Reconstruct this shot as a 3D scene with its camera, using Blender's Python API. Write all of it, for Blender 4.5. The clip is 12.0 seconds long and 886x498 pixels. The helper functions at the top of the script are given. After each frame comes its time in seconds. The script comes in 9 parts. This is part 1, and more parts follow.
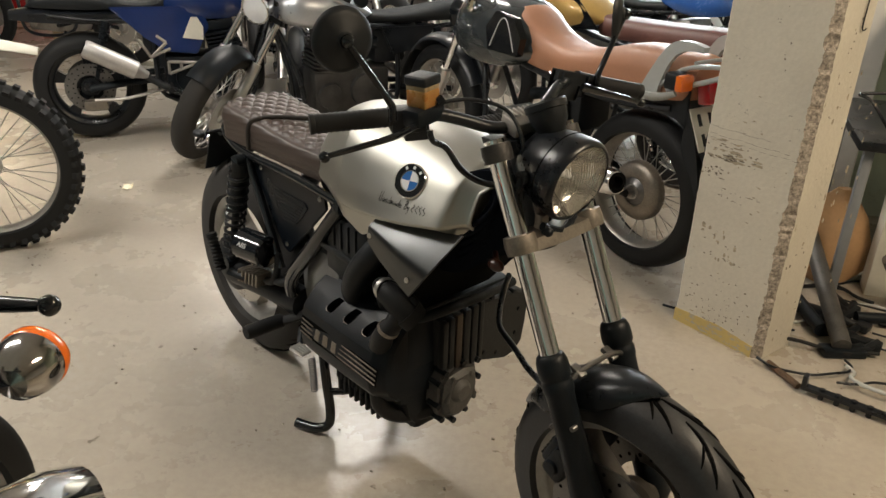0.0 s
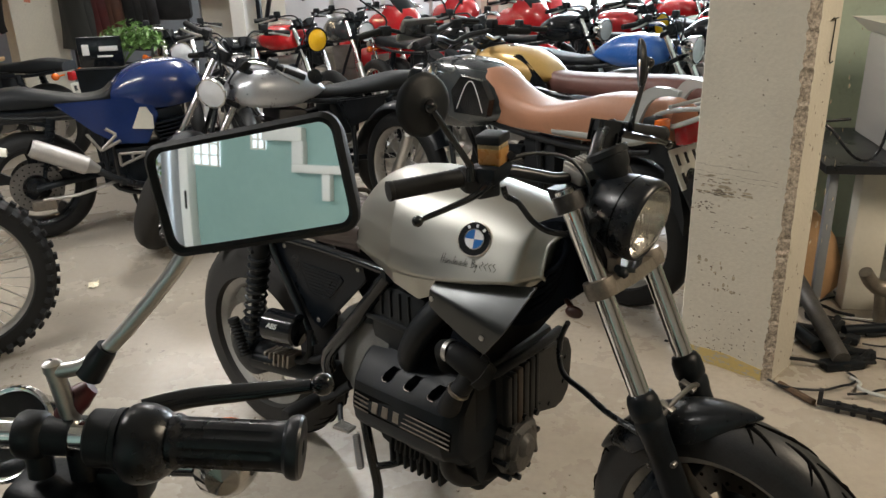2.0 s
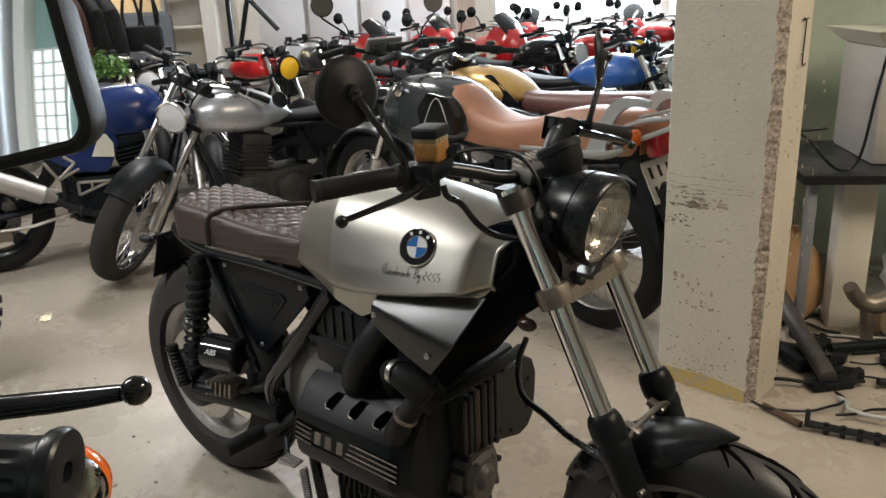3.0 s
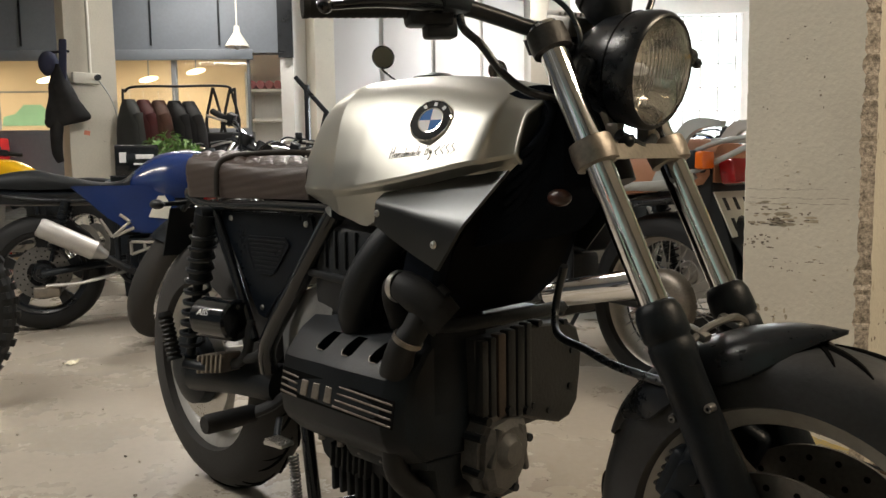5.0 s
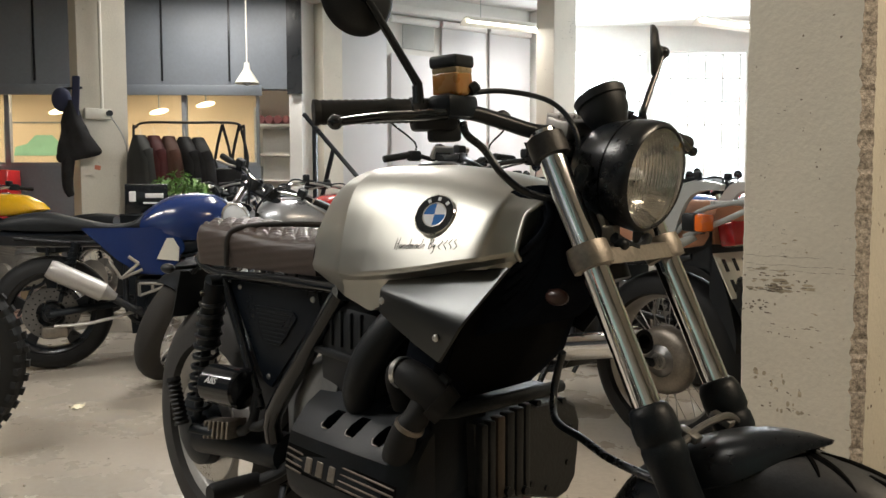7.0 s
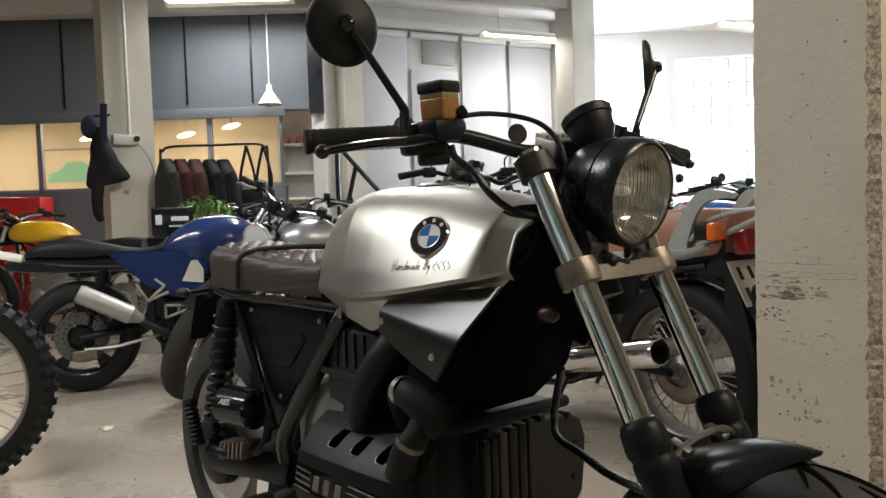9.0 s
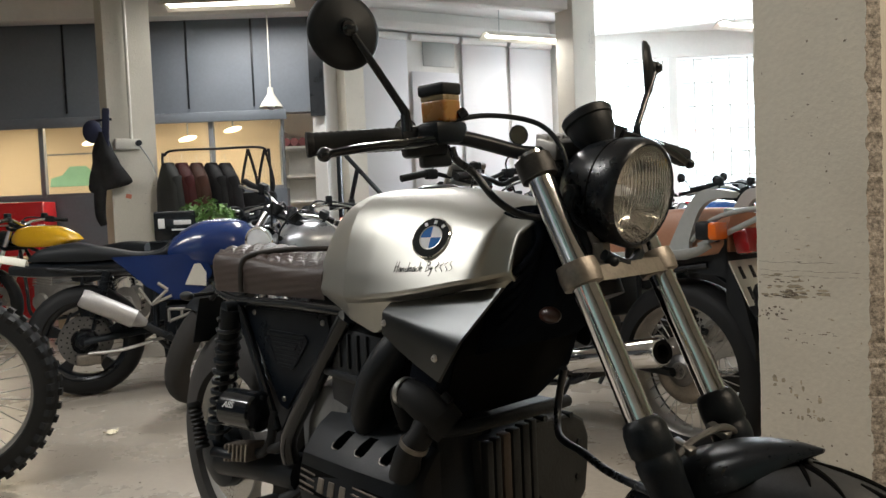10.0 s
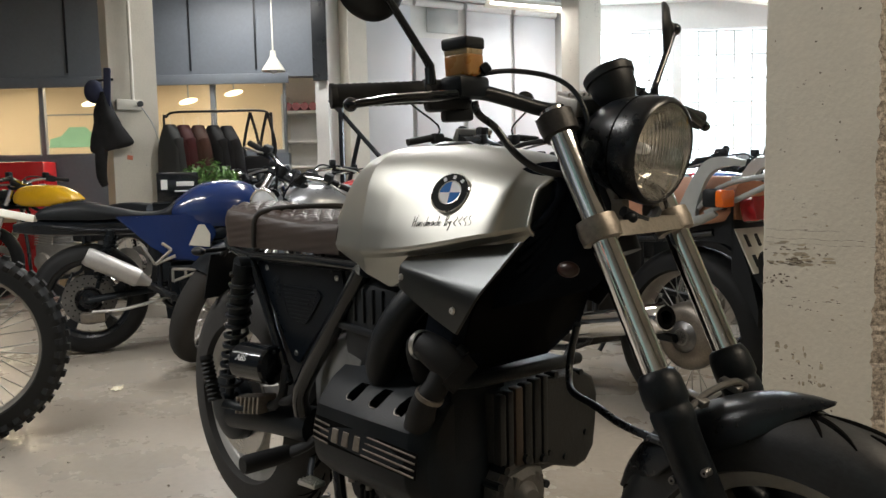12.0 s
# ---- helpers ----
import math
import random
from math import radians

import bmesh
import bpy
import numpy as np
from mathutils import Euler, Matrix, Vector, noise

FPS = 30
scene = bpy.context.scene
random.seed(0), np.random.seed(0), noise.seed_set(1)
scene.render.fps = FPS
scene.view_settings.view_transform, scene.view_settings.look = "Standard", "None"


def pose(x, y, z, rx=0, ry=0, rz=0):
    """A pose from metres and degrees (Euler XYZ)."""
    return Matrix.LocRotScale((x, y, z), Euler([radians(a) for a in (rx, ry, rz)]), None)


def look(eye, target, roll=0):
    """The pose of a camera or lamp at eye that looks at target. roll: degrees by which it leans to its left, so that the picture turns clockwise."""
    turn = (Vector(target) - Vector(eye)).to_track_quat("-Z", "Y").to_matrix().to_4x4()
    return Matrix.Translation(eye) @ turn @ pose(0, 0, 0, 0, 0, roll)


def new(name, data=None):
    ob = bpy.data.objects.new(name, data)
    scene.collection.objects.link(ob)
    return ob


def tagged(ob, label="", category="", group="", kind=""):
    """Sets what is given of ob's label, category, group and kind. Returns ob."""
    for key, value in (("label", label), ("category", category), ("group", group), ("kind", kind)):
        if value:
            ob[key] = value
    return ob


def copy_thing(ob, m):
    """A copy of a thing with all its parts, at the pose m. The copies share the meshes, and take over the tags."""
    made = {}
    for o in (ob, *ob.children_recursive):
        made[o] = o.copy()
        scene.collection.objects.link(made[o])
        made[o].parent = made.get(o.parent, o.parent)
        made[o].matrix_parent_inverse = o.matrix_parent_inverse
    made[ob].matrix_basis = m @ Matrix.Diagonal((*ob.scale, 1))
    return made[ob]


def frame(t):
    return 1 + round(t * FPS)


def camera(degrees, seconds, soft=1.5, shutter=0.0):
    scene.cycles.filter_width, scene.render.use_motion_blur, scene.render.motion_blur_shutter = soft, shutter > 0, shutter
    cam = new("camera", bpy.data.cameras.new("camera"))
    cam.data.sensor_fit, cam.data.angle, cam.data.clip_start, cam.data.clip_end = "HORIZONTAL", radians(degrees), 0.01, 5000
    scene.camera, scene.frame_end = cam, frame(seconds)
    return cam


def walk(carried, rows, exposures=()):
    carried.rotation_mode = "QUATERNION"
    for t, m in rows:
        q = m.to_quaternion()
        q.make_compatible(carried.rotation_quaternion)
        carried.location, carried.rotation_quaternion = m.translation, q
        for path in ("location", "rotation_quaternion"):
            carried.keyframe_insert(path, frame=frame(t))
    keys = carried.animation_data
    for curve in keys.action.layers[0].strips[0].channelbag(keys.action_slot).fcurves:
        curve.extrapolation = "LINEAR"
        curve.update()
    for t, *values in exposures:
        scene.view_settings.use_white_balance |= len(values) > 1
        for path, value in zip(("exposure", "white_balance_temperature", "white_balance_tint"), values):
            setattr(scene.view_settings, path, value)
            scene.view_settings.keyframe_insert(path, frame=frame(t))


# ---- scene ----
cam = camera(59.6, 12.0)
METRES, EYE, TILT, LEAN, TURN = 1.55, 1.48, 0.0, 0.0, 10.7
ROWS = [
    (0.0, 0.0, 0.0, 0.0, 0.84, -25.55, -1.76),
    (0.5, 0.0002, 0.0023, 0.0022, 0.96, -25.13, -1.36),
    (1.0, -0.0155, 0.0147, 0.0067, 0.1, -23.37, -0.38),
    (1.5, -0.1336, 0.0165, 0.0138, -3.69, -21.2, 0.68),
    (2.0, -0.203, 0.0029, -0.0084, -7.12, -20.67, 1.61),
    (2.5, -0.1915, 0.0015, -0.0234, -9.19, -20.13, 1.77),
    (2.7, -0.1703, 0.0231, -0.0318, -9.05, -19.85, 1.97),
    (4.3, -0.0445, 0.2255, -0.4099, -1.83, -6.0, 1.4),
    (4.5, -0.0536, 0.2049, -0.426, -1.94, -5.88, 0.9),
    (5.0, -0.0676, 0.1757, -0.4226, -2.25, -5.71, 0.82),
    (5.5, -0.0642, 0.1521, -0.4191, -1.72, -5.28, 1.54),
    (6.0, -0.0638, 0.1574, -0.4365, -1.25, -6.46, 1.86),
    (6.5, -0.062, 0.1593, -0.4118, -1.82, -6.02, 1.01),
    (7.0, -0.0653, 0.1512, -0.3515, -1.83, -3.79, 0.16),
    (7.5, -0.0568, 0.143, -0.3405, -0.84, -2.96, 0.62),
    (9.5, -0.0251, 0.133, -0.3423, 0.34, -2.84, 2.13),
    (10.0, -0.027, 0.1308, -0.3419, 0.43, -2.74, 2.4),
    (10.5, -0.0277, 0.1295, -0.3433, 0.35, -2.66, 2.68),
    (11.0, -0.0292, 0.129, -0.3444, -0.07, -3.18, 2.64),
    (11.5, -0.0418, 0.1317, -0.3508, 0.03, -3.97, 1.82),
    (12.0, -0.0511, 0.1198, -0.3579, 0.28, -4.94, 1.29),
]
walk(cam, [(t, pose(0, 0, EYE, TILT, LEAN, TURN) @ pose(METRES * x, METRES * y, METRES * z, 90 + pitch, roll, yaw)) for t, x, y, z, yaw, pitch, roll in ROWS],
     exposures=[(0.0, 0.2, 6750, 10), (2.7, 0.08, 6270, 10), (4.3, 0.1, 6650, 10), (6.1, 0.12, 6650, 10), (6.5, 0.26, 6650, 10), (7.0, 0.05, 6550, 10), (7.7, -0.03, 6450, 10), (9.3, -0.09, 6250, 10), (12.0, -0.1, 6250, 10)])

WINDOW_WATTS, TUBE_WATTS = 420, 62

# ---------- world and large lights ----------
world = bpy.data.worlds.new("world")
scene.world = world
world.use_nodes = True
_bg = world.node_tree.nodes["Background"]
_sky = world.node_tree.nodes.new("ShaderNodeTexSky")
_sky.sky_type, _sky.sun_disc = "NISHITA", False
_sky.sun_elevation, _sky.sun_rotation = radians(35), radians(20)
world.node_tree.links.new(_sky.outputs["Color"], _bg.inputs["Color"])
_bg.inputs["Strength"].default_value = 0.12


def area_lamp(name, m, sx, sy, watts, color):
    data = bpy.data.lights.new(name, "AREA")
    data.shape, data.size, data.size_y, data.energy, data.color = "RECTANGLE", sx, sy, watts, color
    ob = new(name, data)
    ob.matrix_world = m
    return ob


DAY, TUBE, WARM_TUBE = (0.82, 0.92, 1.0), (1.0, 0.965, 0.92), (1.0, 0.83, 0.62)
# daylight in the openings of the window wall
area_lamp("window_daylight", look((1.9, 12.0, 2.1), (0.6, 4.0, 0.6)), 3.6, 2.0, WINDOW_WATTS, DAY)

# ---------- materials ----------


def mat(name, base, rough=0.5, metal=0.0, var=0.15, scale=6.0, fine=60.0, bump=0.0, coat=0.0, dark=None, worn=0.0, spec=0.5, stretch=(1, 1, 1)):
    """A surface with two scales of variation: broad patches and fine grain, in colour, roughness and relief."""
    m = bpy.data.materials.new(name)
    m.use_nodes = True
    nt = m.node_tree
    b = nt.nodes["Principled BSDF"]
    tc = nt.nodes.new("ShaderNodeTexCoord")
    mp = nt.nodes.new("ShaderNodeMapping")
    mp.inputs["Scale"].default_value = stretch
    nt.links.new(tc.outputs["Object"], mp.inputs["Vector"])
    n1 = nt.nodes.new("ShaderNodeTexNoise")
    n1.inputs["Scale"].default_value, n1.inputs["Detail"].default_value = scale, 5
    n2 = nt.nodes.new("ShaderNodeTexNoise")
    n2.inputs["Scale"].default_value, n2.inputs["Detail"].default_value = fine, 4
    for n in (n1, n2):
        nt.links.new(mp.outputs["Vector"], n.inputs["Vector"])
    mix = nt.nodes.new("ShaderNodeMath")
    mix.operation = "MULTIPLY_ADD"
    mix.inputs[1].default_value = 0.65
    nt.links.new(n1.outputs["Fac"], mix.inputs[0])
    half = nt.nodes.new("ShaderNodeMath")
    half.operation = "MULTIPLY"
    half.inputs[1].default_value = 0.35
    nt.links.new(n2.outputs["Fac"], half.inputs[0])
    nt.links.new(half.outputs[0], mix.inputs[2])
    ramp = nt.nodes.new("ShaderNodeValToRGB")
    low = dark if dark else tuple(c * (1 - var) for c in base)
    high = tuple(min(1, c * (1 + var)) for c in base)
    ramp.color_ramp.elements[0].position, ramp.color_ramp.elements[1].position = 0.33, 0.67
    ramp.color_ramp.elements[0].color, ramp.color_ramp.elements[1].color = (*low, 1), (*high, 1)
    nt.links.new(mix.outputs[0], ramp.inputs["Fac"])
    nt.links.new(ramp.outputs["Color"], b.inputs["Base Color"])
    rr = nt.nodes.new("ShaderNodeMapRange")
    rr.inputs["From Min"].default_value, rr.inputs["From Max"].default_value = 0.3, 0.7
    rr.inputs["To Min"].default_value, rr.inputs["To Max"].default_value = max(0.02, rough * (0.8 - worn)), min(1, rough * (1.2 + worn))
    nt.links.new(mix.outputs[0], rr.inputs["Value"])
    nt.links.new(rr.outputs["Result"], b.inputs["Roughness"])
    b.inputs["Metallic"].default_value = metal
    b.inputs["Coat Weight"].default_value = coat
    b.inputs["Coat Roughness"].default_value = 0.06
    b.inputs["Specular IOR Level"].default_value = spec
    if bump:
        bp = nt.nodes.new("ShaderNodeBump")
        bp.inputs["Strength"].default_value, bp.inputs["Distance"].default_value = min(1, bump), 0.002
        nt.links.new(n2.outputs["Fac"], bp.inputs["Height"])
        nt.links.new(bp.outputs["Normal"], b.inputs["Normal"])
    return m


def glow(name, color, strength):
    m = bpy.data.materials.new(name)
    m.use_nodes = True
    nt = m.node_tree
    nt.nodes.remove(nt.nodes["Principled BSDF"])
    e = nt.nodes.new("ShaderNodeEmission")
    e.inputs["Color"].default_value, e.inputs["Strength"].default_value = (*color, 1), strength
    nt.links.new(e.outputs[0], nt.nodes["Material Output"].inputs["Surface"])
    return m


def glass(name, color, rough=0.0, ior=1.45):
    m = mat(name, color, rough=max(rough, 0.02), var=0.02)
    b = m.node_tree.nodes["Principled BSDF"]
    b.inputs["Transmission Weight"].default_value, b.inputs["IOR"].default_value = 1.0, ior
    return m


def noise_node(nt, scale, detail, rough=0.55, vec=None):
    n = nt.nodes.new("ShaderNodeTexNoise")
    n.inputs["Scale"].default_value, n.inputs["Detail"].default_value, n.inputs["Roughness"].default_value = scale, detail, rough
    if vec:
        nt.links.new(vec, n.inputs["Vector"])
    return n


def floor_material():
    """Worn, sealed grey-beige concrete: cloudy patches, small dark specks, scuffs and a wet-looking sheen."""
    m = bpy.data.materials.new("sealed_concrete")
    m.use_nodes = True
    nt = m.node_tree
    b = nt.nodes["Principled BSDF"]
    tc = nt.nodes.new("ShaderNodeTexCoord")
    vec = tc.outputs["Object"]
    cloud = noise_node(nt, 0.9, 6, 0.6, vec)
    grain = noise_node(nt, 38, 5, 0.6, vec)
    speck = noise_node(nt, 16, 3, 0.5, vec)
    r1 = nt.nodes.new("ShaderNodeValToRGB")
    r1.color_ramp.elements[0].position, r1.color_ramp.elements[1].position = 0.28, 0.72
    r1.color_ramp.elements[0].color, r1.color_ramp.elements[1].color = (0.355, 0.318, 0.266, 1), (0.43, 0.388, 0.328, 1)
    nt.links.new(cloud.outputs["Fac"], r1.inputs["Fac"])
    r2 = nt.nodes.new("ShaderNodeValToRGB")
    r2.color_ramp.elements[0].position, r2.color_ramp.elements[1].position = 0.30, 0.62
    r2.color_ramp.elements[0].color, r2.color_ramp.elements[1].color = (0.87, 0.865, 0.85, 1), (1, 1, 1, 1)
    nt.links.new(grain.outputs["Fac"], r2.inputs["Fac"])
    r3 = nt.nodes.new("ShaderNodeValToRGB")
    r3.color_ramp.elements[0].position, r3.color_ramp.elements[1].position = 0.255, 0.285
    r3.color_ramp.elements[0].color, r3.color_ramp.elements[1].color = (0.35, 0.32, 0.3, 1), (1, 1, 1, 1)
    nt.links.new(speck.outputs["Fac"], r3.inputs["Fac"])
    last = r1.outputs["Color"]
    for r in (r2, r3):
        mx = nt.nodes.new("ShaderNodeMix")
        mx.data_type, mx.blend_type = "RGBA", "MULTIPLY"
        mx.inputs["Factor"].default_value = 1.0
        nt.links.new(last, mx.inputs["A"])
        nt.links.new(r.outputs["Color"], mx.inputs["B"])
        last = mx.outputs["Result"]
    nt.links.new(last, b.inputs["Base Color"])
    rg = nt.nodes.new("ShaderNodeMapRange")
    rg.inputs["From Min"].default_value, rg.inputs["From Max"].default_value = 0.3, 0.7
    rg.inputs["To Min"].default_value, rg.inputs["To Max"].default_value = 0.21, 0.36
    gl = noise_node(nt, 2.3, 6, 0.65, vec)
    nt.links.new(gl.outputs["Fac"], rg.inputs["Value"])
    nt.links.new(rg.outputs["Result"], b.inputs["Roughness"])
    bp = nt.nodes.new("ShaderNodeBump")
    bp.inputs["Strength"].default_value, bp.inputs["Distance"].default_value = 0.13, 0.004
    nt.links.new(noise_node(nt, 14, 6, 0.7, vec).outputs["Fac"], bp.inputs["Height"])
    # pitted, worn patches
    pit = noise_node(nt, 70, 2, 0.5, vec)
    where = noise_node(nt, 1.7, 3, 0.6, vec)
    sel = nt.nodes.new("ShaderNodeMapRange")
    sel.inputs["From Min"].default_value, sel.inputs["From Max"].default_value = 0.5, 0.62
    nt.links.new(where.outputs["Fac"], sel.inputs["Value"])
    mul = nt.nodes.new("ShaderNodeMath")
    mul.operation = "MULTIPLY"
    nt.links.new(pit.outputs["Fac"], mul.inputs[0])
    nt.links.new(sel.outputs["Result"], mul.inputs[1])
    bp2 = nt.nodes.new("ShaderNodeBump")
    bp2.inputs["Strength"].default_value, bp2.inputs["Distance"].default_value = 0.30, 0.004
    nt.links.new(mul.outputs[0], bp2.inputs["Height"])
    nt.links.new(bp.outputs["Normal"], bp2.inputs["Normal"])
    nt.links.new(bp2.outputs["Normal"], b.inputs["Normal"])
    return m


def plaster_material(name, base, chip, amount=0.27):
    """Old painted concrete: hairline scuffs, small chips down to the grey, faint runs."""
    m = mat(name, base, rough=0.55, var=0.09, scale=2.5, fine=70, bump=0.8)
    nt = m.node_tree
    b = nt.nodes["Principled BSDF"]
    old = b.inputs["Base Color"].links[0].from_socket
    tc = nt.nodes.new("ShaderNodeTexCoord")
    mp = nt.nodes.new("ShaderNodeMapping")
    mp.inputs["Scale"].default_value = (1, 1, 2.6)
    nt.links.new(tc.outputs["Object"], mp.inputs["Vector"])
    n0 = noise_node(nt, 26, 6, 0.7, mp.outputs["Vector"])
    n1 = noise_node(nt, 1.9, 3, 0.6, tc.outputs["Object"])
    n = nt.nodes.new("ShaderNodeMath")
    n.operation = "MULTIPLY_ADD"
    n.inputs[1].default_value = 0.62
    nt.links.new(n0.outputs["Fac"], n.inputs[0])
    part_ = nt.nodes.new("ShaderNodeMath")
    part_.operation = "MULTIPLY"
    part_.inputs[1].default_value = 0.38
    nt.links.new(n1.outputs["Fac"], part_.inputs[0])
    nt.links.new(part_.outputs[0], n.inputs[2])
    r = nt.nodes.new("ShaderNodeValToRGB")
    r.color_ramp.elements[0].position, r.color_ramp.elements[1].position = amount, amount + 0.025
    r.color_ramp.elements[0].color, r.color_ramp.elements[1].color = (1, 1, 1, 1), (0, 0, 0, 1)
    nt.links.new(n.outputs[0], r.inputs["Fac"])
    mx = nt.nodes.new("ShaderNodeMix")
    mx.data_type = "RGBA"
    nt.links.new(r.outputs["Color"], mx.inputs["Factor"])
    nt.links.new(old, mx.inputs["A"])
    mx.inputs["B"].default_value = (*chip, 1)
    nt.links.new(mx.outputs["Result"], b.inputs["Base Color"])
    return m


FLOOR = floor_material()
PILLAR = plaster_material("pillar_paint", (0.60, 0.565, 0.48), (0.17, 0.145, 0.115), 0.348)
PILLAR_RAW = mat("broken_concrete", (0.31, 0.27, 0.225), rough=0.9, var=0.75, scale=90, fine=220, bump=1.0)
YELLOW_BAND = plaster_material("yellow_floor_paint", (0.55, 0.42, 0.16), (0.4, 0.37, 0.3), 0.42)
WHITE_WALL = mat("white_wall_paint", (0.78, 0.77, 0.74), rough=0.6, var=0.05, scale=1.5, fine=30, bump=0.3)
CEIL = mat("white_ceiling_paint", (0.76, 0.74, 0.70), rough=0.7, var=0.06, scale=1.2, fine=20, bump=0.3)
GREY_WALL = mat("blue_grey_panel_paint", (0.165, 0.186, 0.215), rough=0.45, var=0.10, scale=1.1, fine=30, bump=0.2)
GREY_TRIM = mat("grey_metal_trim", (0.21, 0.225, 0.245), rough=0.4, var=0.08)
TEAL_WALL = mat("pale_teal_paint", (0.27, 0.41, 0.38), rough=0.35, var=0.06, scale=1.0, fine=20)
WARM_WALL = mat("warm_grey_wall_paint", (0.28, 0.275, 0.26), rough=0.7, var=0.12, scale=1.0, fine=20, bump=0.3)
GREEN_WALL = mat("pale_green_paint", (0.56, 0.66, 0.56), rough=0.3, var=0.06)
BLIND = mat("white_blind_fabric", (0.70, 0.70, 0.72), rough=0.8, var=0.04, scale=2, fine=200, bump=0.2)
CREAM = mat("cream_wall", (0.66, 0.54, 0.39), rough=0.7, var=0.16, scale=0.8)
SKY_GLOW = glow("bright_daylight", (0.93, 0.97, 1.0), 3.2)
TUBE_GLOW = glow("lit_tube", (1.0, 0.9, 0.74), 9.0)
WARM_GLOW = glow("warm_office_lamp", (1.0, 0.80, 0.5), 5.0)
PANE = glass("window_pane", (0.9, 0.95, 0.95))

ALU_TANK = mat("brushed_bare_tank_metal", (0.41, 0.406, 0.369), rough=0.41, metal=1.0, var=0.05, scale=3.5, fine=220, bump=0.04, worn=0.05, coat=0.06, stretch=(1, 1, 6))
CHROME = mat("chrome", (0.80, 0.80, 0.80), rough=0.09, metal=1.0, var=0.05, worn=0.2)
STEEL = mat("brushed_steel", (0.55, 0.54, 0.52), rough=0.32, metal=1.0, var=0.12, fine=160, bump=0.08)
ALU = mat("cast_aluminium", (0.42, 0.40, 0.37), rough=0.48, metal=0.9, var=0.2, scale=14, fine=180, bump=0.3)
ALU_OLD = mat("tarnished_aluminium", (0.26, 0.23, 0.195), rough=0.45, metal=0.8, var=0.3, scale=12, fine=150, bump=0.3)
ALU_DARK = mat("grimy_cast_aluminium", (0.052, 0.050, 0.048), rough=0.5, metal=0.55, var=0.35, scale=14, fine=150, bump=0.4)
BLACK_SATIN = mat("satin_black_paint", (0.0082, 0.0102, 0.0132), rough=0.30, var=0.3, scale=9, fine=120, bump=0.03, spec=0.42)
BLACK_GLOSS = mat("gloss_black_paint", (0.008, 0.0095, 0.0115), rough=0.13, var=0.3, coat=0.25, spec=0.4)
BLACK_CAST = mat("dusty_black_engine_paint", (0.0070, 0.0098, 0.0130), rough=0.42, var=0.35, scale=11, fine=260, bump=0.15, spec=0.2, dark=(0.0042, 0.0050, 0.0058))
BLACK_RIB = mat("greyed_black_casting", (0.0098, 0.0120, 0.0142), rough=0.6, var=0.4, scale=16, fine=160, bump=0.4, spec=0.2)
PLASTIC = mat("black_plastic", (0.0098, 0.0118, 0.0140), rough=0.5, var=0.2, scale=20, fine=300, bump=0.12, spec=0.3)
RUBBER = mat("tyre_rubber", (0.0105, 0.011, 0.0115), rough=0.6, var=0.3, scale=8, fine=140, bump=0.2, spec=0.28)
RUBBER_DUST = mat("dusty_tyre_rubber", (0.022, 0.0205, 0.019), rough=0.85, var=0.35, scale=7, fine=120, bump=0.4)
GROOVE = mat("tread_groove", (0.004, 0.004, 0.004), rough=0.95, var=0.2, spec=0.05)
RIM_GREY = mat("painted_grey_rim", (0.34, 0.33, 0.31), rough=0.4, metal=0.2, var=0.2, scale=14)
LEATHER = mat("quilted_brown_leather", (0.052, 0.037, 0.031), rough=0.42, var=0.22, scale=9, fine=260, bump=0.35)
STRAP = mat("dark_strap", (0.02, 0.016, 0.014), rough=0.5, var=0.2)
TAN = mat("tan_leather", (0.42, 0.20, 0.115), rough=0.5, var=0.14, scale=5, fine=240, bump=0.3)
LENS = glass("headlight_glass", (0.97, 0.97, 0.95), 0.02)
REFLECTOR = mat("lamp_reflector", (0.72, 0.71, 0.69), rough=0.07, metal=1.0, var=0.05)
AMBER = mat("amber_fluid_tank", (0.33, 0.17, 0.05), rough=0.3, var=0.15, scale=12)
AMBER.node_tree.nodes["Principled BSDF"].inputs["Subsurface Weight"].default_value = 0.25
ORANGE = mat("orange_lens", (0.85, 0.17, 0.015), rough=0.18, var=0.08, coat=0.5)
RED_LENS = mat("red_lens", (0.42, 0.012, 0.015), rough=0.15, var=0.1, coat=0.6)
RED = mat("red_paint", (0.55, 0.018, 0.022), rough=0.22, var=0.1, coat=0.7)
BLUE = mat("deep_blue_paint", (0.009, 0.028, 0.125), rough=0.22, var=0.12, coat=0.7)
BLUE_LIGHT = mat("mid_blue_paint", (0.03, 0.12, 0.42), rough=0.25, var=0.12, coat=0.6)
SILVER = mat("silver_paint", (0.42, 0.44, 0.47), rough=0.3, metal=0.5, var=0.08, coat=0.5)
YELLOW = mat("yellow_paint", (0.85, 0.48, 0.01), rough=0.25, var=0.06, coat=0.6)
GOLD = mat("gold_paint", (0.50, 0.32, 0.10), rough=0.35, metal=0.3, var=0.1, coat=0.4)
DARK_TANK = mat("charcoal_paint", (0.035, 0.042, 0.046), rough=0.24, var=0.15, coat=0.7)
WHITE_PLASTIC = mat("off_white_plastic", (0.68, 0.66, 0.58), rough=0.4, var=0.06)
GREY_PLASTIC = mat("light_grey_paint", (0.44, 0.46, 0.45), rough=0.35, var=0.08, coat=0.3)
BRUSHED_CAN = mat("brushed_silencer_alloy", (0.46, 0.45, 0.44), rough=0.48, metal=0.75, var=0.15, scale=12, fine=140)
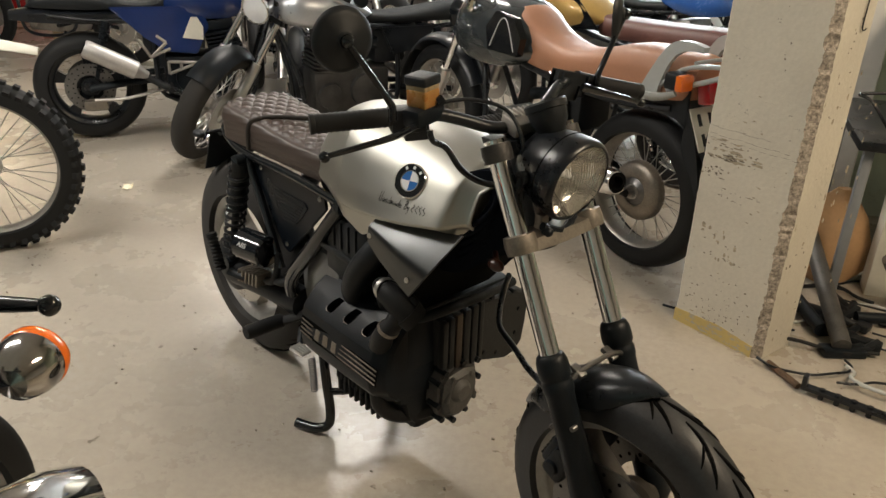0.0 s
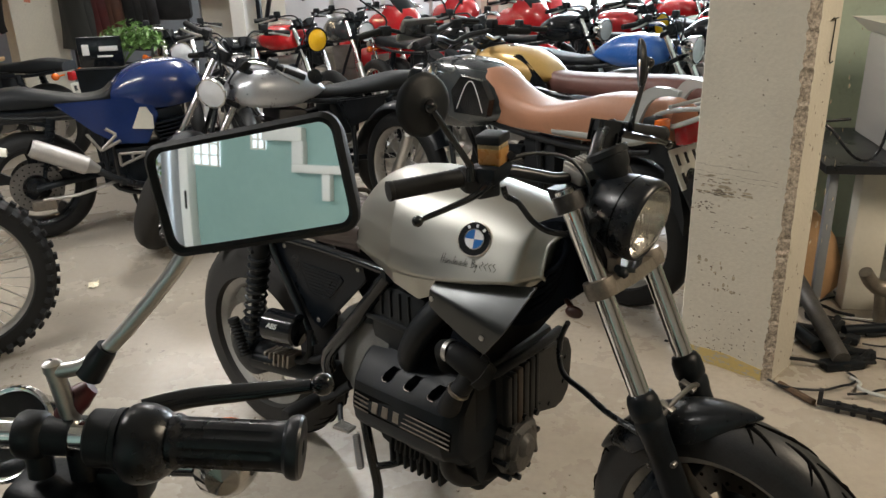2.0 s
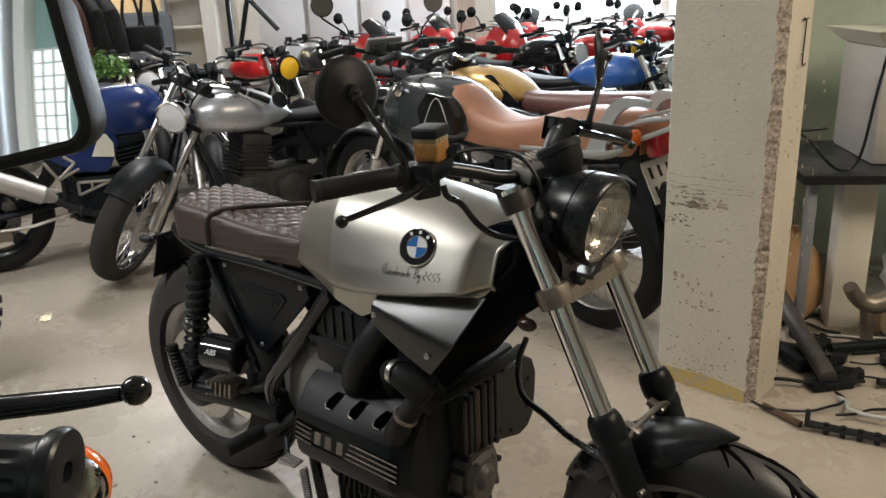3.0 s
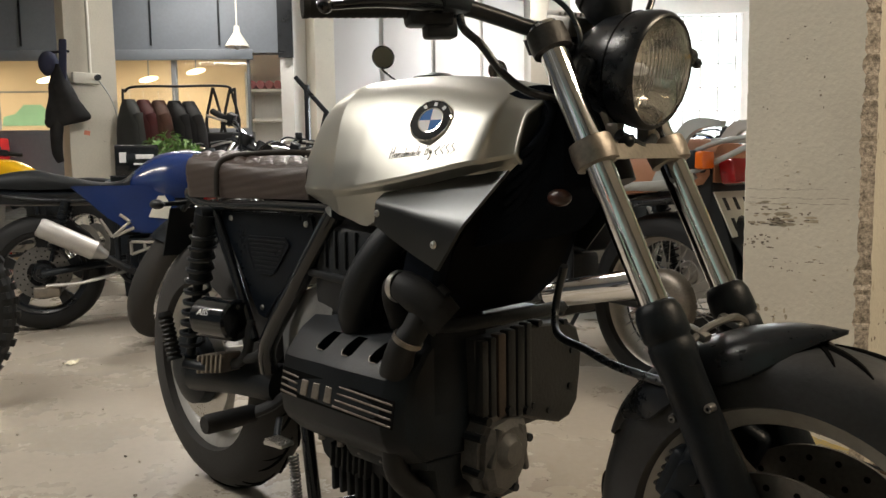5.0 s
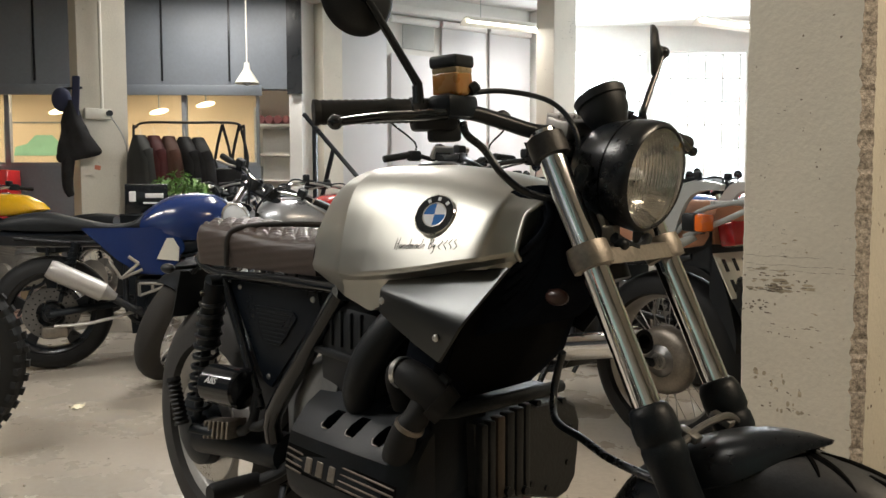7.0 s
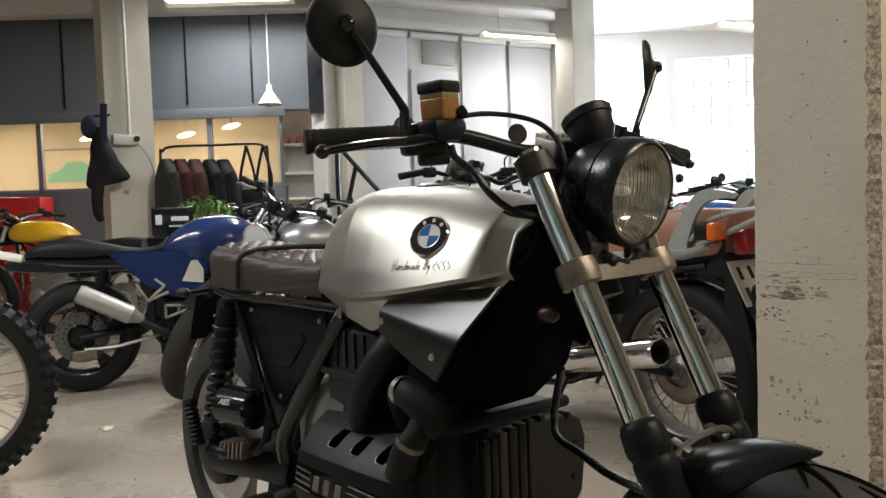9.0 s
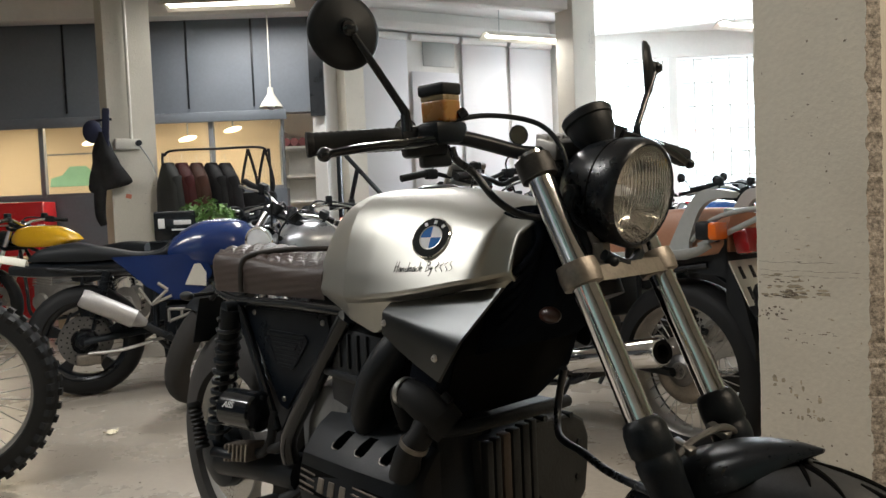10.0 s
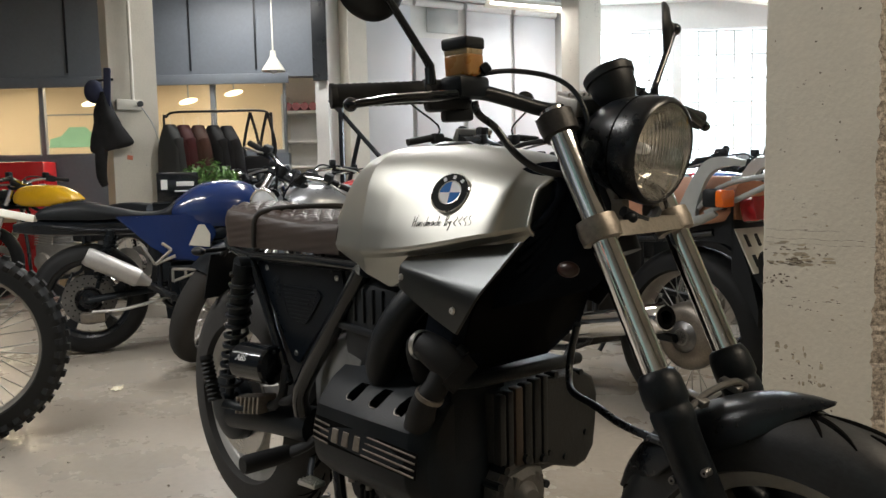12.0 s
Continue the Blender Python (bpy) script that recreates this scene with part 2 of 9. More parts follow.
MINT_WALL = mat("mint_paint", (0.40, 0.62, 0.47), rough=0.4, var=0.06, scale=1.0, fine=20)
GALVANISED = mat("galvanised_post", (0.52, 0.55, 0.60), rough=0.38, metal=0.7, var=0.1, scale=3)
DEAD_LEAF = mat("dry_leaf", (0.36, 0.34, 0.29), rough=0.7, var=0.4, scale=20)
MIRROR = mat("mirror_glass", (0.85, 0.9, 0.9), rough=0.02, metal=1.0, var=0.01)
WOOD = mat("raw_planks", (0.42, 0.31, 0.19), rough=0.7, var=0.25, scale=4, fine=40, bump=0.4, stretch=(1, 8, 8))
CARD = mat("cardboard", (0.40, 0.24, 0.12), rough=0.8, var=0.15, scale=5, fine=60, bump=0.3)
LEAF = mat("leaf_green", (0.10, 0.20, 0.045), rough=0.5, var=0.4, scale=20)
CLOTH = {k: mat(k + "_jacket_cloth", c, rough=0.85, var=0.25, scale=9, fine=200, bump=0.4) for k, c in
         (("black", (0.006, 0.0055, 0.006)), ("maroon", (0.055, 0.009, 0.009)), ("brown", (0.06, 0.024, 0.014)), ("grey", (0.032, 0.034, 0.032)), ("navy", (0.018, 0.022, 0.05)))}
DISC_DARK = mat("dark_brake_disc_steel", (0.18, 0.176, 0.172), rough=0.4, metal=0.9, var=0.25, fine=160, bump=0.1)
INK = mat("black_ink", (0.01, 0.01, 0.01), rough=0.6, var=0.1)
WHITE_INK = mat("white_print", (0.75, 0.75, 0.74), rough=0.5, var=0.05)
BADGE_BLUE = mat("enamel_blue", (0.03, 0.14, 0.42), rough=0.15, var=0.05, coat=0.6)
BADGE_WHITE = mat("enamel_silver_white", (0.7, 0.72, 0.75), rough=0.2, var=0.05, coat=0.6)
BAG = mat("clear_plastic_bag", (0.55, 0.54, 0.52), rough=0.3, var=0.2, scale=14, fine=60, bump=0.8)

# ---------- mesh helpers ----------


def P(x, lat, z):
    """A point of a motorcycle: forward from the rear axle, to its right, up."""
    return Vector((x, -lat, z))


def catmull(pts, steps):
    pts = [Vector(p) for p in pts]
    if steps <= 1 or len(pts) < 3:
        return pts
    out = []
    for i in range(len(pts) - 1):
        p0, p1, p2, p3 = pts[max(i - 1, 0)], pts[i], pts[i + 1], pts[min(i + 2, len(pts) - 1)]
        for k in range(steps):
            t = k / steps
            out.append(0.5 * (2 * p1 + (p2 - p0) * t + (2 * p0 - 5 * p1 + 4 * p2 - p3) * t * t + (3 * p1 - p0 - 3 * p2 + p3) * t ** 3))
    return out + [pts[-1]]


def loft(bm, rings, closed=True, cap=True):
    rows = [[bm.verts.new(p) for p in ring] for ring in rings]
    n = len(rows[0])
    for a, b in zip(rows, rows[1:]):
        for i in range(n if closed else n - 1):
            j = (i + 1) % n
            bm.faces.new((a[i], a[j], b[j], b[i]))
    if cap and closed:
        bm.faces.new(rows[0][::-1])
        bm.faces.new(rows[-1])
    return rows


def tube(bm, pts, r, n=10, steps=4, flat=1.0):
    """A swept tube along pts; r is one radius or one for each point."""
    if not isinstance(r, (list, tuple)):
        r = [r] * len(pts)
    path = catmull(pts, steps)
    k = (len(path) - 1) / max(1, len(pts) - 1)
    rings, up = [], None
    for i, p in enumerate(path):
        d = (path[min(i + 1, len(path) - 1)] - path[max(i - 1, 0)]).normalized()
        if up is None:
            up = d.orthogonal().normalized()
        up = (up - d * up.dot(d)).normalized()
        side = d.cross(up)
        f = i / k
        a = int(min(f, len(r) - 2)) if len(r) > 1 else 0
        rad = r[a] + (r[min(a + 1, len(r) - 1)] - r[a]) * (f - a)
        rings.append([p + (up * math.cos(2 * math.pi * j / n) + side * math.sin(2 * math.pi * j / n) * flat) * rad for j in range(n)])
    loft(bm, rings)


def cyl(bm, a, b, r, r2=None, n=20):
    tube(bm, [Vector(a), Vector(b)], [r, r if r2 is None else r2], n, 1)


def lathe(bm, prof, m, n=40):
    """Revolve the closed or open profile [(radius, along)] about m's z axis."""
    rings = [[m @ Vector((r * math.cos(2 * math.pi * k / n), r * math.sin(2 * math.pi * k / n), h)) for r, h in prof] for k in range(n)]
    rows = [[bm.verts.new(p) for p in ring] for ring in rings]
    for k in range(n):
        a, b = rows[k], rows[(k + 1) % n]
        for i in range(len(prof) - 1):
            if prof[i][0] < 1e-6 and prof[i + 1][0] < 1e-6:
                continue
            bm.faces.new((a[i], a[i + 1], b[i + 1], b[i]))
    bmesh.ops.remove_doubles(bm, verts=[v for row in rows for v in row], dist=1e-6)


def box(bm, m, sx, sy, sz, bev=0.0, seg=2, taper=1.0):
    g = bmesh.ops.create_cube(bm, size=1.0)
    for v in g["verts"]:
        k = taper if v.co.z > 0 else 1.0
        v.co = m @ Vector((v.co.x * sx * k, v.co.y * sy * k, v.co.z * sz))
    if bev:
        edges = list({e for v in g["verts"] for e in v.link_edges})
        bmesh.ops.bevel(bm, geom=edges, offset=bev, segments=seg, affect="EDGES", profile=0.5)


def prism(bm, poly, off):
    """A plate: the flat outline poly, thickened by the vector off."""
    loft(bm, [[Vector(p) for p in poly], [Vector(p) + Vector(off) for p in poly]])


def ball(bm, m, rx, ry, rz, u=20, v=12):
    g = bmesh.ops.create_uvsphere(bm, u_segments=u, v_segments=v, radius=1.0)
    for w in g["verts"]:
        w.co = m @ Vector((w.co.x * rx, w.co.y * ry, w.co.z * rz))


def axis(at, way):
    """A pose at `at` whose z axis points along way."""
    return Matrix.Translation(at) @ Vector(way).to_track_quat("Z", "Y").to_matrix().to_4x4()


def mesh_of(name, bm, material, angle=38):
    bmesh.ops.recalc_face_normals(bm, faces=bm.faces[:])
    me = bpy.data.meshes.new(name)
    bm.to_mesh(me)
    bm.free()
    me.materials.append(material)
    if angle:
        me.polygons.foreach_set("use_smooth", [True] * len(me.polygons))
        me.set_sharp_from_angle(angle=radians(angle))
    return me


def part(name, bm, material, parent, label="", angle=38, m=None):
    if m is not None:
        bm.transform(m)
    ob = new(name, mesh_of(name, bm, material, angle))
    ob.parent = parent
    if label:
        ob["label"] = label
    return ob


def thing(name, label, category, m=None, group="", kind=""):
    ob = new(name)
    ob.empty_display_size = 0.05
    if m is not None:
        ob.matrix_world = m
    return tagged(ob, label, category, group, kind)


def solid(name, bm, material, label, category, kind="", group="", m=None, angle=38):
    ob = new(name, mesh_of(name, bm, material, angle))
    if m is not None:
        ob.matrix_world = m
    return tagged(ob, label, category, group, kind)


B_ = bmesh.new


def made(fn, *args, **kw):
    bm = B_()
    fn(bm, *args, **kw)
    return bm


def lettering(name, text, size, m, material, parent, depth=0.0006, shear=0.0, squeeze=1.0):
    cu = bpy.data.curves.new(name, "FONT")
    cu.body, cu.size, cu.extrude, cu.align_x, cu.align_y, cu.shear = text, size, depth, "CENTER", "CENTER", shear
    tmp = new(name, cu)
    me = bpy.data.meshes.new_from_object(tmp.evaluated_get(bpy.context.evaluated_depsgraph_get()))
    bpy.data.objects.remove(tmp)
    me.transform(m @ Matrix.Diagonal((squeeze, 1, 1, 1)))
    me.materials.clear()
    me.materials.append(material)
    ob = new(name, me)
    ob.parent = parent
    return ob

# ---------- the hall ----------
CEIL_Z = 3.45


def wall_box(name, a, b, z0, z1, material, label, thick=0.16):
    """A wall between two plan points; it stands on the far side of the line from a to b (to its left)."""
    a, b = Vector((*a, 0)), Vector((*b, 0))
    d = (b - a).normalized()
    side = Vector((-d.y, d.x, 0)) * thick
    bm = B_()
    prism(bm, [a + Vector((0, 0, z0)), b + Vector((0, 0, z0)), b + side + Vector((0, 0, z0)), a + side + Vector((0, 0, z0))], (0, 0, z1 - z0))
    return solid(name, bm, material, label, "wall", "structure", angle=0)


def on_line(a, b, s, out=0.0, z=0.0):
    """The point s metres from a towards b, `out` metres to the room's side."""
    a, b = Vector((*a, 0)), Vector((*b, 0))
    d = (b - a).normalized()
    return a + d * s + Vector((d.y, -d.x, 0)) * out + Vector((0, 0, z))


def line_pose(a, b, s, out=0.0, z=0.0):
    a3, b3 = Vector((*a, 0)), Vector((*b, 0))
    d = (b3 - a3).normalized()
    return Matrix.Translation(on_line(a, b, s, out, z)) @ pose(0, 0, 0, 0, 0, math.degrees(math.atan2(d.y, d.x)))


bm = B_()
box(bm, pose(-1.5, 4.5, -0.1), 18, 19, 0.2)
solid("floor", bm, FLOOR, "worn sealed grey-beige concrete floor with specks", "floor", "structure", angle=0)
bm = B_()
box(bm, pose(-1.5, 4.5, CEIL_Z + 0.1), 18, 19, 0.2)
solid("ceiling", bm, CEIL, "white painted concrete ceiling slab", "ceiling", "structure", angle=0)

# corners of the hall in plan
GW0, GW1 = (-9.6, 7.06), (-3.0, 8.466)          # grey partition with office windows
BW0, BW1 = (-2.86, 9.16), (-0.62, 10.95)        # wall with white blinds
WW0, WW1 = (-0.5, 11.9), (5.6, 12.85)           # bright window wall
EP0, EP1 = (1.22, 4.05), (6.6, 3.0)             # partition behind the work table

# grey partition: parapet below, glazing, boarded wall above
SILL, HEAD = 1.29, 2.13
LEN = (Vector((*GW1, 0)) - Vector((*GW0, 0))).length
wall_box("wall_partition_lower", GW0, on_line(GW0, GW1, LEN - 0.46).to_2d(), 0, SILL, GREY_WALL, "blue-grey painted parapet under the office windows")
upper = wall_box("wall_partition_upper", GW0, GW1, HEAD, CEIL_Z, GREY_WALL, "dark blue-grey boarded wall above the office windows")
for s in (1.6, 2.88, 3.9, 5.25, 5.97):
    part("joint_batten", made(box, line_pose(GW0, GW1, s, 0.006, (HEAD + CEIL_Z) / 2 + 0.03), 0.02, 0.012, CEIL_Z - HEAD - 0.1), BLACK_SATIN, upper, "dark vertical joint batten", 0)
part("header_rail", made(box, line_pose(GW0, GW1, LEN / 2 - 0.2, 0.02, HEAD - 0.02), LEN - 0.45, 0.03, 0.11, 0.006), GREY_WALL, upper, "grey metal header rail")
part("end_board", made(box, line_pose(GW0, GW1, LEN - 0.07, 0.03, 2.75), 0.16, 0.05, 1.35), BLACK_SATIN, upper, "dark end board", 0)
n = 0
for s0, s1 in ((0.1, 1.8), (1.8, 3.576), (3.576, 4.6), (4.6, 5.464), (5.464, 6.27)):
    n += 1
    w = thing("window_%d" % n, "grey framed office window with warm light behind", "window", line_pose(GW0, GW1, (s0 + s1) / 2, -0.06, (SILL + HEAD) / 2), "office windows", "structure")
    wd, ht = s1 - s0, HEAD - SILL
    bm = B_()
    for x, z, sx, sz in ((-wd / 2 + 0.012, 0, 0.03, ht), (wd / 2 - 0.012, 0, 0.03, ht), (0, ht / 2 - 0.02, wd - 0.055, 0.045), (0, -ht / 2 + 0.02, wd - 0.055, 0.045)):
        box(bm, pose(x, 0, z), sx, 0.07, sz, 0.004)
    part("window_frame", bm, GREY_TRIM, w)
    ob = part("pane", made(box, pose(0, 0, 0), wd - 0.056, 0.006, ht - 0.08), PANE, w, "", 0)
    ob.visible_shadow = False
# the office behind the glass
bm = B_()
q = line_pose(GW0, GW1, 3.0, -2.6)
box(bm, q @ pose(0, 0, 1.6), 7.2, 0.1, 3.2)
solid("wall_office", bm, CREAM, "cream back wall of the office", "wall", "structure", angle=0)
bm = B_()
box(bm, line_pose(GW0, GW1, 3.0, -1.35) @ pose(0, 0, 2.62), 7.2, 2.4, 0.05)
solid("ceiling_office", bm, CEIL, "white office ceiling", "ceiling", "structure", angle=0)
for s, z in ((2.13, 2.40), (3.2, 2.12), (4.54, 2.12), (5.17, 2.22)):
    t_ = thing("office_lamp", "warm flat office ceiling lamp, lit", "lamp", line_pose(GW0, GW1, s, -2.2, z), "office lamps")
    part("shade", made(ball, pose(0, 0, 0, 0, -12, 0), 0.13, 0.08, 0.035), WARM_GLOW, t_, "glowing shade")
    part("rod", made(cyl, (0, 0, 0.03), (0, 0, 2.6 - z), 0.01), GREY_TRIM, t_)
for s in (1.8, 4.6):
    area_lamp("office_light", line_pose(GW0, GW1, s, -1.3, 2.45), 1.6, 0.8, 62, (1.0, 0.78, 0.50))
for k in range(7):
    bm = B_()
    box(bm, line_pose(GW0, GW1, 0.3 + 0.95 * k, -1.35, 2.53), 0.09, 2.4, 0.13, 0.006)
    solid("beam", bm, WOOD, "pale wooden beam under the office ceiling", "beam", "structure", "office beams")
# car picture on the office wall
t_ = thing("framed_picture", "framed print of a pale green car", "picture", line_pose(GW0, GW1, 2.85, -2.54, 1.66))
part("mount", made(box, pose(0, 0, 0), 1.05, 0.02, 0.66, 0.004), CREAM, t_)
for x, z, sx, sz in ((-0.53, 0, 0.02, 0.68), (0.53, 0, 0.02, 0.68), (0, 0.34, 1.08, 0.02), (0, -0.34, 1.08, 0.02)):
    part("frame_strip", made(box, pose(x, -0.006, z), sx, 0.026, sz), GREY_TRIM, t_, "", 0)
bm = B_()
loft(bm, [[Vector((x * 1.15, o, z * 1.5)) for x, z in ((-0.36, -0.08), (-0.34, 0.0), (-0.2, 0.03), (-0.1, 0.11), (0.1, 0.11), (0.2, 0.03), (0.35, 0.01), (0.37, -0.08))] for o in (-0.018, -0.012)])
part("car_print", bm, mat("pale_green_print", (0.25, 0.5, 0.36), rough=0.6), t_, "pale green car shape", 0)

# bare doorway bay between the windows and the dark end board: white shelves
t_ = thing("storage_shelf", "white shelf with rolled pink cloths", "shelf", line_pose(GW0, GW1, LEN - 0.22, -0.75, 0))
for z in (1.15, 1.45, 1.79):
    part("shelf_board", made(box, pose(0, 0, z), 0.8, 0.4, 0.03), WHITE_WALL, t_, "", 0)
part("back_panel", made(box, pose(0, 0.22, 1.2), 0.9, 0.03, 2.4), WHITE_WALL, t_, "", 0)
for x in (-0.39, 0.39):
    part("upright", made(box, pose(x, 0, 1.0), 0.03, 0.4, 2.0), WHITE_WALL, t_, "", 0)
PINK = mat("pink_cloth", (0.5, 0.2, 0.22), rough=0.8, var=0.3, scale=9)
for k in range(5):
    solid("cloth_roll", made(cyl, (0, -0.15, 0), (0, 0.15, 0), 0.048), PINK, "rolled pink cloth lying on a white shelf", "cloth", group="cloth rolls",
          m=line_pose(GW0, GW1, LEN - 0.56 + 0.10 * k, -0.75, 1.86))

# wall of white blinds
BL = (Vector((*BW1, 0)) - Vector((*BW0, 0))).length
wall_box("wall_blinds", BW0, BW1, 0, CEIL_Z, WHITE_WALL, "white wall behind roller blinds")
for k in range(4):
    w = BL / 4 - 0.06
    bm = B_()
    box(bm, pose(0, 0, 0), w, 0.012, 2.35, 0.003)
    t_ = thing("roller_blind", "white roller blind let down over the wall", "blind", line_pose(BW0, BW1, BL / 8 + BL / 4 * k, 0.05, 0), "roller blinds", "structure")
    part("fabric", made(box, pose(0, 0, 1.62 if k != 1 else 1.45), w, 0.012, 2.9 if k != 1 else 2.5, 0.002), BLIND, t_)
    part("roller", made(cyl, (-w / 2, 0, 3.12), (w / 2, 0, 3.12), 0.045), WHITE_WALL, t_)
t_ = thing("window_7", "small blue-grey window pane above a blind", "window", line_pose(BW0, BW1, BL * 0.40, 0.0, 2.93), "", "structure")
part("pane", made(box, pose(0, -0.012, 0), 0.44, 0.02, 0.3, 0.003), GREY_PLASTIC, t_, "blue-grey pane")
bm = B_()
box(bm, line_pose(BW0, BW1, BL / 2, 0.09, 3.22), BL, 0.16, 0.09, 0.01)
solid("trim_blind_rail", bm, WHITE_WALL, "white cable rail above the blinds", "trim", "structure")
bm = B_()
box(bm, line_pose(BW0, BW1, BL + 0.16, 0.02, 1.72), 0.26, 0.3, 3.45, 0.01)
solid("wall_pilaster", bm, WHITE_WALL, "white wall pilaster", "pilaster", "structure")
wall_box("wall_return", GW1, BW0, 0, CEIL_Z, WHITE_WALL, "short white return wall")

# window wall: parapet, lintel, mullions with small panes, bright sky behind
WL = (Vector((*WW1, 0)) - Vector((*WW0, 0))).length
wall_box("wall_window_lower", WW0, WW1, 0, 0.95, WHITE_WALL, "white parapet below the windows")
wall_box("wall_window_upper", WW0, WW1, 3.08, CEIL_Z, WHITE_WALL, "white lintel above the windows")
for k in range(4):
    s0 = 0.1 + k * (WL - 0.2) / 4
    wd = (WL - 0.2) / 4 - 0.14
    w = thing("window_%d" % (8 + k), "large steel grid window, dazzling with daylight", "window", line_pose(WW0, WW1, s0 + wd / 2 + 0.07, -0.08, 2.015), "hall windows", "structure")
    bm = B_()
    box(bm, pose(-wd / 2 - 0.035, 0, 0), 0.13, 0.12, 2.13)
    part("post", bm, WHITE_WALL, w, "", 0)
    bm = B_()
    for i in range(6):
        box(bm, pose(-wd / 2 + 0.03 + (wd - 0.06) * i / 5, 0, 0), 0.018, 0.03, 2.1)
    for i in range(7):
        box(bm, pose(0, 0.004, -1.03 + 2.06 * i / 6), wd, 0.026, 0.018)
    part("window_frame", bm, WHITE_WALL, w, "", 0)
    ob = part("pane", made(box, pose(0, 0.03, 0), wd, 0.006, 2.1), PANE, w, "", 0)
    ob.visible_shadow = False
bm = B_()
box(bm, line_pose(WW0, WW1, WL / 2, -1.2, 2.0), WL + 3, 0.02, 5.0)
solid("backdrop", bm, SKY_GLOW, "overexposed daylight outside the windows", "sky", "structure", angle=0)
wall_box("wall_return_window", BW1, WW0, 0, CEIL_Z, WHITE_WALL, "white return wall")

# partition behind the work table, outer walls
wall_box("wall_partition_east", EP0, EP1, 0, CEIL_Z, GREEN_WALL, "pale green painted partition", 0.14)
bm = B_()
box(bm, pose(1.17, 3.93, 1.72, 0, 0, -11), 0.2, 0.3, 3.45, 0.012)
solid("wall_partition_end", bm, WHITE_WALL, "white painted end post of the partition", "post", "structure")
wall_box("wall_east", (6.6, 12.6), (6.6, -4.2), 0, CEIL_Z, WHITE_WALL, "white side wall")
# never in view; its dark colour is chosen to dim the tank's reflections
wall_box("wall_west", (-9.6, -4.2), (-9.6, 7.2), 0, CEIL_Z, GREY_WALL, "unseen side wall, dark grey to dim reflections")

# the side behind the path, seen in the mirror: pale teal panels, aluminium post, gridded windows, white steelwork
SY = -1.80
wall_box("wall_south", (6.6, SY), (-9.6, SY), 0, CEIL_Z, WARM_WALL, "plain warm grey painted wall")
bm = B_()
box(bm, pose(-1.6, SY + 0.012, 1.3), 2.3, 0.024, 2.6, 0.004)
solid("trim_teal_panel", bm, TEAL_WALL, "pale teal painted wall panel", "panel", "structure", angle=0)
bm = B_()
box(bm, pose(-3.95, SY + 0.012, 0.49), 2.2, 0.024, 0.98, 0.004)
solid("trim_mint_panel", bm, MINT_WALL, "bright mint panel under the rear window", "panel", "structure", angle=0)
bm = B_()
box(bm, pose(-3.95, SY + 0.03, 1.0), 2.2, 0.05, 0.045, 0.006)
solid("trim_sill", bm, WHITE_WALL, "white sill on the mint panel", "trim", "structure", angle=0)
bm = B_()
tube(bm, [Vector((-2.862, SY + 0.09, 0)), Vector((-2.862, SY + 0.09, 3.44))], 0.085, 28, 1)
solid("trim_post", bm, GALVANISED, "round aluminium post", "post", "structure")
bm = B_()
box(bm, pose(-2.715, SY + 0.06, 1.72), 0.10, 0.10, 3.44, 0.006)
t_ = solid("trim_frame_post", bm, WHITE_WALL, "white frame post with a dark latch slot", "post", "structure")
part("latch_slot", made(box, pose(-2.70, SY + 0.112, 1.035), 0.022, 0.006, 0.13, 0.002), GROOVE, t_, "dark latch slot", 0)
for k, (x, z, w_, h_, nx, nz) in enumerate(((-2.53, 1.58, 0.255, 0.58, 3, 8), (-2.045, 1.57, 0.105, 0.30, 2, 5), (-3.98, 1.62, 2.05, 1.16, 2, 1))):
    w = thing("window_%d" % (12 + k), "small gridded window, bright with daylight" if k < 2 else "wide clear window with plants outside", "window", pose(x, SY + 0.03, z), "rear windows", "structure")
    for i in range(nx + 1):
        part("glazing_bar", made(box, pose(-w_ / 2 + w_ / nx * i, 0.02, 0), 0.009, 0.016, h_), WHITE_PLASTIC, w, "", 0)
    for i in range(nz + 1):
        part("glazing_bar", made(box, pose(0, 0.023, -h_ / 2 + h_ / nz * i), w_ + 0.009, 0.014, 0.009), WHITE_PLASTIC, w, "", 0)
    part("pane", made(box, pose(0, 0, 0), w_, 0.01, h_), glow("rear_window_daylight", (0.9, 0.96, 1.0), 1.5 if k < 2 else 0.42), w, "daylit pane", 0)
rng = random.Random(31)
for mt, n_, lab, xa, xb in ((LEAF, 420, "green shrub outside the rear window", -4.7, -2.98), (DEAD_LEAF, 420, "dry grey shrub outside the rear window", -4.7, -2.98), (RED, 30, "red flowering shrub outside the rear window", -3.2, -3.02)):
    bm = B_()
    for k in range(n_):
        c = Vector((rng.uniform(xa, xb), SY + 0.06 + rng.uniform(0, 0.03), 1.05 + 0.5 * rng.random() ** 1.6 * (0.4 if mt is RED else 1)))
        R = Euler((rng.uniform(1.0, 2.1), rng.uniform(-1, 1), rng.uniform(0, 6.28))).to_matrix().to_4x4()
        l_ = rng.uniform(0.02, 0.05)
        bm.faces.new([bm.verts.new(Matrix.Translation(c) @ R @ Vector(v)) for v in ((-l_, 0, 0), (0, l_ * 0.4, 0.002), (l_, 0, 0), (0, -l_ * 0.4, 0.002))])
    solid("shrub", bm, mt, lab, "plant", "stuff", angle=0)
bm = B_()
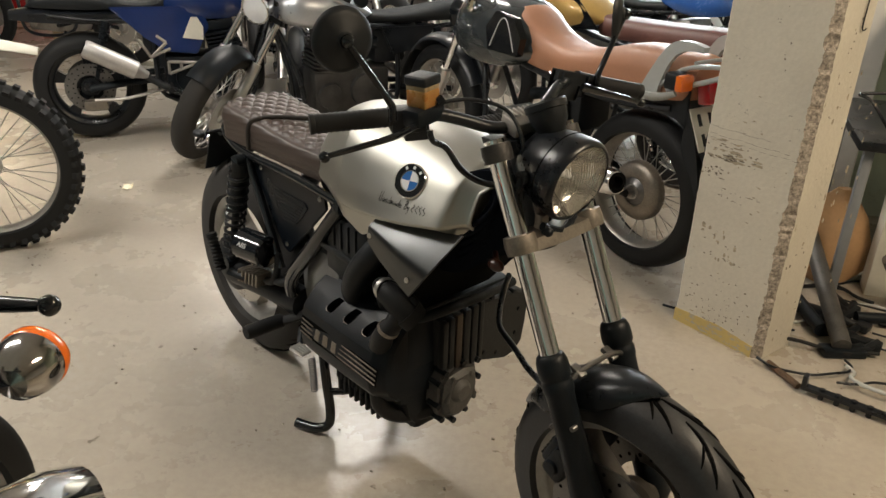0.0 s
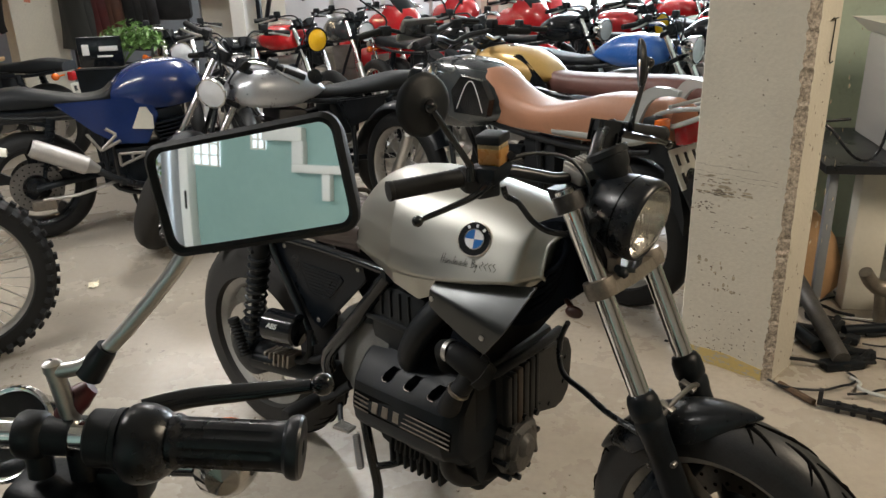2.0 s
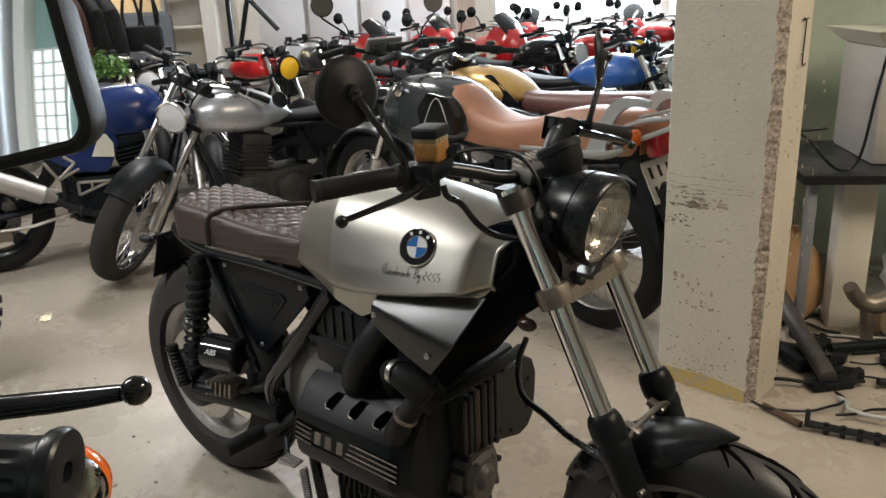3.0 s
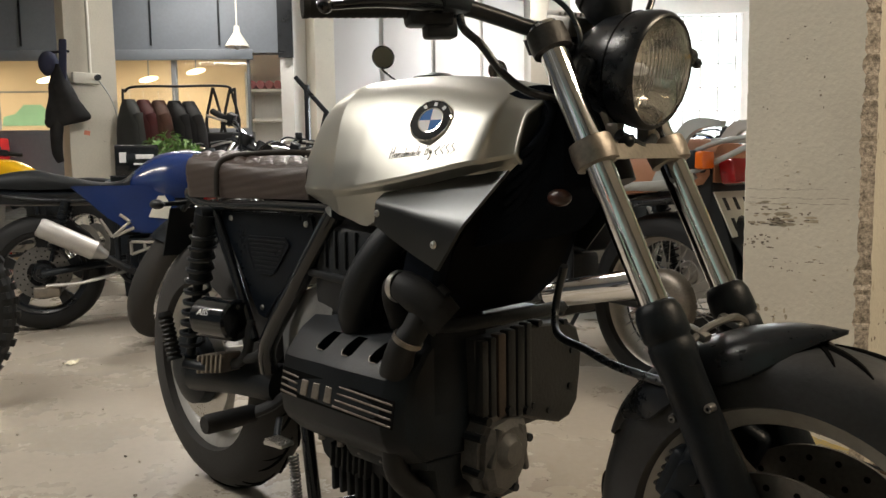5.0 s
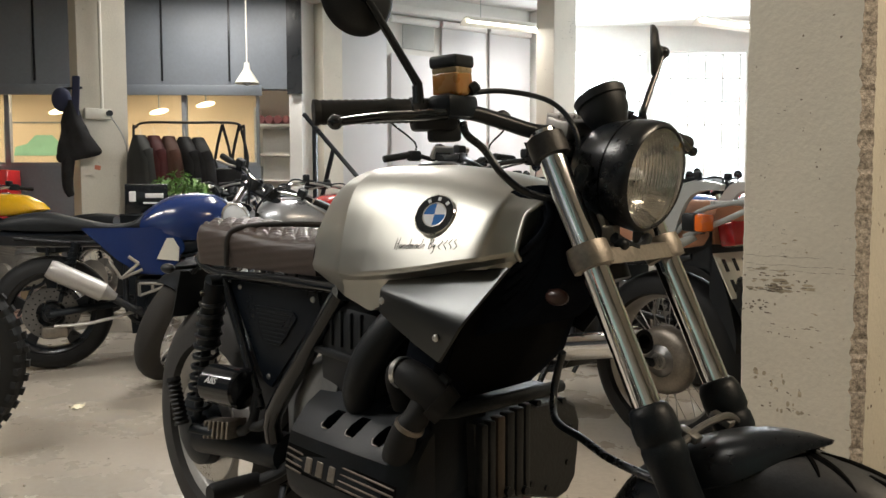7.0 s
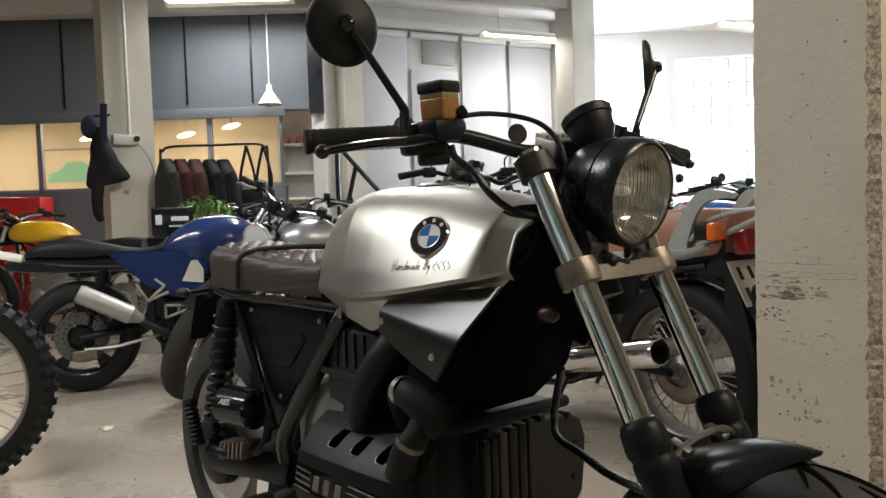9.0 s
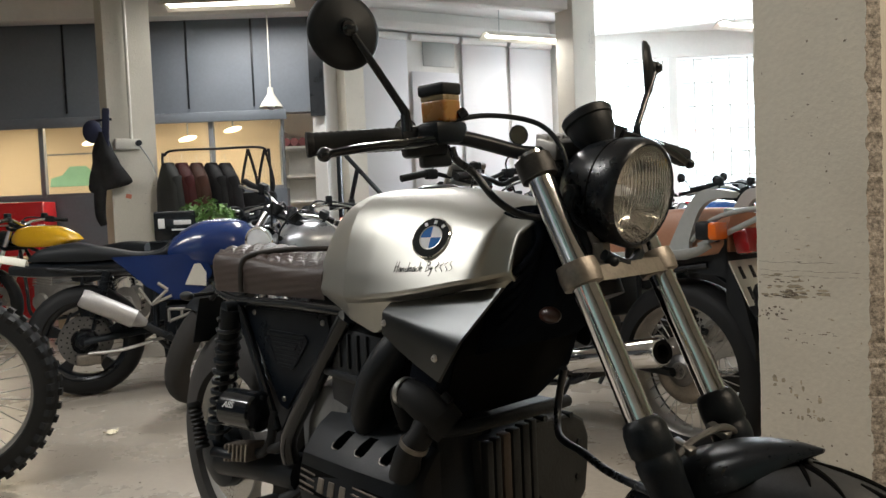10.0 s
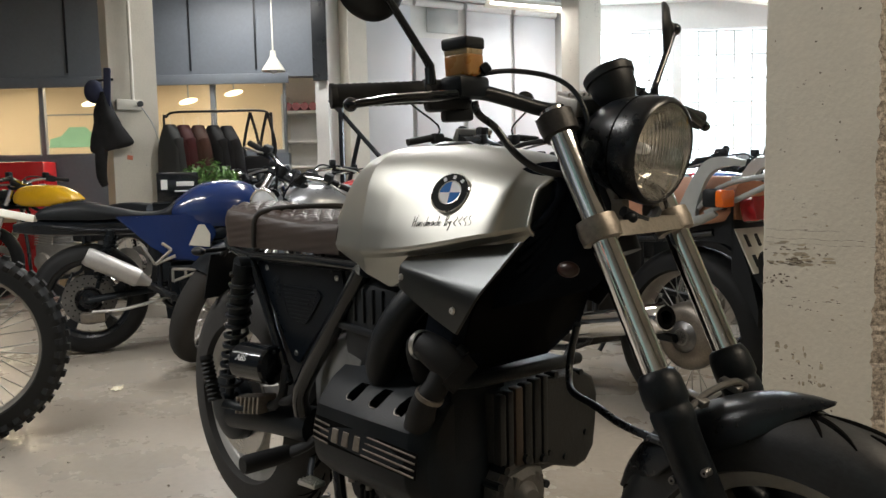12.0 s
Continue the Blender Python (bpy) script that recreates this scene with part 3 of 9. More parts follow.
for x0, x1, z0, z1 in ((-1.99, -1.885, 1.556, 2.0), (-1.99, -1.685, 1.475, 1.556), (-1.758, -1.675, 1.335, 1.475), (-1.758, -1.40, 1.285, 1.335), (-1.545, -1.49, 1.125, 1.285)):
    box(bm, pose((x0 + x1) / 2, SY + 0.055, (z0 + z1) / 2), x1 - x0, 0.06 + 0.02 * (x1 - x0), z1 - z0, 0.004)
solid("trim_white_steelwork", bm, WHITE_WALL, "stepped white steelwork on the teal wall", "trim", "structure")
t_ = thing("tool_bench", "cluttered grey tool bench against the mint wall", "bench", pose(-3.3, SY + 0.30, 0))
part("body", made(box, pose(0, 0, 0.24), 1.7, 0.5, 0.48, 0.01), GREY_TRIM, t_)
rng = random.Random(8)
for k in range(16):
    a, b, h = rng.uniform(0.03, 0.10), rng.uniform(0.03, 0.08), rng.uniform(0.02, 0.06)
    t_ = thing("tool", "small used hand tool lying on the bench", "tool", pose(-3.75 + 0.085 * k, SY + 0.46 + rng.uniform(-0.03, 0.05), 0.48, 0, 0, rng.uniform(-40, 40)), "tools on the rear bench")
    part("body", made(box, pose(0, 0, h / 2), a, b, h, 0.006), rng.choice((GREY_TRIM, BLACK_SATIN, STEEL, WHITE_PLASTIC)), t_)
t_ = thing("storage_box", "yellow tool case with dark marks on the bench", "box", pose(-3.20, SY + 0.34, 0.481))
part("body", made(box, pose(0, 0, 0.085), 0.50, 0.10, 0.17, 0.012), YELLOW, t_)
for x in (-0.09, 0.11):
    part("mark", made(cyl, Vector((x, 0.045, 0.09)), Vector((x, 0.053, 0.09)), 0.03, n=16), BLACK_SATIN, t_, "dark round mark")
part("handle", made(box, pose(0, 0, 0.175), 0.16, 0.03, 0.025, 0.008), BLACK_SATIN, t_, "black handle")
t_ = thing("paper_sheet", "white paper sheet pinned on the mint wall", "paper", pose(-3.53, SY + 0.0265, 0.67))
part("sheet", made(box, pose(0, 0, 0), 0.28, 0.003, 0.13), WHITE_PLASTIC, t_, "", 0)

# ---------- pillars and beams ----------


def pillar(name, corner, way, wide, deep, label, chipped):
    """corner: the near right corner in plan; way: direction of the front face from it, degrees."""
    a = radians(way)
    d1, d2 = Vector((math.cos(a), math.sin(a), 0)), Vector((math.sin(a), -math.cos(a), 0))
    c = Vector((*corner, 0))
    ob = thing(name, label, "pillar", None, "concrete pillars", "structure")
    rng = random.Random(len(name) + int(corner[0] * 10))
    bm = B_()
    rings, rows = [], 260
    for k in range(rows + 1):
        z = CEIL_Z * k / rows
        e = chipped * (0.62 + 0.30 * rng.random() + 0.3 * abs(noise.noise(Vector((z * 3.1, corner[0], 0)))) + 0.3 * abs(noise.noise(Vector((z * 11.0, corner[0], 4)))))
        e2 = 0.003 + 0.004 * rng.random() + 0.008 * max(0, noise.noise(Vector((z * 9.0, corner[1], 2))))
        rings.append([c + d1 * e + Vector((0, 0, z)), c + d1 * (wide - e2) + Vector((0, 0, z)), c + d1 * wide + d2 * e2 + Vector((0, 0, z)),
                      c + d1 * wide + d2 * deep + Vector((0, 0, z)), c + d2 * deep + Vector((0, 0, z)), c + d2 * e * 0.8 + Vector((0, 0, z))])
    loft(bm, rings)
    me = mesh_of("shaft", bm, PILLAR, 25)
    me.materials.append(PILLAR_RAW)
    for p in me.polygons:
        vs = sorted(v % 6 for v in p.vertices)
        if len(vs) == 4 and vs == [0, 0, 5, 5] and chipped > 0.01:
            p.material_index = 1
    sh = new("shaft", me)
    sh.parent = ob
    sh["label"] = "painted shaft with a broken edge"
    return ob, c, d1, d2


near, c0, d1, d2 = pillar("pillar_near", (0.664, 2.443), 138.8, 0.356, 0.195, "square concrete pillar, chipped cream paint, yellow foot band", 0.032)
bm = B_()
prism(bm, [c0 + d1 * 0.03 - d2 * 0.003 + Vector((0, 0, 0.0)), c0 + d1 * 0.356 - d2 * 0.003, c0 + d1 * 0.356 - d2 * 0.003 + Vector((0, 0, 0.05)), c0 + d1 * 0.17 - d2 * 0.003 + Vector((0, 0, 0.062)),
           c0 + d1 * 0.03 - d2 * 0.003 + Vector((0, 0, 0.045))], d2 * 0.002)
part("foot_band", bm, YELLOW_BAND, near, "faded yellow paint band", 0)
# chips and scuffs in its paint: a band at knee height, rows below, a spatter near the foot, dots on the side
rng = random.Random(8)
CHIP = mat("bare_concrete_chip", (0.17, 0.14, 0.11), rough=0.9, var=0.6, scale=60, fine=200, bump=0.6)
SCUFF = mat("rubbed_paint", (0.37, 0.32, 0.235), rough=0.8, var=0.4, scale=45, fine=160, bump=0.5)
bm = B_()


def flake(face, s, z, w, h):
    """An irregular chip on the front (face 0) or on the side (face 1) of the pillar, s metres from the broken edge."""
    at, along, out = (c0 + d1 * s, d1, -d2) if face == 0 else (c0 + d2 * s, d2, -d1)
    n_ = rng.randint(6, 9)
    pts = []
    for i in range(n_):
        a = 2 * math.pi * i / n_
        q_ = rng.uniform(0.5, 1.1)
        pts.append(at + along * (w * q_ * math.cos(a)) + Vector((0, 0, z + h * q_ * math.sin(a))) + out * 0.0008)
    bm.faces.new([bm.verts.new(p) for p in pts])


for n_, s0, s1, z0, z1, w, h in ((26, 0.15, 0.352, 0.655, 0.712, 0.008, 0.003), (10, 0.20, 0.30, 0.655, 0.672, 0.014, 0.003), (26, 0.26, 0.355, 0.585, 0.63, 0.006, 0.0035), (10, 0.12, 0.28, 0.55, 0.562, 0.007, 0.002), (9, 0.18, 0.27, 0.525, 0.535, 0.004, 0.003),
                               (70, 0.08, 0.34, 0.05, 0.24, 0.0042, 0.0034), (16, 0.14, 0.3, 0.30, 0.39, 0.005, 0.003), (16, 0.06, 0.34, 0.78, 1.5, 0.004, 0.004)):
    for _ in range(n_):
        flake(0, rng.uniform(s0, s1), rng.uniform(z0, z1), w * rng.uniform(0.3, 1.3), h * rng.uniform(0.4, 1.3))
for _ in range(26):
    flake(1, rng.uniform(0.04, 0.18), rng.uniform(0.05, 1.2), rng.uniform(0.002, 0.008), rng.uniform(0.002, 0.007))
for z, s0, s1 in ((0.735, 0.05, 0.35), (0.72, 0.02, 0.355), (0.76, 0.12, 0.34)):
    for i in range(9):
        a = s0 + (s1 - s0) * i / 9
        flake(0, a + 0.012, z + 0.002 * math.sin(i * 1.7), 0.02, 0.0007)
ob = part("paint_chip", bm, CHIP, near, "small chips and scuffs in the paint", 0)
ob["kind"] = "stuff"
bm = B_()
for n_, f_, s0, s1, z0, z1, w, h in ((26, 0, 0.15, 0.34, 0.655, 0.69, 0.028, 0.006), (12, 0, 0.22, 0.34, 0.70, 0.725, 0.022, 0.003), (14, 0, 0.15, 0.32, 0.30, 0.42, 0.012, 0.010), (30, 0, 0.03, 0.33, 0.04, 0.9, 0.010, 0.004), (40, 1, 0.03, 0.42, 0.05, 1.2, 0.010, 0.014)):
    for _ in range(n_):
        flake(f_, rng.uniform(s0, s1), rng.uniform(z0, z1), w * rng.uniform(0.3, 1.0), h * rng.uniform(0.4, 1.2))
ob = part("rubbed_patch", bm, SCUFF, near, "rubbed tan patches in the paint", 0)
ob.location = (d1 + d2) * 0.0003
ob["kind"] = "stuff"
# wire hook on its side
bm = B_()
h0 = c0 + d2 * 0.11 - d1 * 0.006
tube(bm, [h0 + Vector((0, 0, 1.255)), h0 + Vector((0, 0, 1.25)) + d2 * 0.02, h0 + Vector((0, 0, 1.2)) + d2 * 0.02, h0 + Vector((0, 0, 1.13)) + d2 * 0.018, h0 + Vector((0, 0, 1.115)) + d2 * 0.03,
          h0 + Vector((0, 0, 1.12)) + d2 * 0.045], 0.0022, 6)
tube(bm, [h0 + Vector((0, 0, 1.252)) - d2 * 0.01, h0 + Vector((0, 0, 1.254)) + d2 * 0.045], 0.002, 6)
solid("wire_hook", bm, BLACK_SATIN, "bent iron wire hook on the pillar side", "hook")

p2, c2, e1, e2 = pillar("pillar_far", (-4.56, 6.79), 138.8, 0.25, 0.44, "white-painted concrete pillar carrying coats and a socket", 0.005)
p3, c3, _, _ = pillar("pillar_back", (-2.80, 8.62), 138.8, 0.22, 0.25, "slim white pillar beside the grey partition", 0.004)
p4, c4, _, _ = pillar("pillar_middle", (-0.27, 9.42), 138.8, 0.28, 0.38, "white concrete pillar in the hall", 0.006)

for a, b, zb, w in (((-2.9, 8.7), (0.75, 2.6), 3.1, 0.34), ((-9.0, 6.9), (-2.6, 8.4), 3.16, 0.22), ((-4.5, 7.0), (-0.3, 9.6), 3.25, 0.2), ((0.5, 2.7), (6.4, 8.0), 3.12, 0.34)):
    a3, b3 = Vector((*a, 0)), Vector((*b, 0))
    dd = b3 - a3
    bm = B_()
    box(bm, Matrix.Translation((a3 + b3) / 2 + Vector((0, 0, (zb + CEIL_Z) / 2))) @ pose(0, 0, 0, 0, 0, math.degrees(math.atan2(dd.y, dd.x))), dd.length, w, CEIL_Z - zb, 0.012)
    solid("beam", bm, CEIL, "white painted concrete ceiling beam", "beam", "structure", "ceiling beams")

# fluorescent fittings; their light comes from area lamps just under the tubes


def tube_light(x, y, z, yaw, watts, color=TUBE):
    t_ = thing("fluorescent_light", "white reflector fluorescent fitting hanging from the ceiling, lit", "ceiling light", pose(x, y, z, 0, 0, yaw), "fluorescent lights")
    bm = B_()
    loft(bm, [[Vector((sx, -0.15, 0)), Vector((sx, -0.05, 0.07)), Vector((sx, 0.05, 0.07)), Vector((sx, 0.15, 0)), Vector((sx, 0.05, 0.06)), Vector((sx, -0.05, 0.06))] for sx in (-0.65, 0.65)])
    part("reflector", bm, WHITE_PLASTIC, t_, "", 0)
    for y0 in (-0.05, 0.05):
        part("tube", made(cyl, (-0.6, y0, 0.03), (0.6, y0, 0.03), 0.013, n=8), WARM_GLOW if color is WARM_TUBE else TUBE_GLOW, t_, "glowing tube")
    for x0 in (-0.45, 0.45):
        part("rod", made(cyl, (x0, 0, 0.06), (x0, 0, CEIL_Z - z), 0.005, n=6), GREY_PLASTIC, t_)
    area_lamp("tube_glow", pose(x, y, z - 0.012, 0, 0, yaw), 1.2, 0.2, watts, color)


tube_light(-3.62, 7.5, 3.10, 12, TUBE_WATTS * 0.6)
tube_light(-0.75, 9.6, 2.95, 35, TUBE_WATTS * 0.35)
tube_light(1.9, 9.8, 2.9, 35, TUBE_WATTS * 0.6)
tube_light(-2.35, 1.55, 2.95, -7, TUBE_WATTS * 0.72)
tube_light(-3.85, 1.74, 2.95, -7, TUBE_WATTS * 0.85)
# out of view: stands in for a warm source, moved in to brighten floor and pillar
tube_light(1.75, 1.1, 2.8, 62, TUBE_WATTS * 1.12, WARM_TUBE)
# out of view: an extra fitting added to brighten the middle of the hall
tube_light(-1.6, 4.9, 2.95, -41, TUBE_WATTS)

t_ = thing("pendant_lamp", "white cone pendant lamp on a thin rod", "lamp", pose(-3.47, 8.09, 2.2))
bm = B_()
lathe(bm, [(0.001, 0.17), (0.028, 0.165), (0.034, 0.10), (0.06, 0.06), (0.10, 0.0), (0.128, -0.05), (0.123, -0.052), (0.095, 0.0), (0.05, 0.05), (0.001, 0.055)], pose(0, 0, 0), 28)
part("shade", bm, WHITE_PLASTIC, t_)
part("rod", made(cyl, (0, 0, 0.12), (0, 0, CEIL_Z - 2.2), 0.008, n=8), WHITE_PLASTIC, t_)
part("bulb", made(ball, pose(0, 0, -0.03), 0.04, 0.04, 0.05), BADGE_WHITE, t_, "unlit white bulb")

# ---------- motorcycles: shared pieces ----------
YAX = pose(0, 0, 0, 90, 0, 0)          # turns a lathe's axis onto the wheel axle


def tyre_profile(r, w, rim, square=0.0):
    pts = []
    for k in range(15):
        a = math.pi * k / 14
        x = -math.cos(a) * w / 2
        h = math.sin(a) ** (0.62 if not square else 0.4)
        pts.append((rim + (r - rim) * h, x))
    pts = [(rim - 0.006, -w * 0.36)] + pts + [(rim - 0.006, w * 0.36)]
    return pts


def spoked(bm, r, hub, w, n):
    for k in range(n):
        a = 2 * math.pi * k / n
        b = a + (0.34 if k % 2 else -0.34) * (1 if k % 4 < 2 else -1)
        s = 1 if k % 2 else -1
        cyl(bm, Vector((hub * math.cos(b), s * w, hub * math.sin(b))), Vector((r * math.cos(a), 0, r * math.sin(a))), 0.0022, n=5)


def wheel(parent, at, r, w, rim, kind, rim_mat, tyre_mat, m=Matrix(), disc=False, knobs=False, name="wheel", detail=48, fine_tread=False, disc_mat=None, spoke_mat=None):
    """hub (the wheel) > tyre, rim, spokes, brake_disc."""
    T = m @ Matrix.Translation(at)
    bm = B_()
    lathe(bm, [(0.001, -0.075), (0.03, -0.075), (0.036, -0.05), (0.055, -0.045), (0.06, -0.02), (0.045, 0), (0.06, 0.02), (0.055, 0.045), (0.036, 0.05), (0.03, 0.075), (0.001, 0.075)], T @ YAX, 24)
    hub = part(name, bm, ALU if kind == "wire" else spoke_mat or rim_mat, parent)
    bm = B_()
    lathe(bm, tyre_profile(r, w, rim), T @ YAX, detail)
    ty = part("tyre", bm, tyre_mat, hub)
    if knobs:
        bm = B_()
        nk = 44
        for k in range(nk):
            a = 2 * math.pi * k / nk
            for j, (lat, rr, sx) in enumerate(((-0.4, 0.93, 0.022), (0.0, 1.0, 0.03), (0.4, 0.93, 0.022))):
                aa = a + (math.pi / nk if j == 1 else 0)
                box(bm, T @ pose(0, 0, 0, 0, -math.degrees(aa), 0) @ pose((r - 0.004) * rr + (0.004 if j == 1 else 0.006), lat * w, 0, 0, 0, 24 * (1 if lat > 0 else -1 if lat < 0 else 0)), 0.022, sx, 0.024, 0.0)
        part("knob_tread", bm, tyre_mat, ty, "blocky off-road knobs", 0)["kind"] = "stuff"
    if fine_tread:
        bm = B_()
        def on_tread(a, lat):
            h = rim + (r - rim) * math.sin(math.acos(min(1, abs(lat) / (w / 2)))) ** 0.62 + 0.0004
            return T @ Vector((h * math.cos(a), lat, h * math.sin(a)))
        for k in range(15):
            for s in (-1, 1):
                a0 = 2 * math.pi * (k + (0.5 if s > 0 else 0)) / 15
                tube(bm, [on_tread(a0 - 0.42 * (i / 7) ** 0.8, s * w * (0.03 + 0.30 * (i / 7) ** 1.4)) for i in range(8)], [0.0015, 0.004, 0.0048, 0.0048, 0.0046, 0.004, 0.003, 0.001], 5, 2, 0.5)
                tube(bm, [on_tread(a0 - 0.17 - 0.10 * i / 4, s * w * (0.11 + 0.24 * i / 4)) for i in range(5)], [0.003, 0.0038, 0.0036, 0.0028, 0.001], 5, 2, 0.5)
        part("tread_groove", bm, GROOVE, ty, "curved tread grooves", 0)
    bm = B_()
    d = w * 0.36
    fl = 0.024 if kind != "wire" else 0.012
    lathe(bm, [(rim + 0.005, -d - 0.001), (rim + 0.002, -d - 0.004), (rim - 0.004, -d - 0.002), (rim - fl, -d + 0.006), (rim - fl - 0.006, -d + 0.014), (rim - fl - 0.01, 0), (rim - fl - 0.006, d - 0.014), (rim - fl, d - 0.006), (rim - 0.004, d + 0.002), (rim + 0.002, d + 0.004), (rim + 0.005, d + 0.001)], T @ YAX, detail)
    part("rim", bm, rim_mat, hub, "", 50)
    if kind == "wire":
        bm = B_()
        spoked(bm, rim - 0.02, 0.05, 0.035, 36)
        part("spokes", bm, STEEL, hub, "thin steel wire spokes", 0, T)
    else:
        for k in range(kind):
            a0 = 2 * math.pi * k / kind + 0.3
            bm = B_()
            R = pose(0, 0, 0, 0, -math.degrees(a0), 0)
            loft(bm, [[R @ Vector((x, y, z)) for y, z in ((-0.02, -h), (-0.02, h), (0.02, h), (0.02, -h))] for x, h in ((0.04, 0.034), (0.1, 0.026), (rim - 0.08, 0.024), (rim - 0.015, 0.042))])
            bm.transform(T)
            part("spoke", bm, spoke_mat or rim_mat, hub, "", 30)
    if disc:
        for s in (disc if isinstance(disc, tuple) else (1,)):
            bm = B_()
            lathe(bm, [(0.075, -0.0025), (0.14, -0.0025), (0.14, 0.0025), (0.075, 0.0025), (0.075, -0.0025)], T @ Matrix.Translation((0, -s * 0.07, 0)) @ YAX, 40)
            bd = part("brake_disc", bm, disc_mat or STEEL, hub, "steel brake disc")
            if disc_mat and detail >= 40:
                bm = B_()
                for q in range(40):
                    aa, rr = 2 * math.pi * q / 40, 0.092 + 0.03 * (q % 2)
                    c_ = T @ Vector((rr * math.cos(aa), -s * 0.07, rr * math.sin(aa)))
                    n_ = T.to_3x3() @ Vector((0, 0.0032, 0))
                    cyl(bm, c_ - n_, c_ + n_, 0.0045, n=8)
                part("drilling", bm, GROOVE, bd, "drilled holes in the disc", 0)["kind"] = "stuff"
    return hub


def ribs(bm, m, n, pitch, sx, sy, sz, bev=0.0):
    for k in range(n):
        box(bm, m @ pose((k - (n - 1) / 2) * pitch, 0, 0), sx, sy, sz, bev)


def smooth_loft(bm, sections, steps=4, closed=True, cap=True):
    """Loft through sections (lists of points), with rounded change from one to the next."""
    cols = [catmull([s[i] for s in sections], steps) for i in range(len(sections[0]))]
    loft(bm, [list(r) for r in zip(*cols)], closed, cap)


def mirrored(half):
    """half: [(lat, z)...] from the top middle down the right side to the bottom; gives the closed ring of both sides."""
    return [(l, z) for l, z in half] + [(-l, z) for l, z in half[::-1] if l > 1e-4]


# ---------- the grey and black roadster with the bare metal tank ----------
KP = pose(-1.028, 2.158, 0, 0, 0, -36.0)
kb = thing("motorcycle", "black roadster motorcycle with bare metal tank and brown quilted seat", "motorcycle", KP)
RAKE = 0.475
SA = Vector((RAKE, 0, -1)).normalized()
SP = Vector((1.185, 0, 0.836))
STEER = Matrix.Translation(SP) @ Matrix.Rotation(radians(-1.5), 4, -SA) @ Matrix.Translation(-SP)
BAR_TURN = Matrix.Translation(SP) @ Matrix.Rotation(radians(-8.0), 4, Vector((-0.4986, 0, 1)).normalized()) @ Matrix.Translation(-SP)


def fork_at(z, lat=0.0, fwd=0.0):
    return P(1.2235 + (0.836 - z) * RAKE + fwd, lat, z)


# wheels
SPOKE_DARK = mat("grimy_dark_wheel_paint", (0.055, 0.048, 0.040), rough=0.5, metal=0.3, var=0.35, scale=16, fine=150, bump=0.3)
TYRE_FRONT = mat("used_tyre_rubber", (0.0245, 0.0255, 0.0275), rough=0.46, var=0.35, scale=8, fine=140, bump=0.2, spec=0.42)
wheel(kb, (0, 0, 0.332), 0.332, 0.135, 0.222, 3, RIM_GREY, RUBBER_DUST, Matrix(), (1,), name="rear_wheel", detail=72, fine_tread=True)
wheel(kb, fork_at(0.301, 0, 0.0), 0.301, 0.118, 0.222, 3, RIM_GREY, TYRE_FRONT, STEER, (1, -1), name="front_wheel", detail=84, fine_tread=True, disc_mat=DISC_DARK, spoke_mat=SPOKE_DARK)
# front mudguard: a short shell over the tyre
bm = B_()
ax = fork_at(0.301, 0, 0.0)
secs = []
for k in range(15):
    a = radians(159 - 77.5 * k / 14)
    u = k / 14
    hw = 0.070 * min(1.0, 0.14 + 3.1 * u) * (1.0 if u < 0.68 else max(0.05, 1 - ((u - 0.68) / 0.32) ** 1.7))
    rr = 0.317 + 0.008 * max(0, u - 0.6) / 0.4
    ring = []
    for j in range(13):
        b = math.pi * j / 12
        y = -math.cos(b) * hw
        drop = 0.062 * (hw / 0.07) * (1 - math.sin(b) ** 0.8)
        ring.append(ax + Vector((math.cos(a) * (rr - drop), y, math.sin(a) * (rr - drop))))
    for j in range(12, -1, -1):
        b = math.pi * j / 12
        y = -math.cos(b) * (hw - 0.003)
        drop = 0.062 * (hw / 0.07) * (1 - math.sin(b) ** 0.8) + 0.003
        ring.append(ax + Vector((math.cos(a) * (rr - drop), y, math.sin(a) * (rr - drop))))
    secs.append(ring)
loft(bm, secs)
fend = part("front_mudguard", bm, BLACK_SATIN, kb, "short satin black mudguard", 40, STEER)
bm = B_()
tube(bm, [P(1.345, 0.1, 0.575), P(1.352, 0.075, 0.592), P(1.356, 0.04, 0.606), P(1.36, 0.0, 0.612), P(1.362, -0.04, 0.612), P(1.36, -0.075, 0.598), P(1.352, -0.1, 0.575)], 0.0055, 8)
box(bm, pose(1.35, -0.05, 0.602, 0, 20, 0), 0.035, 0.02, 0.012, 0.003)
box(bm, pose(1.35, 0.05, 0.602, 0, 20, 0), 0.035, 0.02, 0.012, 0.003)
part("brace", bm, DISC_DARK, fend, "bare steel brace with brake pipe", 38, STEER)

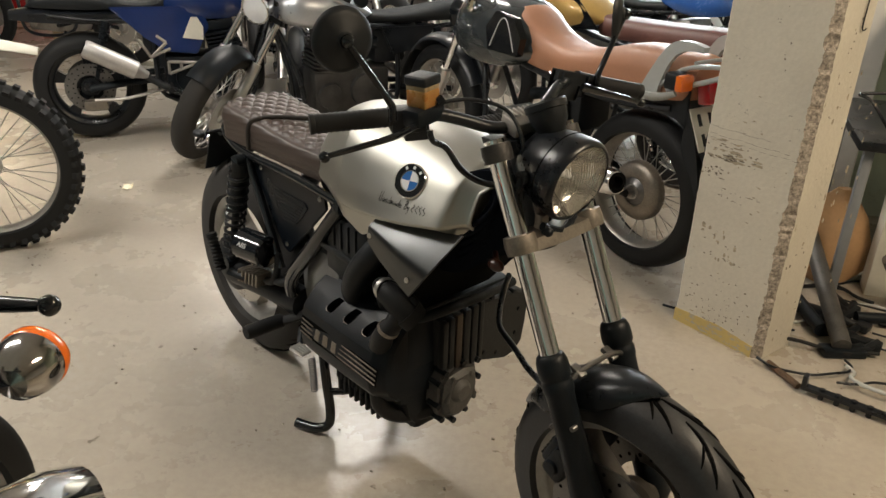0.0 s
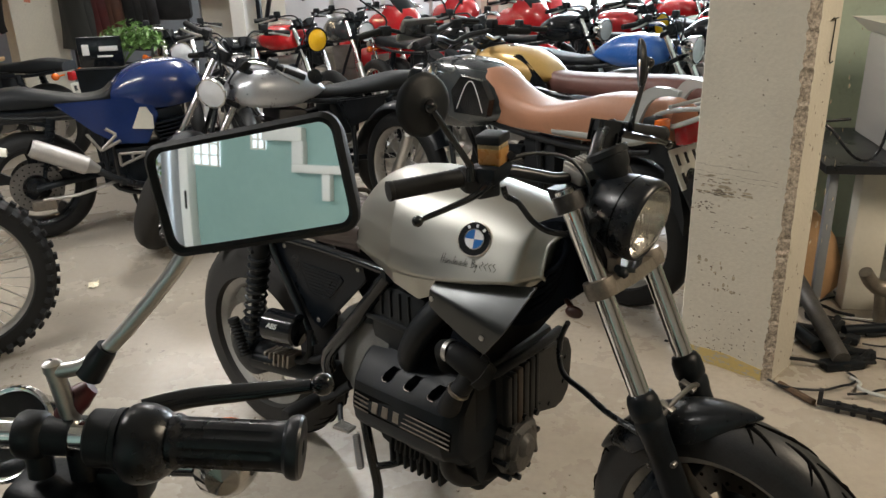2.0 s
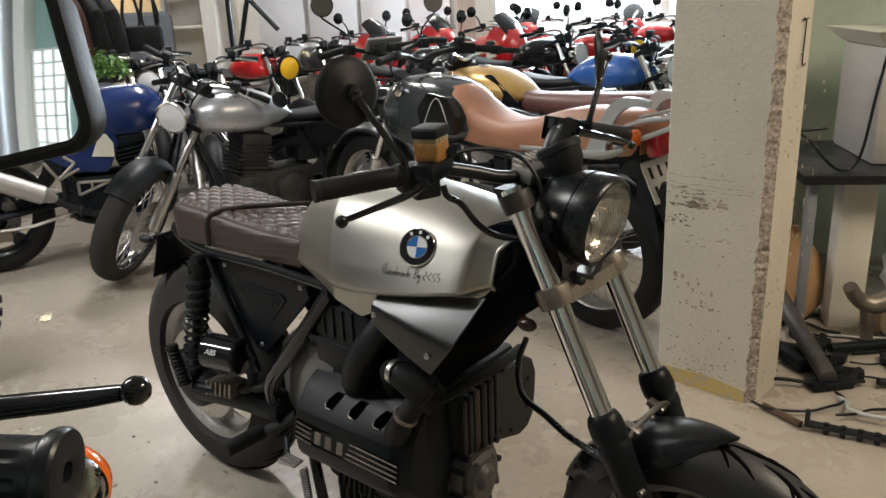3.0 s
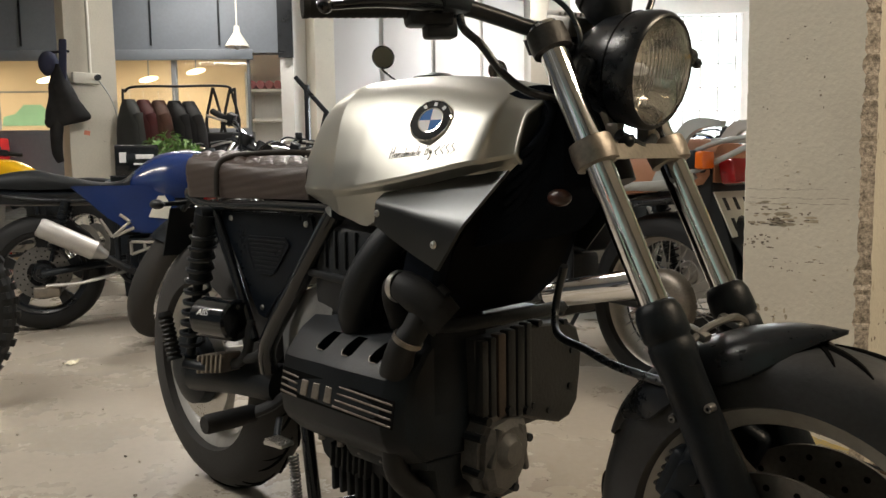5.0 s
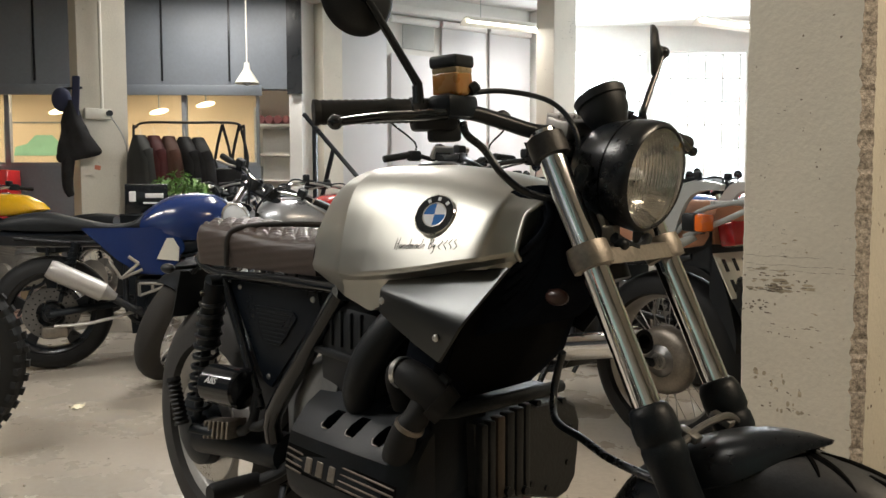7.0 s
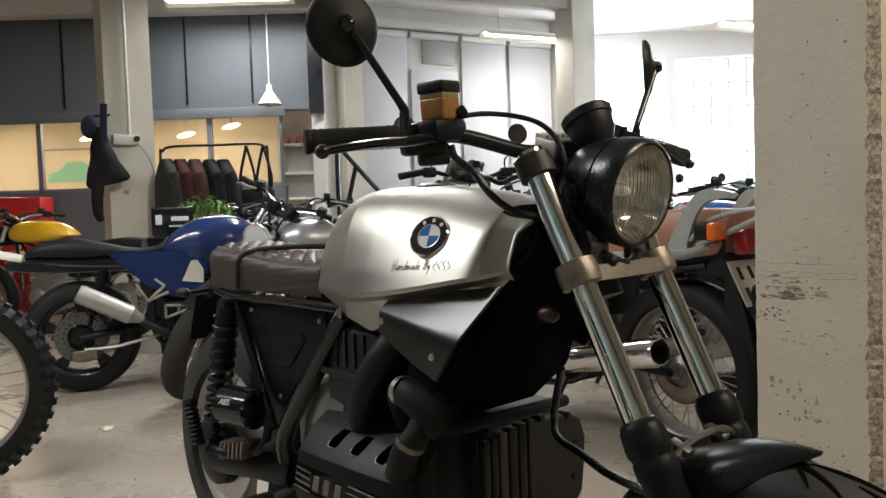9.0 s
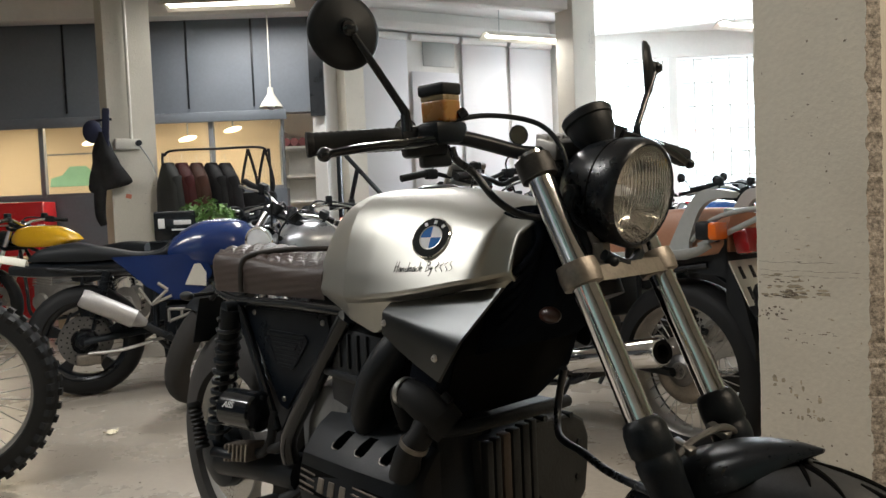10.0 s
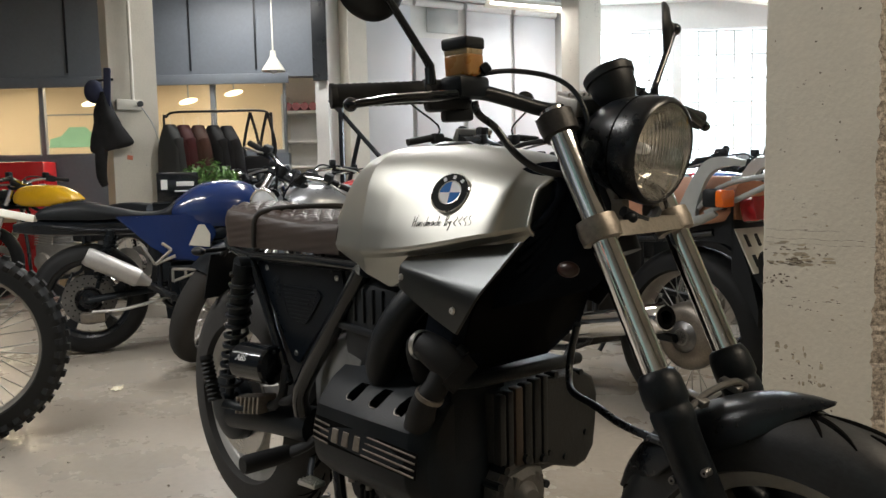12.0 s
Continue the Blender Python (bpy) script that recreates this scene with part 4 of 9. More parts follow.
# fork
for s in (1, -1):
    top, low = fork_at(1.035, 0.100 * s), fork_at(0.62, 0.100 * s)
    part("fork_tube", made(cyl, top, low, 0.0207, n=32), CHROME, kb, "polished fork tube", 38, STEER)
    bm = B_()
    d = (low - top).normalized()
    lathe(bm, [(0.001, -0.03), (0.022, -0.03), (0.0275, -0.026), (0.0318, -0.014), (0.033, 0.004), (0.0325, 0.018), (0.0295, 0.022), (0.0295, 0.026), (0.0315, 0.03), (0.0315, 0.046), (0.0295, 0.054), (0.0285, 0.08), (0.029, 0.16), (0.034, 0.30), (0.035, 0.36), (0.02, 0.385), (0.001, 0.385)], axis(low, d), 32)
    leg = part("fork_leg", bm, BLACK_CAST, kb, "black fork leg with rubber collar", 38, STEER)
    for x_, z in ((1.402, 0.523), (1.352, 0.499), (1.40, 0.435), (1.425, 0.40)):
        part("bolt", made(lathe, [(0.0022, -0.01), (0.0022, 0.002), (0.0052, 0.002), (0.0058, 0.0), (0.0058, -0.012)], axis(P(x_, 0.118 * s, z), P(0, s, 0)), 14), DISC_DARK, leg, "hollow bolt end", 38, STEER)
    bm = B_()
    cb = fork_at(0.40, 0.072 * s, -0.075)
    CQ = Matrix.Translation(cb) @ pose(0, 0, 0, 0, 25, 0)
    box(bm, CQ @ pose(0.005, 0, 0), 0.055, 0.05, 0.115, 0.012, 3)
    box(bm, CQ @ pose(-0.022, 0, 0), 0.03, 0.04, 0.08, 0.01, 3)
    lathe(bm, [(0.001, 0.008), (0.015, 0.007), (0.018, 0.0), (0.018, -0.01)], CQ @ pose(0, -0.024 * s, 0.026, 90 * s, 0, 0), 18)
    lathe(bm, [(0.001, 0.008), (0.015, 0.007), (0.018, 0.0), (0.018, -0.01)], CQ @ pose(0, -0.024 * s, -0.026, 90 * s, 0, 0), 18)
    cal = part("brake_caliper", bm, BLACK_CAST, leg, "black brake caliper", 38, STEER)
    for k in range(5):
        part("rib", made(box, CQ @ pose(-0.034, 0, -0.028 + 0.014 * k), 0.012, 0.034, 0.005, 0.0015), ALU_DARK, cal, "worn cooling rib", 0, STEER)
    bm = B_()
    d = -SA
    lathe(bm, [(0.021, -0.018), (0.029, -0.017), (0.0305, 0.0), (0.029, 0.017), (0.021, 0.018)], axis(fork_at(1.012, 0.100 * s), d), 26)
    box(bm, Matrix.Translation(fork_at(1.012, 0.075 * s, -0.022)) @ pose(0, 0, 0, 0, -26, 0), 0.03, 0.03, 0.036, 0.004)
    part("upper_clamp", bm, ALU_DARK, kb, "dull upper fork clamp", 38, STEER)
bm = B_()
for s in (1, -1):
    lathe(bm, [(0.021, -0.02), (0.031, -0.018), (0.033, 0.0), (0.031, 0.018), (0.021, 0.02)], axis(fork_at(0.849, 0.100 * s), -SA), 26)
smooth_loft(bm, [[fork_at(0.849 + dz, lat, f) for f, dz in ((0.026 + b, 0.013), (0.026 + b, -0.009), (-0.02, -0.009), (-0.02, 0.013))] for lat, b in ((0.09, 0.0), (0.05, 0.002), (0.0, 0.004), (-0.05, 0.002), (-0.09, 0.0))], 3)
for lat in (0.035, -0.05):
    box(bm, Matrix.Translation(fork_at(0.875, lat, 0.004)), 0.022, 0.02, 0.035, 0.003)
    cyl(bm, fork_at(0.889, lat, 0.002), fork_at(0.91, lat, 0.002), 0.007, n=8)
part("lower_clamp", bm, ALU_OLD, kb, "worn bare metal fork clamp", 38, STEER)
bm = B_()
cyl(bm, P(1.10, 0, 1.03), P(1.185, 0, 0.80), 0.034)
smooth_loft(bm, [[fork_at(1.012 + dz, lat, f) for f, dz in ((0.0, 0.012), (0.0, -0.012), (-0.06, -0.012), (-0.06, 0.012))] for lat in (0.08, 0.03, -0.03, -0.08)], 2)
part("steering_head", bm, BLACK_SATIN, kb, "", 38, STEER)

RIB_GLASS = glass("pressed_rib_glass", (0.98, 0.98, 0.98), 0.03)
# headlight
HC = P(1.259, -0.006, 0.964)
HM = axis(HC, Vector((1, 0, -0.20))) @ Matrix.Diagonal((0.90, 0.90, 0.90, 1))
bm = B_()
lathe(bm, [(0.001, -0.15), (0.03, -0.148), (0.06, -0.132), (0.080, -0.10), (0.0905, -0.06), (0.0945, -0.03), (0.0955, -0.014), (0.0945, -0.004), (0.0905, 0.003), (0.087, 0.0055), (0.0848, 0.004), (0.0845, -0.002), (0.086, -0.012), (0.08, -0.06), (0.001, -0.1)], HM, 56)
hl = part("headlight", bm, BLACK_SATIN, kb, "round satin black headlight", 30, STEER)
bm = B_()
lathe(bm, [(0.001, -0.075), (0.02, -0.073), (0.05, -0.055), (0.072, -0.028), (0.0835, 0.0)], HM, 48)
part("reflector", bm, REFLECTOR, hl, "shiny bowl reflector", 60, STEER)
bm = B_()
ball(bm, HM @ pose(0, 0, -0.045), 0.011, 0.011, 0.022, 12, 8)
part("bulb", bm, BADGE_WHITE, hl, "", 60, STEER)
bm = B_()
lathe(bm, [(0.091, -0.052), (0.0925, -0.0505), (0.0932, -0.0495), (0.093, -0.048), (0.0915, -0.0465)], HM, 56)
part("seam_ring", bm, GROOVE, hl, "fine joint round the lamp shell", 30, STEER)
bm = B_()
lathe(bm, [(0.001, 0.022), (0.03, 0.0205), (0.06, 0.014), (0.0845, 0.003), (0.0845, 0.0), (0.06, 0.011), (0.03, 0.0175), (0.001, 0.019)], HM, 48)
lens = part("lens", bm, LENS, hl, "clear ribbed glass lens", 30, STEER)
lens.visible_shadow = False
for k in range(-9, 10):
    bm = B_()
    x = k * 0.0078
    h = math.sqrt(max(0, 0.078 ** 2 - x * x))
    z0 = 0.022 - 0.019 * (x / 0.0845) ** 2
    lo, hi = (-h * 0.15 if abs(k) < 6 else -h), h
    pts = []
    for i in range(6):
        y = lo + (hi - lo) * i / 5
        pts.append(HM @ Vector((x, y, 0.0222 - 0.0192 * (x * x + y * y) / 0.0845 ** 2)))
    tube(bm, pts, 0.0024, 6, 1)
    part("lens_rib", bm, RIB_GLASS, lens, "", 30, STEER).visible_shadow = False
for s in (1, -1):
    bm = B_()
    cyl(bm, P(1.190, 0.066 * s, 0.972), P(1.190, 0.086 * s, 0.972), 0.013, n=14)
    tube(bm, [P(1.190, 0.08 * s, 0.972), P(1.183, 0.088 * s, 0.94), P(1.184, 0.096 * s, 0.915)], 0.009, 8)
    part("bracket", bm, BLACK_CAST, hl, "black bracket with bolt", 38, STEER)
bm = B_()
tube(bm, [P(1.225, 0.05, 0.875), P(1.235, 0.0, 0.855), P(1.22, -0.05, 0.87)], 0.009, 8)
ball(bm, Matrix.Translation(P(1.235, 0.045, 0.865)), 0.012, 0.012, 0.01)
part("lower_bracket", bm, BLACK_CAST, hl, "", 38, STEER)

# speedometer
GM = axis(P(1.166, -0.006, 1.079), Vector((-0.45, 0, 0.9))) @ Matrix.Diagonal((0.82, 0.82, 0.82, 1))
bm = B_()
lathe(bm, [(0.001, -0.05), (0.03, -0.05), (0.036, -0.035), (0.044, -0.02), (0.047, 0.006), (0.051, 0.008), (0.052, 0.022), (0.048, 0.027), (0.043, 0.02), (0.001, 0.019)], GM, 36)
sp = part("speedometer", bm, PLASTIC, kb, "small round black speedometer", 30, STEER)
part("dial", made(lambda b: lathe(b, [(0.001, 0.0205), (0.042, 0.0205)], GM, 30)), WHITE_INK, sp, "white dial", 60, STEER)
bm = B_()
box(bm, Matrix.Translation(P(1.17, -0.03, 1.02)) @ pose(0, 0, 0, 0, -20, 0), 0.03, 0.05, 0.06, 0.004)
part("bracket", bm, BLACK_CAST, sp, "", 38, STEER)

# handlebar
bar_r = [P(1.10, 0.03, 1.042), P(1.085, 0.065, 1.046), P(1.062, 0.112, 1.064), P(1.042, 0.16, 1.079), P(1.020, 0.22, 1.083), P(0.989, 0.305, 1.085), P(0.962, 0.377, 1.085)]
bar_l = [P(1.10, -0.03, 1.042), P(1.085, -0.065, 1.046), P(1.062, -0.112, 1.062), P(1.036, -0.16, 1.073), P(1.012, -0.22, 1.076), P(1.006, -0.30, 1.056), P(1.030, -0.418, 1.018)]
hb = part("handlebar", made(tube, bar_r[::-1] + bar_l, 0.0125, 12, 4), BLACK_SATIN, kb, "black handlebar", 60, BAR_TURN)
for s, bars in ((1, bar_r), (-1, bar_l)):
    g0, g1 = bars[4].lerp(bars[5], 0.25), bars[6] + (bars[6] - bars[5]).normalized() * 0.012
    bm = B_()
    d = (g1 - g0)
    lathe(bm, [(0.001, 0.0), (0.0205, 0.0), (0.0205, 0.008)] + [(0.0178 + 0.0012 * (k % 2), 0.01 + k * (d.length - 0.02) / 24) for k in range(25)] + [(0.0195, d.length - 0.006), (0.0195, d.length), (0.001, d.length)], axis(g0, d), 20)
    part("grip", bm, RUBBER, hb, "ribbed black rubber grip", 30, BAR_TURN)
    bm = B_()
    k_ = 1.0 if s > 0 else 0.66
    box(bm, axis(bars[4].lerp(bars[3], 0.1) + Vector((0.0, 0, -0.006)), d), 0.042 * k_, 0.05 * k_, 0.07, 0.008)
    box(bm, axis(bars[4].lerp(bars[3], 0.35) + Vector((0.0, 0, -0.03 * k_)), d), 0.03 * k_, 0.035 * k_, 0.05, 0.006)
    part("switch_block", bm, PLASTIC, hb, "black switch block", 38, BAR_TURN)
    bm = B_()
    l0 = bars[4] + Vector((0.04, 0, -0.008))
    r_ = 1.0 if s > 0 else 0.0
    tip = l0.lerp(g1, 0.86) + Vector((0.031 + 0.07 * r_, -0.055 * r_ * s, -0.021))
    tube(bm, [l0, l0.lerp(tip, 0.3) + Vector((0.016, 0, 0.0)), l0.lerp(tip, 0.65) + Vector((0.014, 0, 0.002)), l0.lerp(tip, 0.97)], [0.011, 0.009, 0.0075, 0.0065], 10, 4, 0.75)
    ball(bm, Matrix.Translation(tip), 0.0105, 0.0105, 0.0105, 14, 9)
    part("lever", bm, BLACK_GLOSS, hb, "black lever with ball end", 38, BAR_TURN)
bm = B_()
box(bm, pose(1.112, 0.0, 1.048, 0, 14, 0), 0.05, 0.075, 0.03, 0.004)
clamp = part("bar_clamp", bm, ALU, kb, "bare aluminium handlebar clamp", 38, BAR_TURN)
for q_ in range(6):
    part("clamp_tooth", made(box, pose(1.10, -0.03 + 0.012 * q_, 1.066, 0, 14, 0), 0.026, 0.005, 0.012, 0.001), ALU, clamp, "", 38, BAR_TURN)
bm = B_()
lathe(bm, [(0.001, 0.042), (0.007, 0.041), (0.0085, 0.036), (0.0085, 0.0), (0.001, 0.0)], axis(P(1.135, -0.06, 1.035), P(0.1, 0, 1)), 16)
part("cable_ferrule", bm, STEEL, kb, "bright metal cable end", 38, BAR_TURN)
# brake fluid cup
RC = bars = bar_r[3].lerp(bar_r[4], 0.50) + Vector((0.012, 0, -0.006))
bm = B_()
box(bm, Matrix.Translation(RC + Vector((0, 0, 0.046))) @ pose(0, 0, 0, 0, 0, 18), 0.047, 0.047, 0.036, 0.005, 3)
res = part("brake_fluid_cup", bm, AMBER, kb, "amber see-through brake fluid cup", 38, BAR_TURN)
bm = B_()
box(bm, Matrix.Translation(RC + Vector((0, 0, 0.0795))) @ pose(0, 0, 0, 0, 0, 18), 0.052, 0.052, 0.019, 0.005, 3)
part("cap", bm, PLASTIC, res, "black cap", 38, BAR_TURN)
bm = B_()
box(bm, Matrix.Translation(RC + Vector((0, 0, 0.066))) @ pose(0, 0, 0, 0, 0, 18), 0.0465, 0.0465, 0.012, 0.004, 2)
part("clear_band", bm, mat("cloudy_clear_plastic", (0.30, 0.23, 0.13), rough=0.3, var=0.1), res, "cloudy band above the fluid", 38, BAR_TURN)
bm = B_()
box(bm, Matrix.Translation(RC + Vector((0, 0, 0.012))) @ pose(0, 0, 0, 0, 0, 18), 0.044, 0.085, 0.036, 0.009)
part("master_cylinder", bm, BLACK_CAST, res, "", 38, BAR_TURN)
# mirrors
for s, c, base in ((1, P(1.023, 0.340, 1.245), bar_r[4] + Vector((0.034, -0.046, 0.008))), (-1, P(1.008, -0.359, 1.199), bar_l[4] + Vector((0.03, 0.056, -0.024)))):
    n_ = Vector((-1, 0.10 if s > 0 else 0.30, -0.02)).normalized() if s > 0 else Vector((-0.80, -0.62, 0.0)).normalized()
    MM = axis(c, n_)
    bm = B_()
    lathe(bm, [(0.001, -0.018), (0.013, -0.018), (0.015, -0.014), (0.018, -0.012), (0.045, -0.009), (0.055, -0.003), (0.0575, 0.003), (0.055, 0.006), (0.052, 0.002), (0.001, 0.002)], MM, 40)
    mi = part("mirror", bm, PLASTIC, kb, "round black handlebar mirror", 40, BAR_TURN)
    part("mirror_glass", made(lambda b: lathe(b, [(0.001, 0.0035), (0.0525, 0.0035)], MM, 36)), MIRROR, mi, "silvered glass", 60, BAR_TURN)
    back = c - n_ * 0.018
    bm = B_()
    tube(bm, [base, base + Vector((0, 0, 0.025)), base + Vector((0.0, 0, 0.028)) + (back - base) * 0.08, back], [0.009, 0.008, 0.0065, 0.006], 10, 2)
    ball(bm, Matrix.Translation(back), 0.013, 0.013, 0.013, 12, 8)
    part("stem", bm, BLACK_GLOSS, mi, "", 50, BAR_TURN)

# cables
bm = B_()
tube(bm, [P(1.03, 0.19, 1.092), P(1.06, 0.12, 1.102), P(1.11, 0.06, 1.086), P(1.15, 0.05, 1.04), P(1.16, 0.05, 0.98), P(1.15, 0.03, 0.9)], 0.0042, 8, 6)
tube(bm, [P(1.04, 0.17, 1.10), P(1.045, 0.16, 1.108)], 0.009, 8, 2)
part("cable", bm, BLACK_SATIN, kb, "black throttle cable", 60)
bm = B_()
tube(bm, [P(1.045, 0.192, 1.05), P(1.05, 0.188, 1.030), P(1.056, 0.157, 1.010), P(1.079, 0.138, 0.970), P(1.10, 0.106, 0.943), P(1.13, 0.06, 0.93)], 0.0062, 10, 6)
part("cable", bm, BLACK_SATIN, kb, "black clutch and brake hoses", 60)
bm = B_()
tube(bm, [P(1.05, -0.06, 0.66), P(1.02, -0.08, 0.60), P(1.03, -0.06, 0.56), P(1.07, -0.02, 0.545), P(1.14, 0.01, 0.54), P(1.21, 0.04, 0.532), P(1.275, 0.06, 0.53), P(1.33, 0.075, 0.53)], 0.007, 8, 6)
part("cable", bm, BLACK_SATIN, kb, "black brake hose hanging to the wheel", 60)

# tank
def half_tank(top, w, crease, low, fl, slim=0.0):
    """Half outline of the tank: rounded flank (slimmer at the shoulder towards the front), sharp crease, tucked flange below it."""
    h = top - crease
    flank = [(0, 1.0), (0.24 - 0.06 * slim, 0.985), (0.48 - 0.15 * slim, 0.935), (0.70 - 0.17 * slim, 0.815), (0.83 - 0.13 * slim, 0.64), (0.905 - 0.085 * slim, 0.43), (0.965 - 0.035 * slim, 0.2), (1.0, 0.025)]
    return [(p.x, p.y) for p in catmull([Vector((w * l, crease + h * z, 0)) for l, z in flank], 3)] + [(w * 0.997, crease), (w * 0.985, crease - 0.004),
            (w - fl * 0.75, crease - 0.012), (w - fl, (crease + low) / 2), (w - fl - 0.004, low), (w * 0.5, low - 0.004)]


TAIL = [(0.455, half_tank(.808, .074, .799, .795, .003)), (0.470, half_tank(.836, .081, .798, .792, .004)), (0.500, half_tank(.876, .093, .797, .787, .004)), (0.530, half_tank(.914, .105, .796, .782, .005)), (0.560, half_tank(.949, .116, .795, .777, .006)),
        (0.600, half_tank(.980, .129, .794, .769, .007)), (0.650, half_tank(.995, .147, .794, .759, .009)), (0.702, half_tank(1.000, .170, .795, .749, .012))]
MAIN = [(0.702, half_tank(1.000, .170, .795, .749, .012)), (0.740, half_tank(1.000, .177, .796, .742, .014, .12)), (0.780, half_tank(.999, .183, .799, .732, .018, .3)), (0.800, half_tank(.999, .185, .801, .738, .022, .4)), (0.860, half_tank(.996, .187, .808, .765, .027, .7)),
        (0.940, half_tank(.987, .184, .820, .786, .030, 1.0)), (1.000, half_tank(.976, .177, .831, .803, .030, 1.05)), (1.035, half_tank(.968, .171, .837, .811, .028, 1.05)), (1.050, half_tank(.965, .164, .839, .814, .024, 1.0)), (1.063, half_tank(.962, .153, .841, .817, .020, .9)), (1.085, half_tank(.957, .138, .844, .821, .017, .7)),
        (1.108, half_tank(.950, .125, .847, .826, .015, .5)), (1.124, half_tank(.945, .119, .849, .830, .014, .4))]


def nose_in(x, z):
    """The front edge is hollow: below its top lip it stands further back."""
    return x - 0.034 * max(0.0, (x - 1.05) / 0.074) * min(1.0, max(0.0, (0.975 - 0.35 * (x - 1.036) - z) / 0.035))


bm = B_()
for piece, first, last in ((TAIL, True, False), (MAIN, False, True)):
    cols = [catmull([P(nose_in(x, z), l, z) for x, l, z in line], 4) for line in zip(*[[(x, l, z) for l, z in mirrored(h)] for x, h in piece])]
    rows = loft(bm, [list(r) for r in zip(*cols)], True, False)
    if first:
        bm.faces.new(rows[0][::-1])
    if last:
        bm.faces.new(rows[-1])
tank = part("tank", bm, ALU_TANK, kb, "bare brushed metal fuel tank", 19)
bm = B_()
tube(bm, [P(nose_in(1.124, z), l, z) for l, z in MAIN[-1][1]], 0.004, 8, 1)
tube(bm, [P(nose_in(1.124, z), -l, z) for l, z in MAIN[-1][1]], 0.004, 8, 1)
part("front_lip", bm, ALU_TANK, tank, "rolled front lip", 60)
bm = B_()
lathe(bm, [(0.001, 0.012), (0.03, 0.011), (0.04, 0.006), (0.042, 0.0), (0.03, -0.004)], axis(P(0.80, 0.0, 0.993), (0, 0, 1)), 30)
part("filler_cap", bm, BLACK_SATIN, tank, "black filler cap")
# round enamel badge on the flank
def on_tank(x, z):
    """Where a level line from the right side meets the tank, and the surface's normal there."""
    hit, at, normal, _ = tank.ray_cast(P(x, 0.5, z), P(0, -1, 0))
    return at, normal


b_at, b_n = on_tank(0.938, 0.904)
b_n = (b_n.normalized() + P(0.14, 0, -0.02)).normalized()
BM = axis(b_at + b_n * 0.0055, b_n) @ Matrix.Scale(1.09, 4)
bm = B_()
lathe(bm, [(0.0335, -0.009), (0.0352, -0.009), (0.035, 0.001), (0.0335, 0.0028), (0.0325, 0.002), (0.0325, -0.003)], BM, 48)
badge = part("badge", bm, CHROME, tank, "round enamel badge with a chrome ring", 30)
part("badge_ring", made(lambda b: lathe(b, [(0.0205, 0.0016), (0.0326, 0.0016), (0.0326, -0.008)], BM, 44)), BLACK_GLOSS, badge, "black ring", 30)
part("inner_ring", made(lambda b: lathe(b, [(0.019, 0.0019), (0.0208, 0.0021), (0.0208, 0.0)], BM, 40)), CHROME, badge, "", 30)
for k in range(4):
    bm = B_()
    prism(bm, [BM @ Vector((0, 0, 0.0012))] + [BM @ Vector((0.0192 * math.cos(radians(90 * k + 9 * i)), 0.0192 * math.sin(radians(90 * k + 9 * i)), 0.0012)) for i in range(11)], (BM.to_3x3() @ Vector((0, 0, 0.0007))))
    part("enamel_quarter", bm, BADGE_BLUE if k % 2 else BADGE_WHITE, badge, "blue enamel quarter" if k % 2 else "white enamel quarter", 0)
for a in (-38, 0, 38):
    up = BM.to_3x3().inverted() @ Vector((0.1, 0, 1))
    u = math.atan2(up.y, up.x) + radians(a)
    bm = B_()
    box(bm, BM @ Matrix.Rotation(u, 4, "Z") @ pose(0.0266, 0, 0.002), 0.0062, 0.0052, 0.0009)
    part("bar", bm, BADGE_WHITE, badge, "plain pale bar", 0)

# signature under the badge
s_at, s_n = on_tank(0.932, 0.856)
sx_ = (P(1, -0.1, 0.03) - s_n * P(1, -0.1, 0.03).dot(s_n)).normalized()
SM = Matrix.Translation(s_at) @ Matrix((sx_, s_n.cross(sx_), s_n)).transposed().to_4x4()
STROKES = {"H": (((0, 1.5), (0.05, 0)), ((0.5, 1.6), (0.48, -0.1)), ((-0.1, 0.7), (0.6, 0.85))), "a": (((0.4, 0.6), (0.15, 0.6), (0.0, 0.25), (0.2, 0.0), (0.42, 0.5), (0.42, 0.0)),), "n": (((0, 0.6), (0.03, 0)), ((0.03, 0.4), (0.3, 0.62), (0.36, 0)),),
           "d": (((0.4, 0.5), (0.1, 0.5), (0.05, 0.05), (0.35, 0.1)), ((0.45, 1.3), (0.42, 0))), "m": (((0, 0.6), (0.03, 0)), ((0.03, 0.45), (0.22, 0.6), (0.25, 0)), ((0.25, 0.45), (0.45, 0.6), (0.5, 0))), "e": (((0.05, 0.3), (0.38, 0.4), (0.2, 0.62), (0.0, 0.3), (0.2, 0.0), (0.42, 0.12)),),
           "B": (((0, 1.3), (0.03, -0.05)), ((-0.1, 1.25), (0.4, 1.2), (0.35, 0.8), (0.05, 0.7), (0.45, 0.5), (0.35, 0.05), (-0.05, 0.0))), "y": (((0, 0.6), (0.15, 0.15), (0.35, 0.55)), ((0.35, 0.6), (0.3, -0.5), (0.1, -0.6)))}
pen = -0.066
sig = None
for ch in "Handmade By":
    if ch == " ":
        pen += 0.007
        continue
    bm = B_()
    for line in STROKES[ch]:
        tube(bm, [SM @ Vector((pen + 0.0138 * (x + 0.14 * y), 0.0138 * y - 0.006, 0.0005)) for x, y in line], 0.0005, 5, 3)
    part("pen_stroke", bm, INK, tank, "black handwritten letter", 0)
    pen += 0.0138 * (0.78 if ch in "mH" else 0.62)
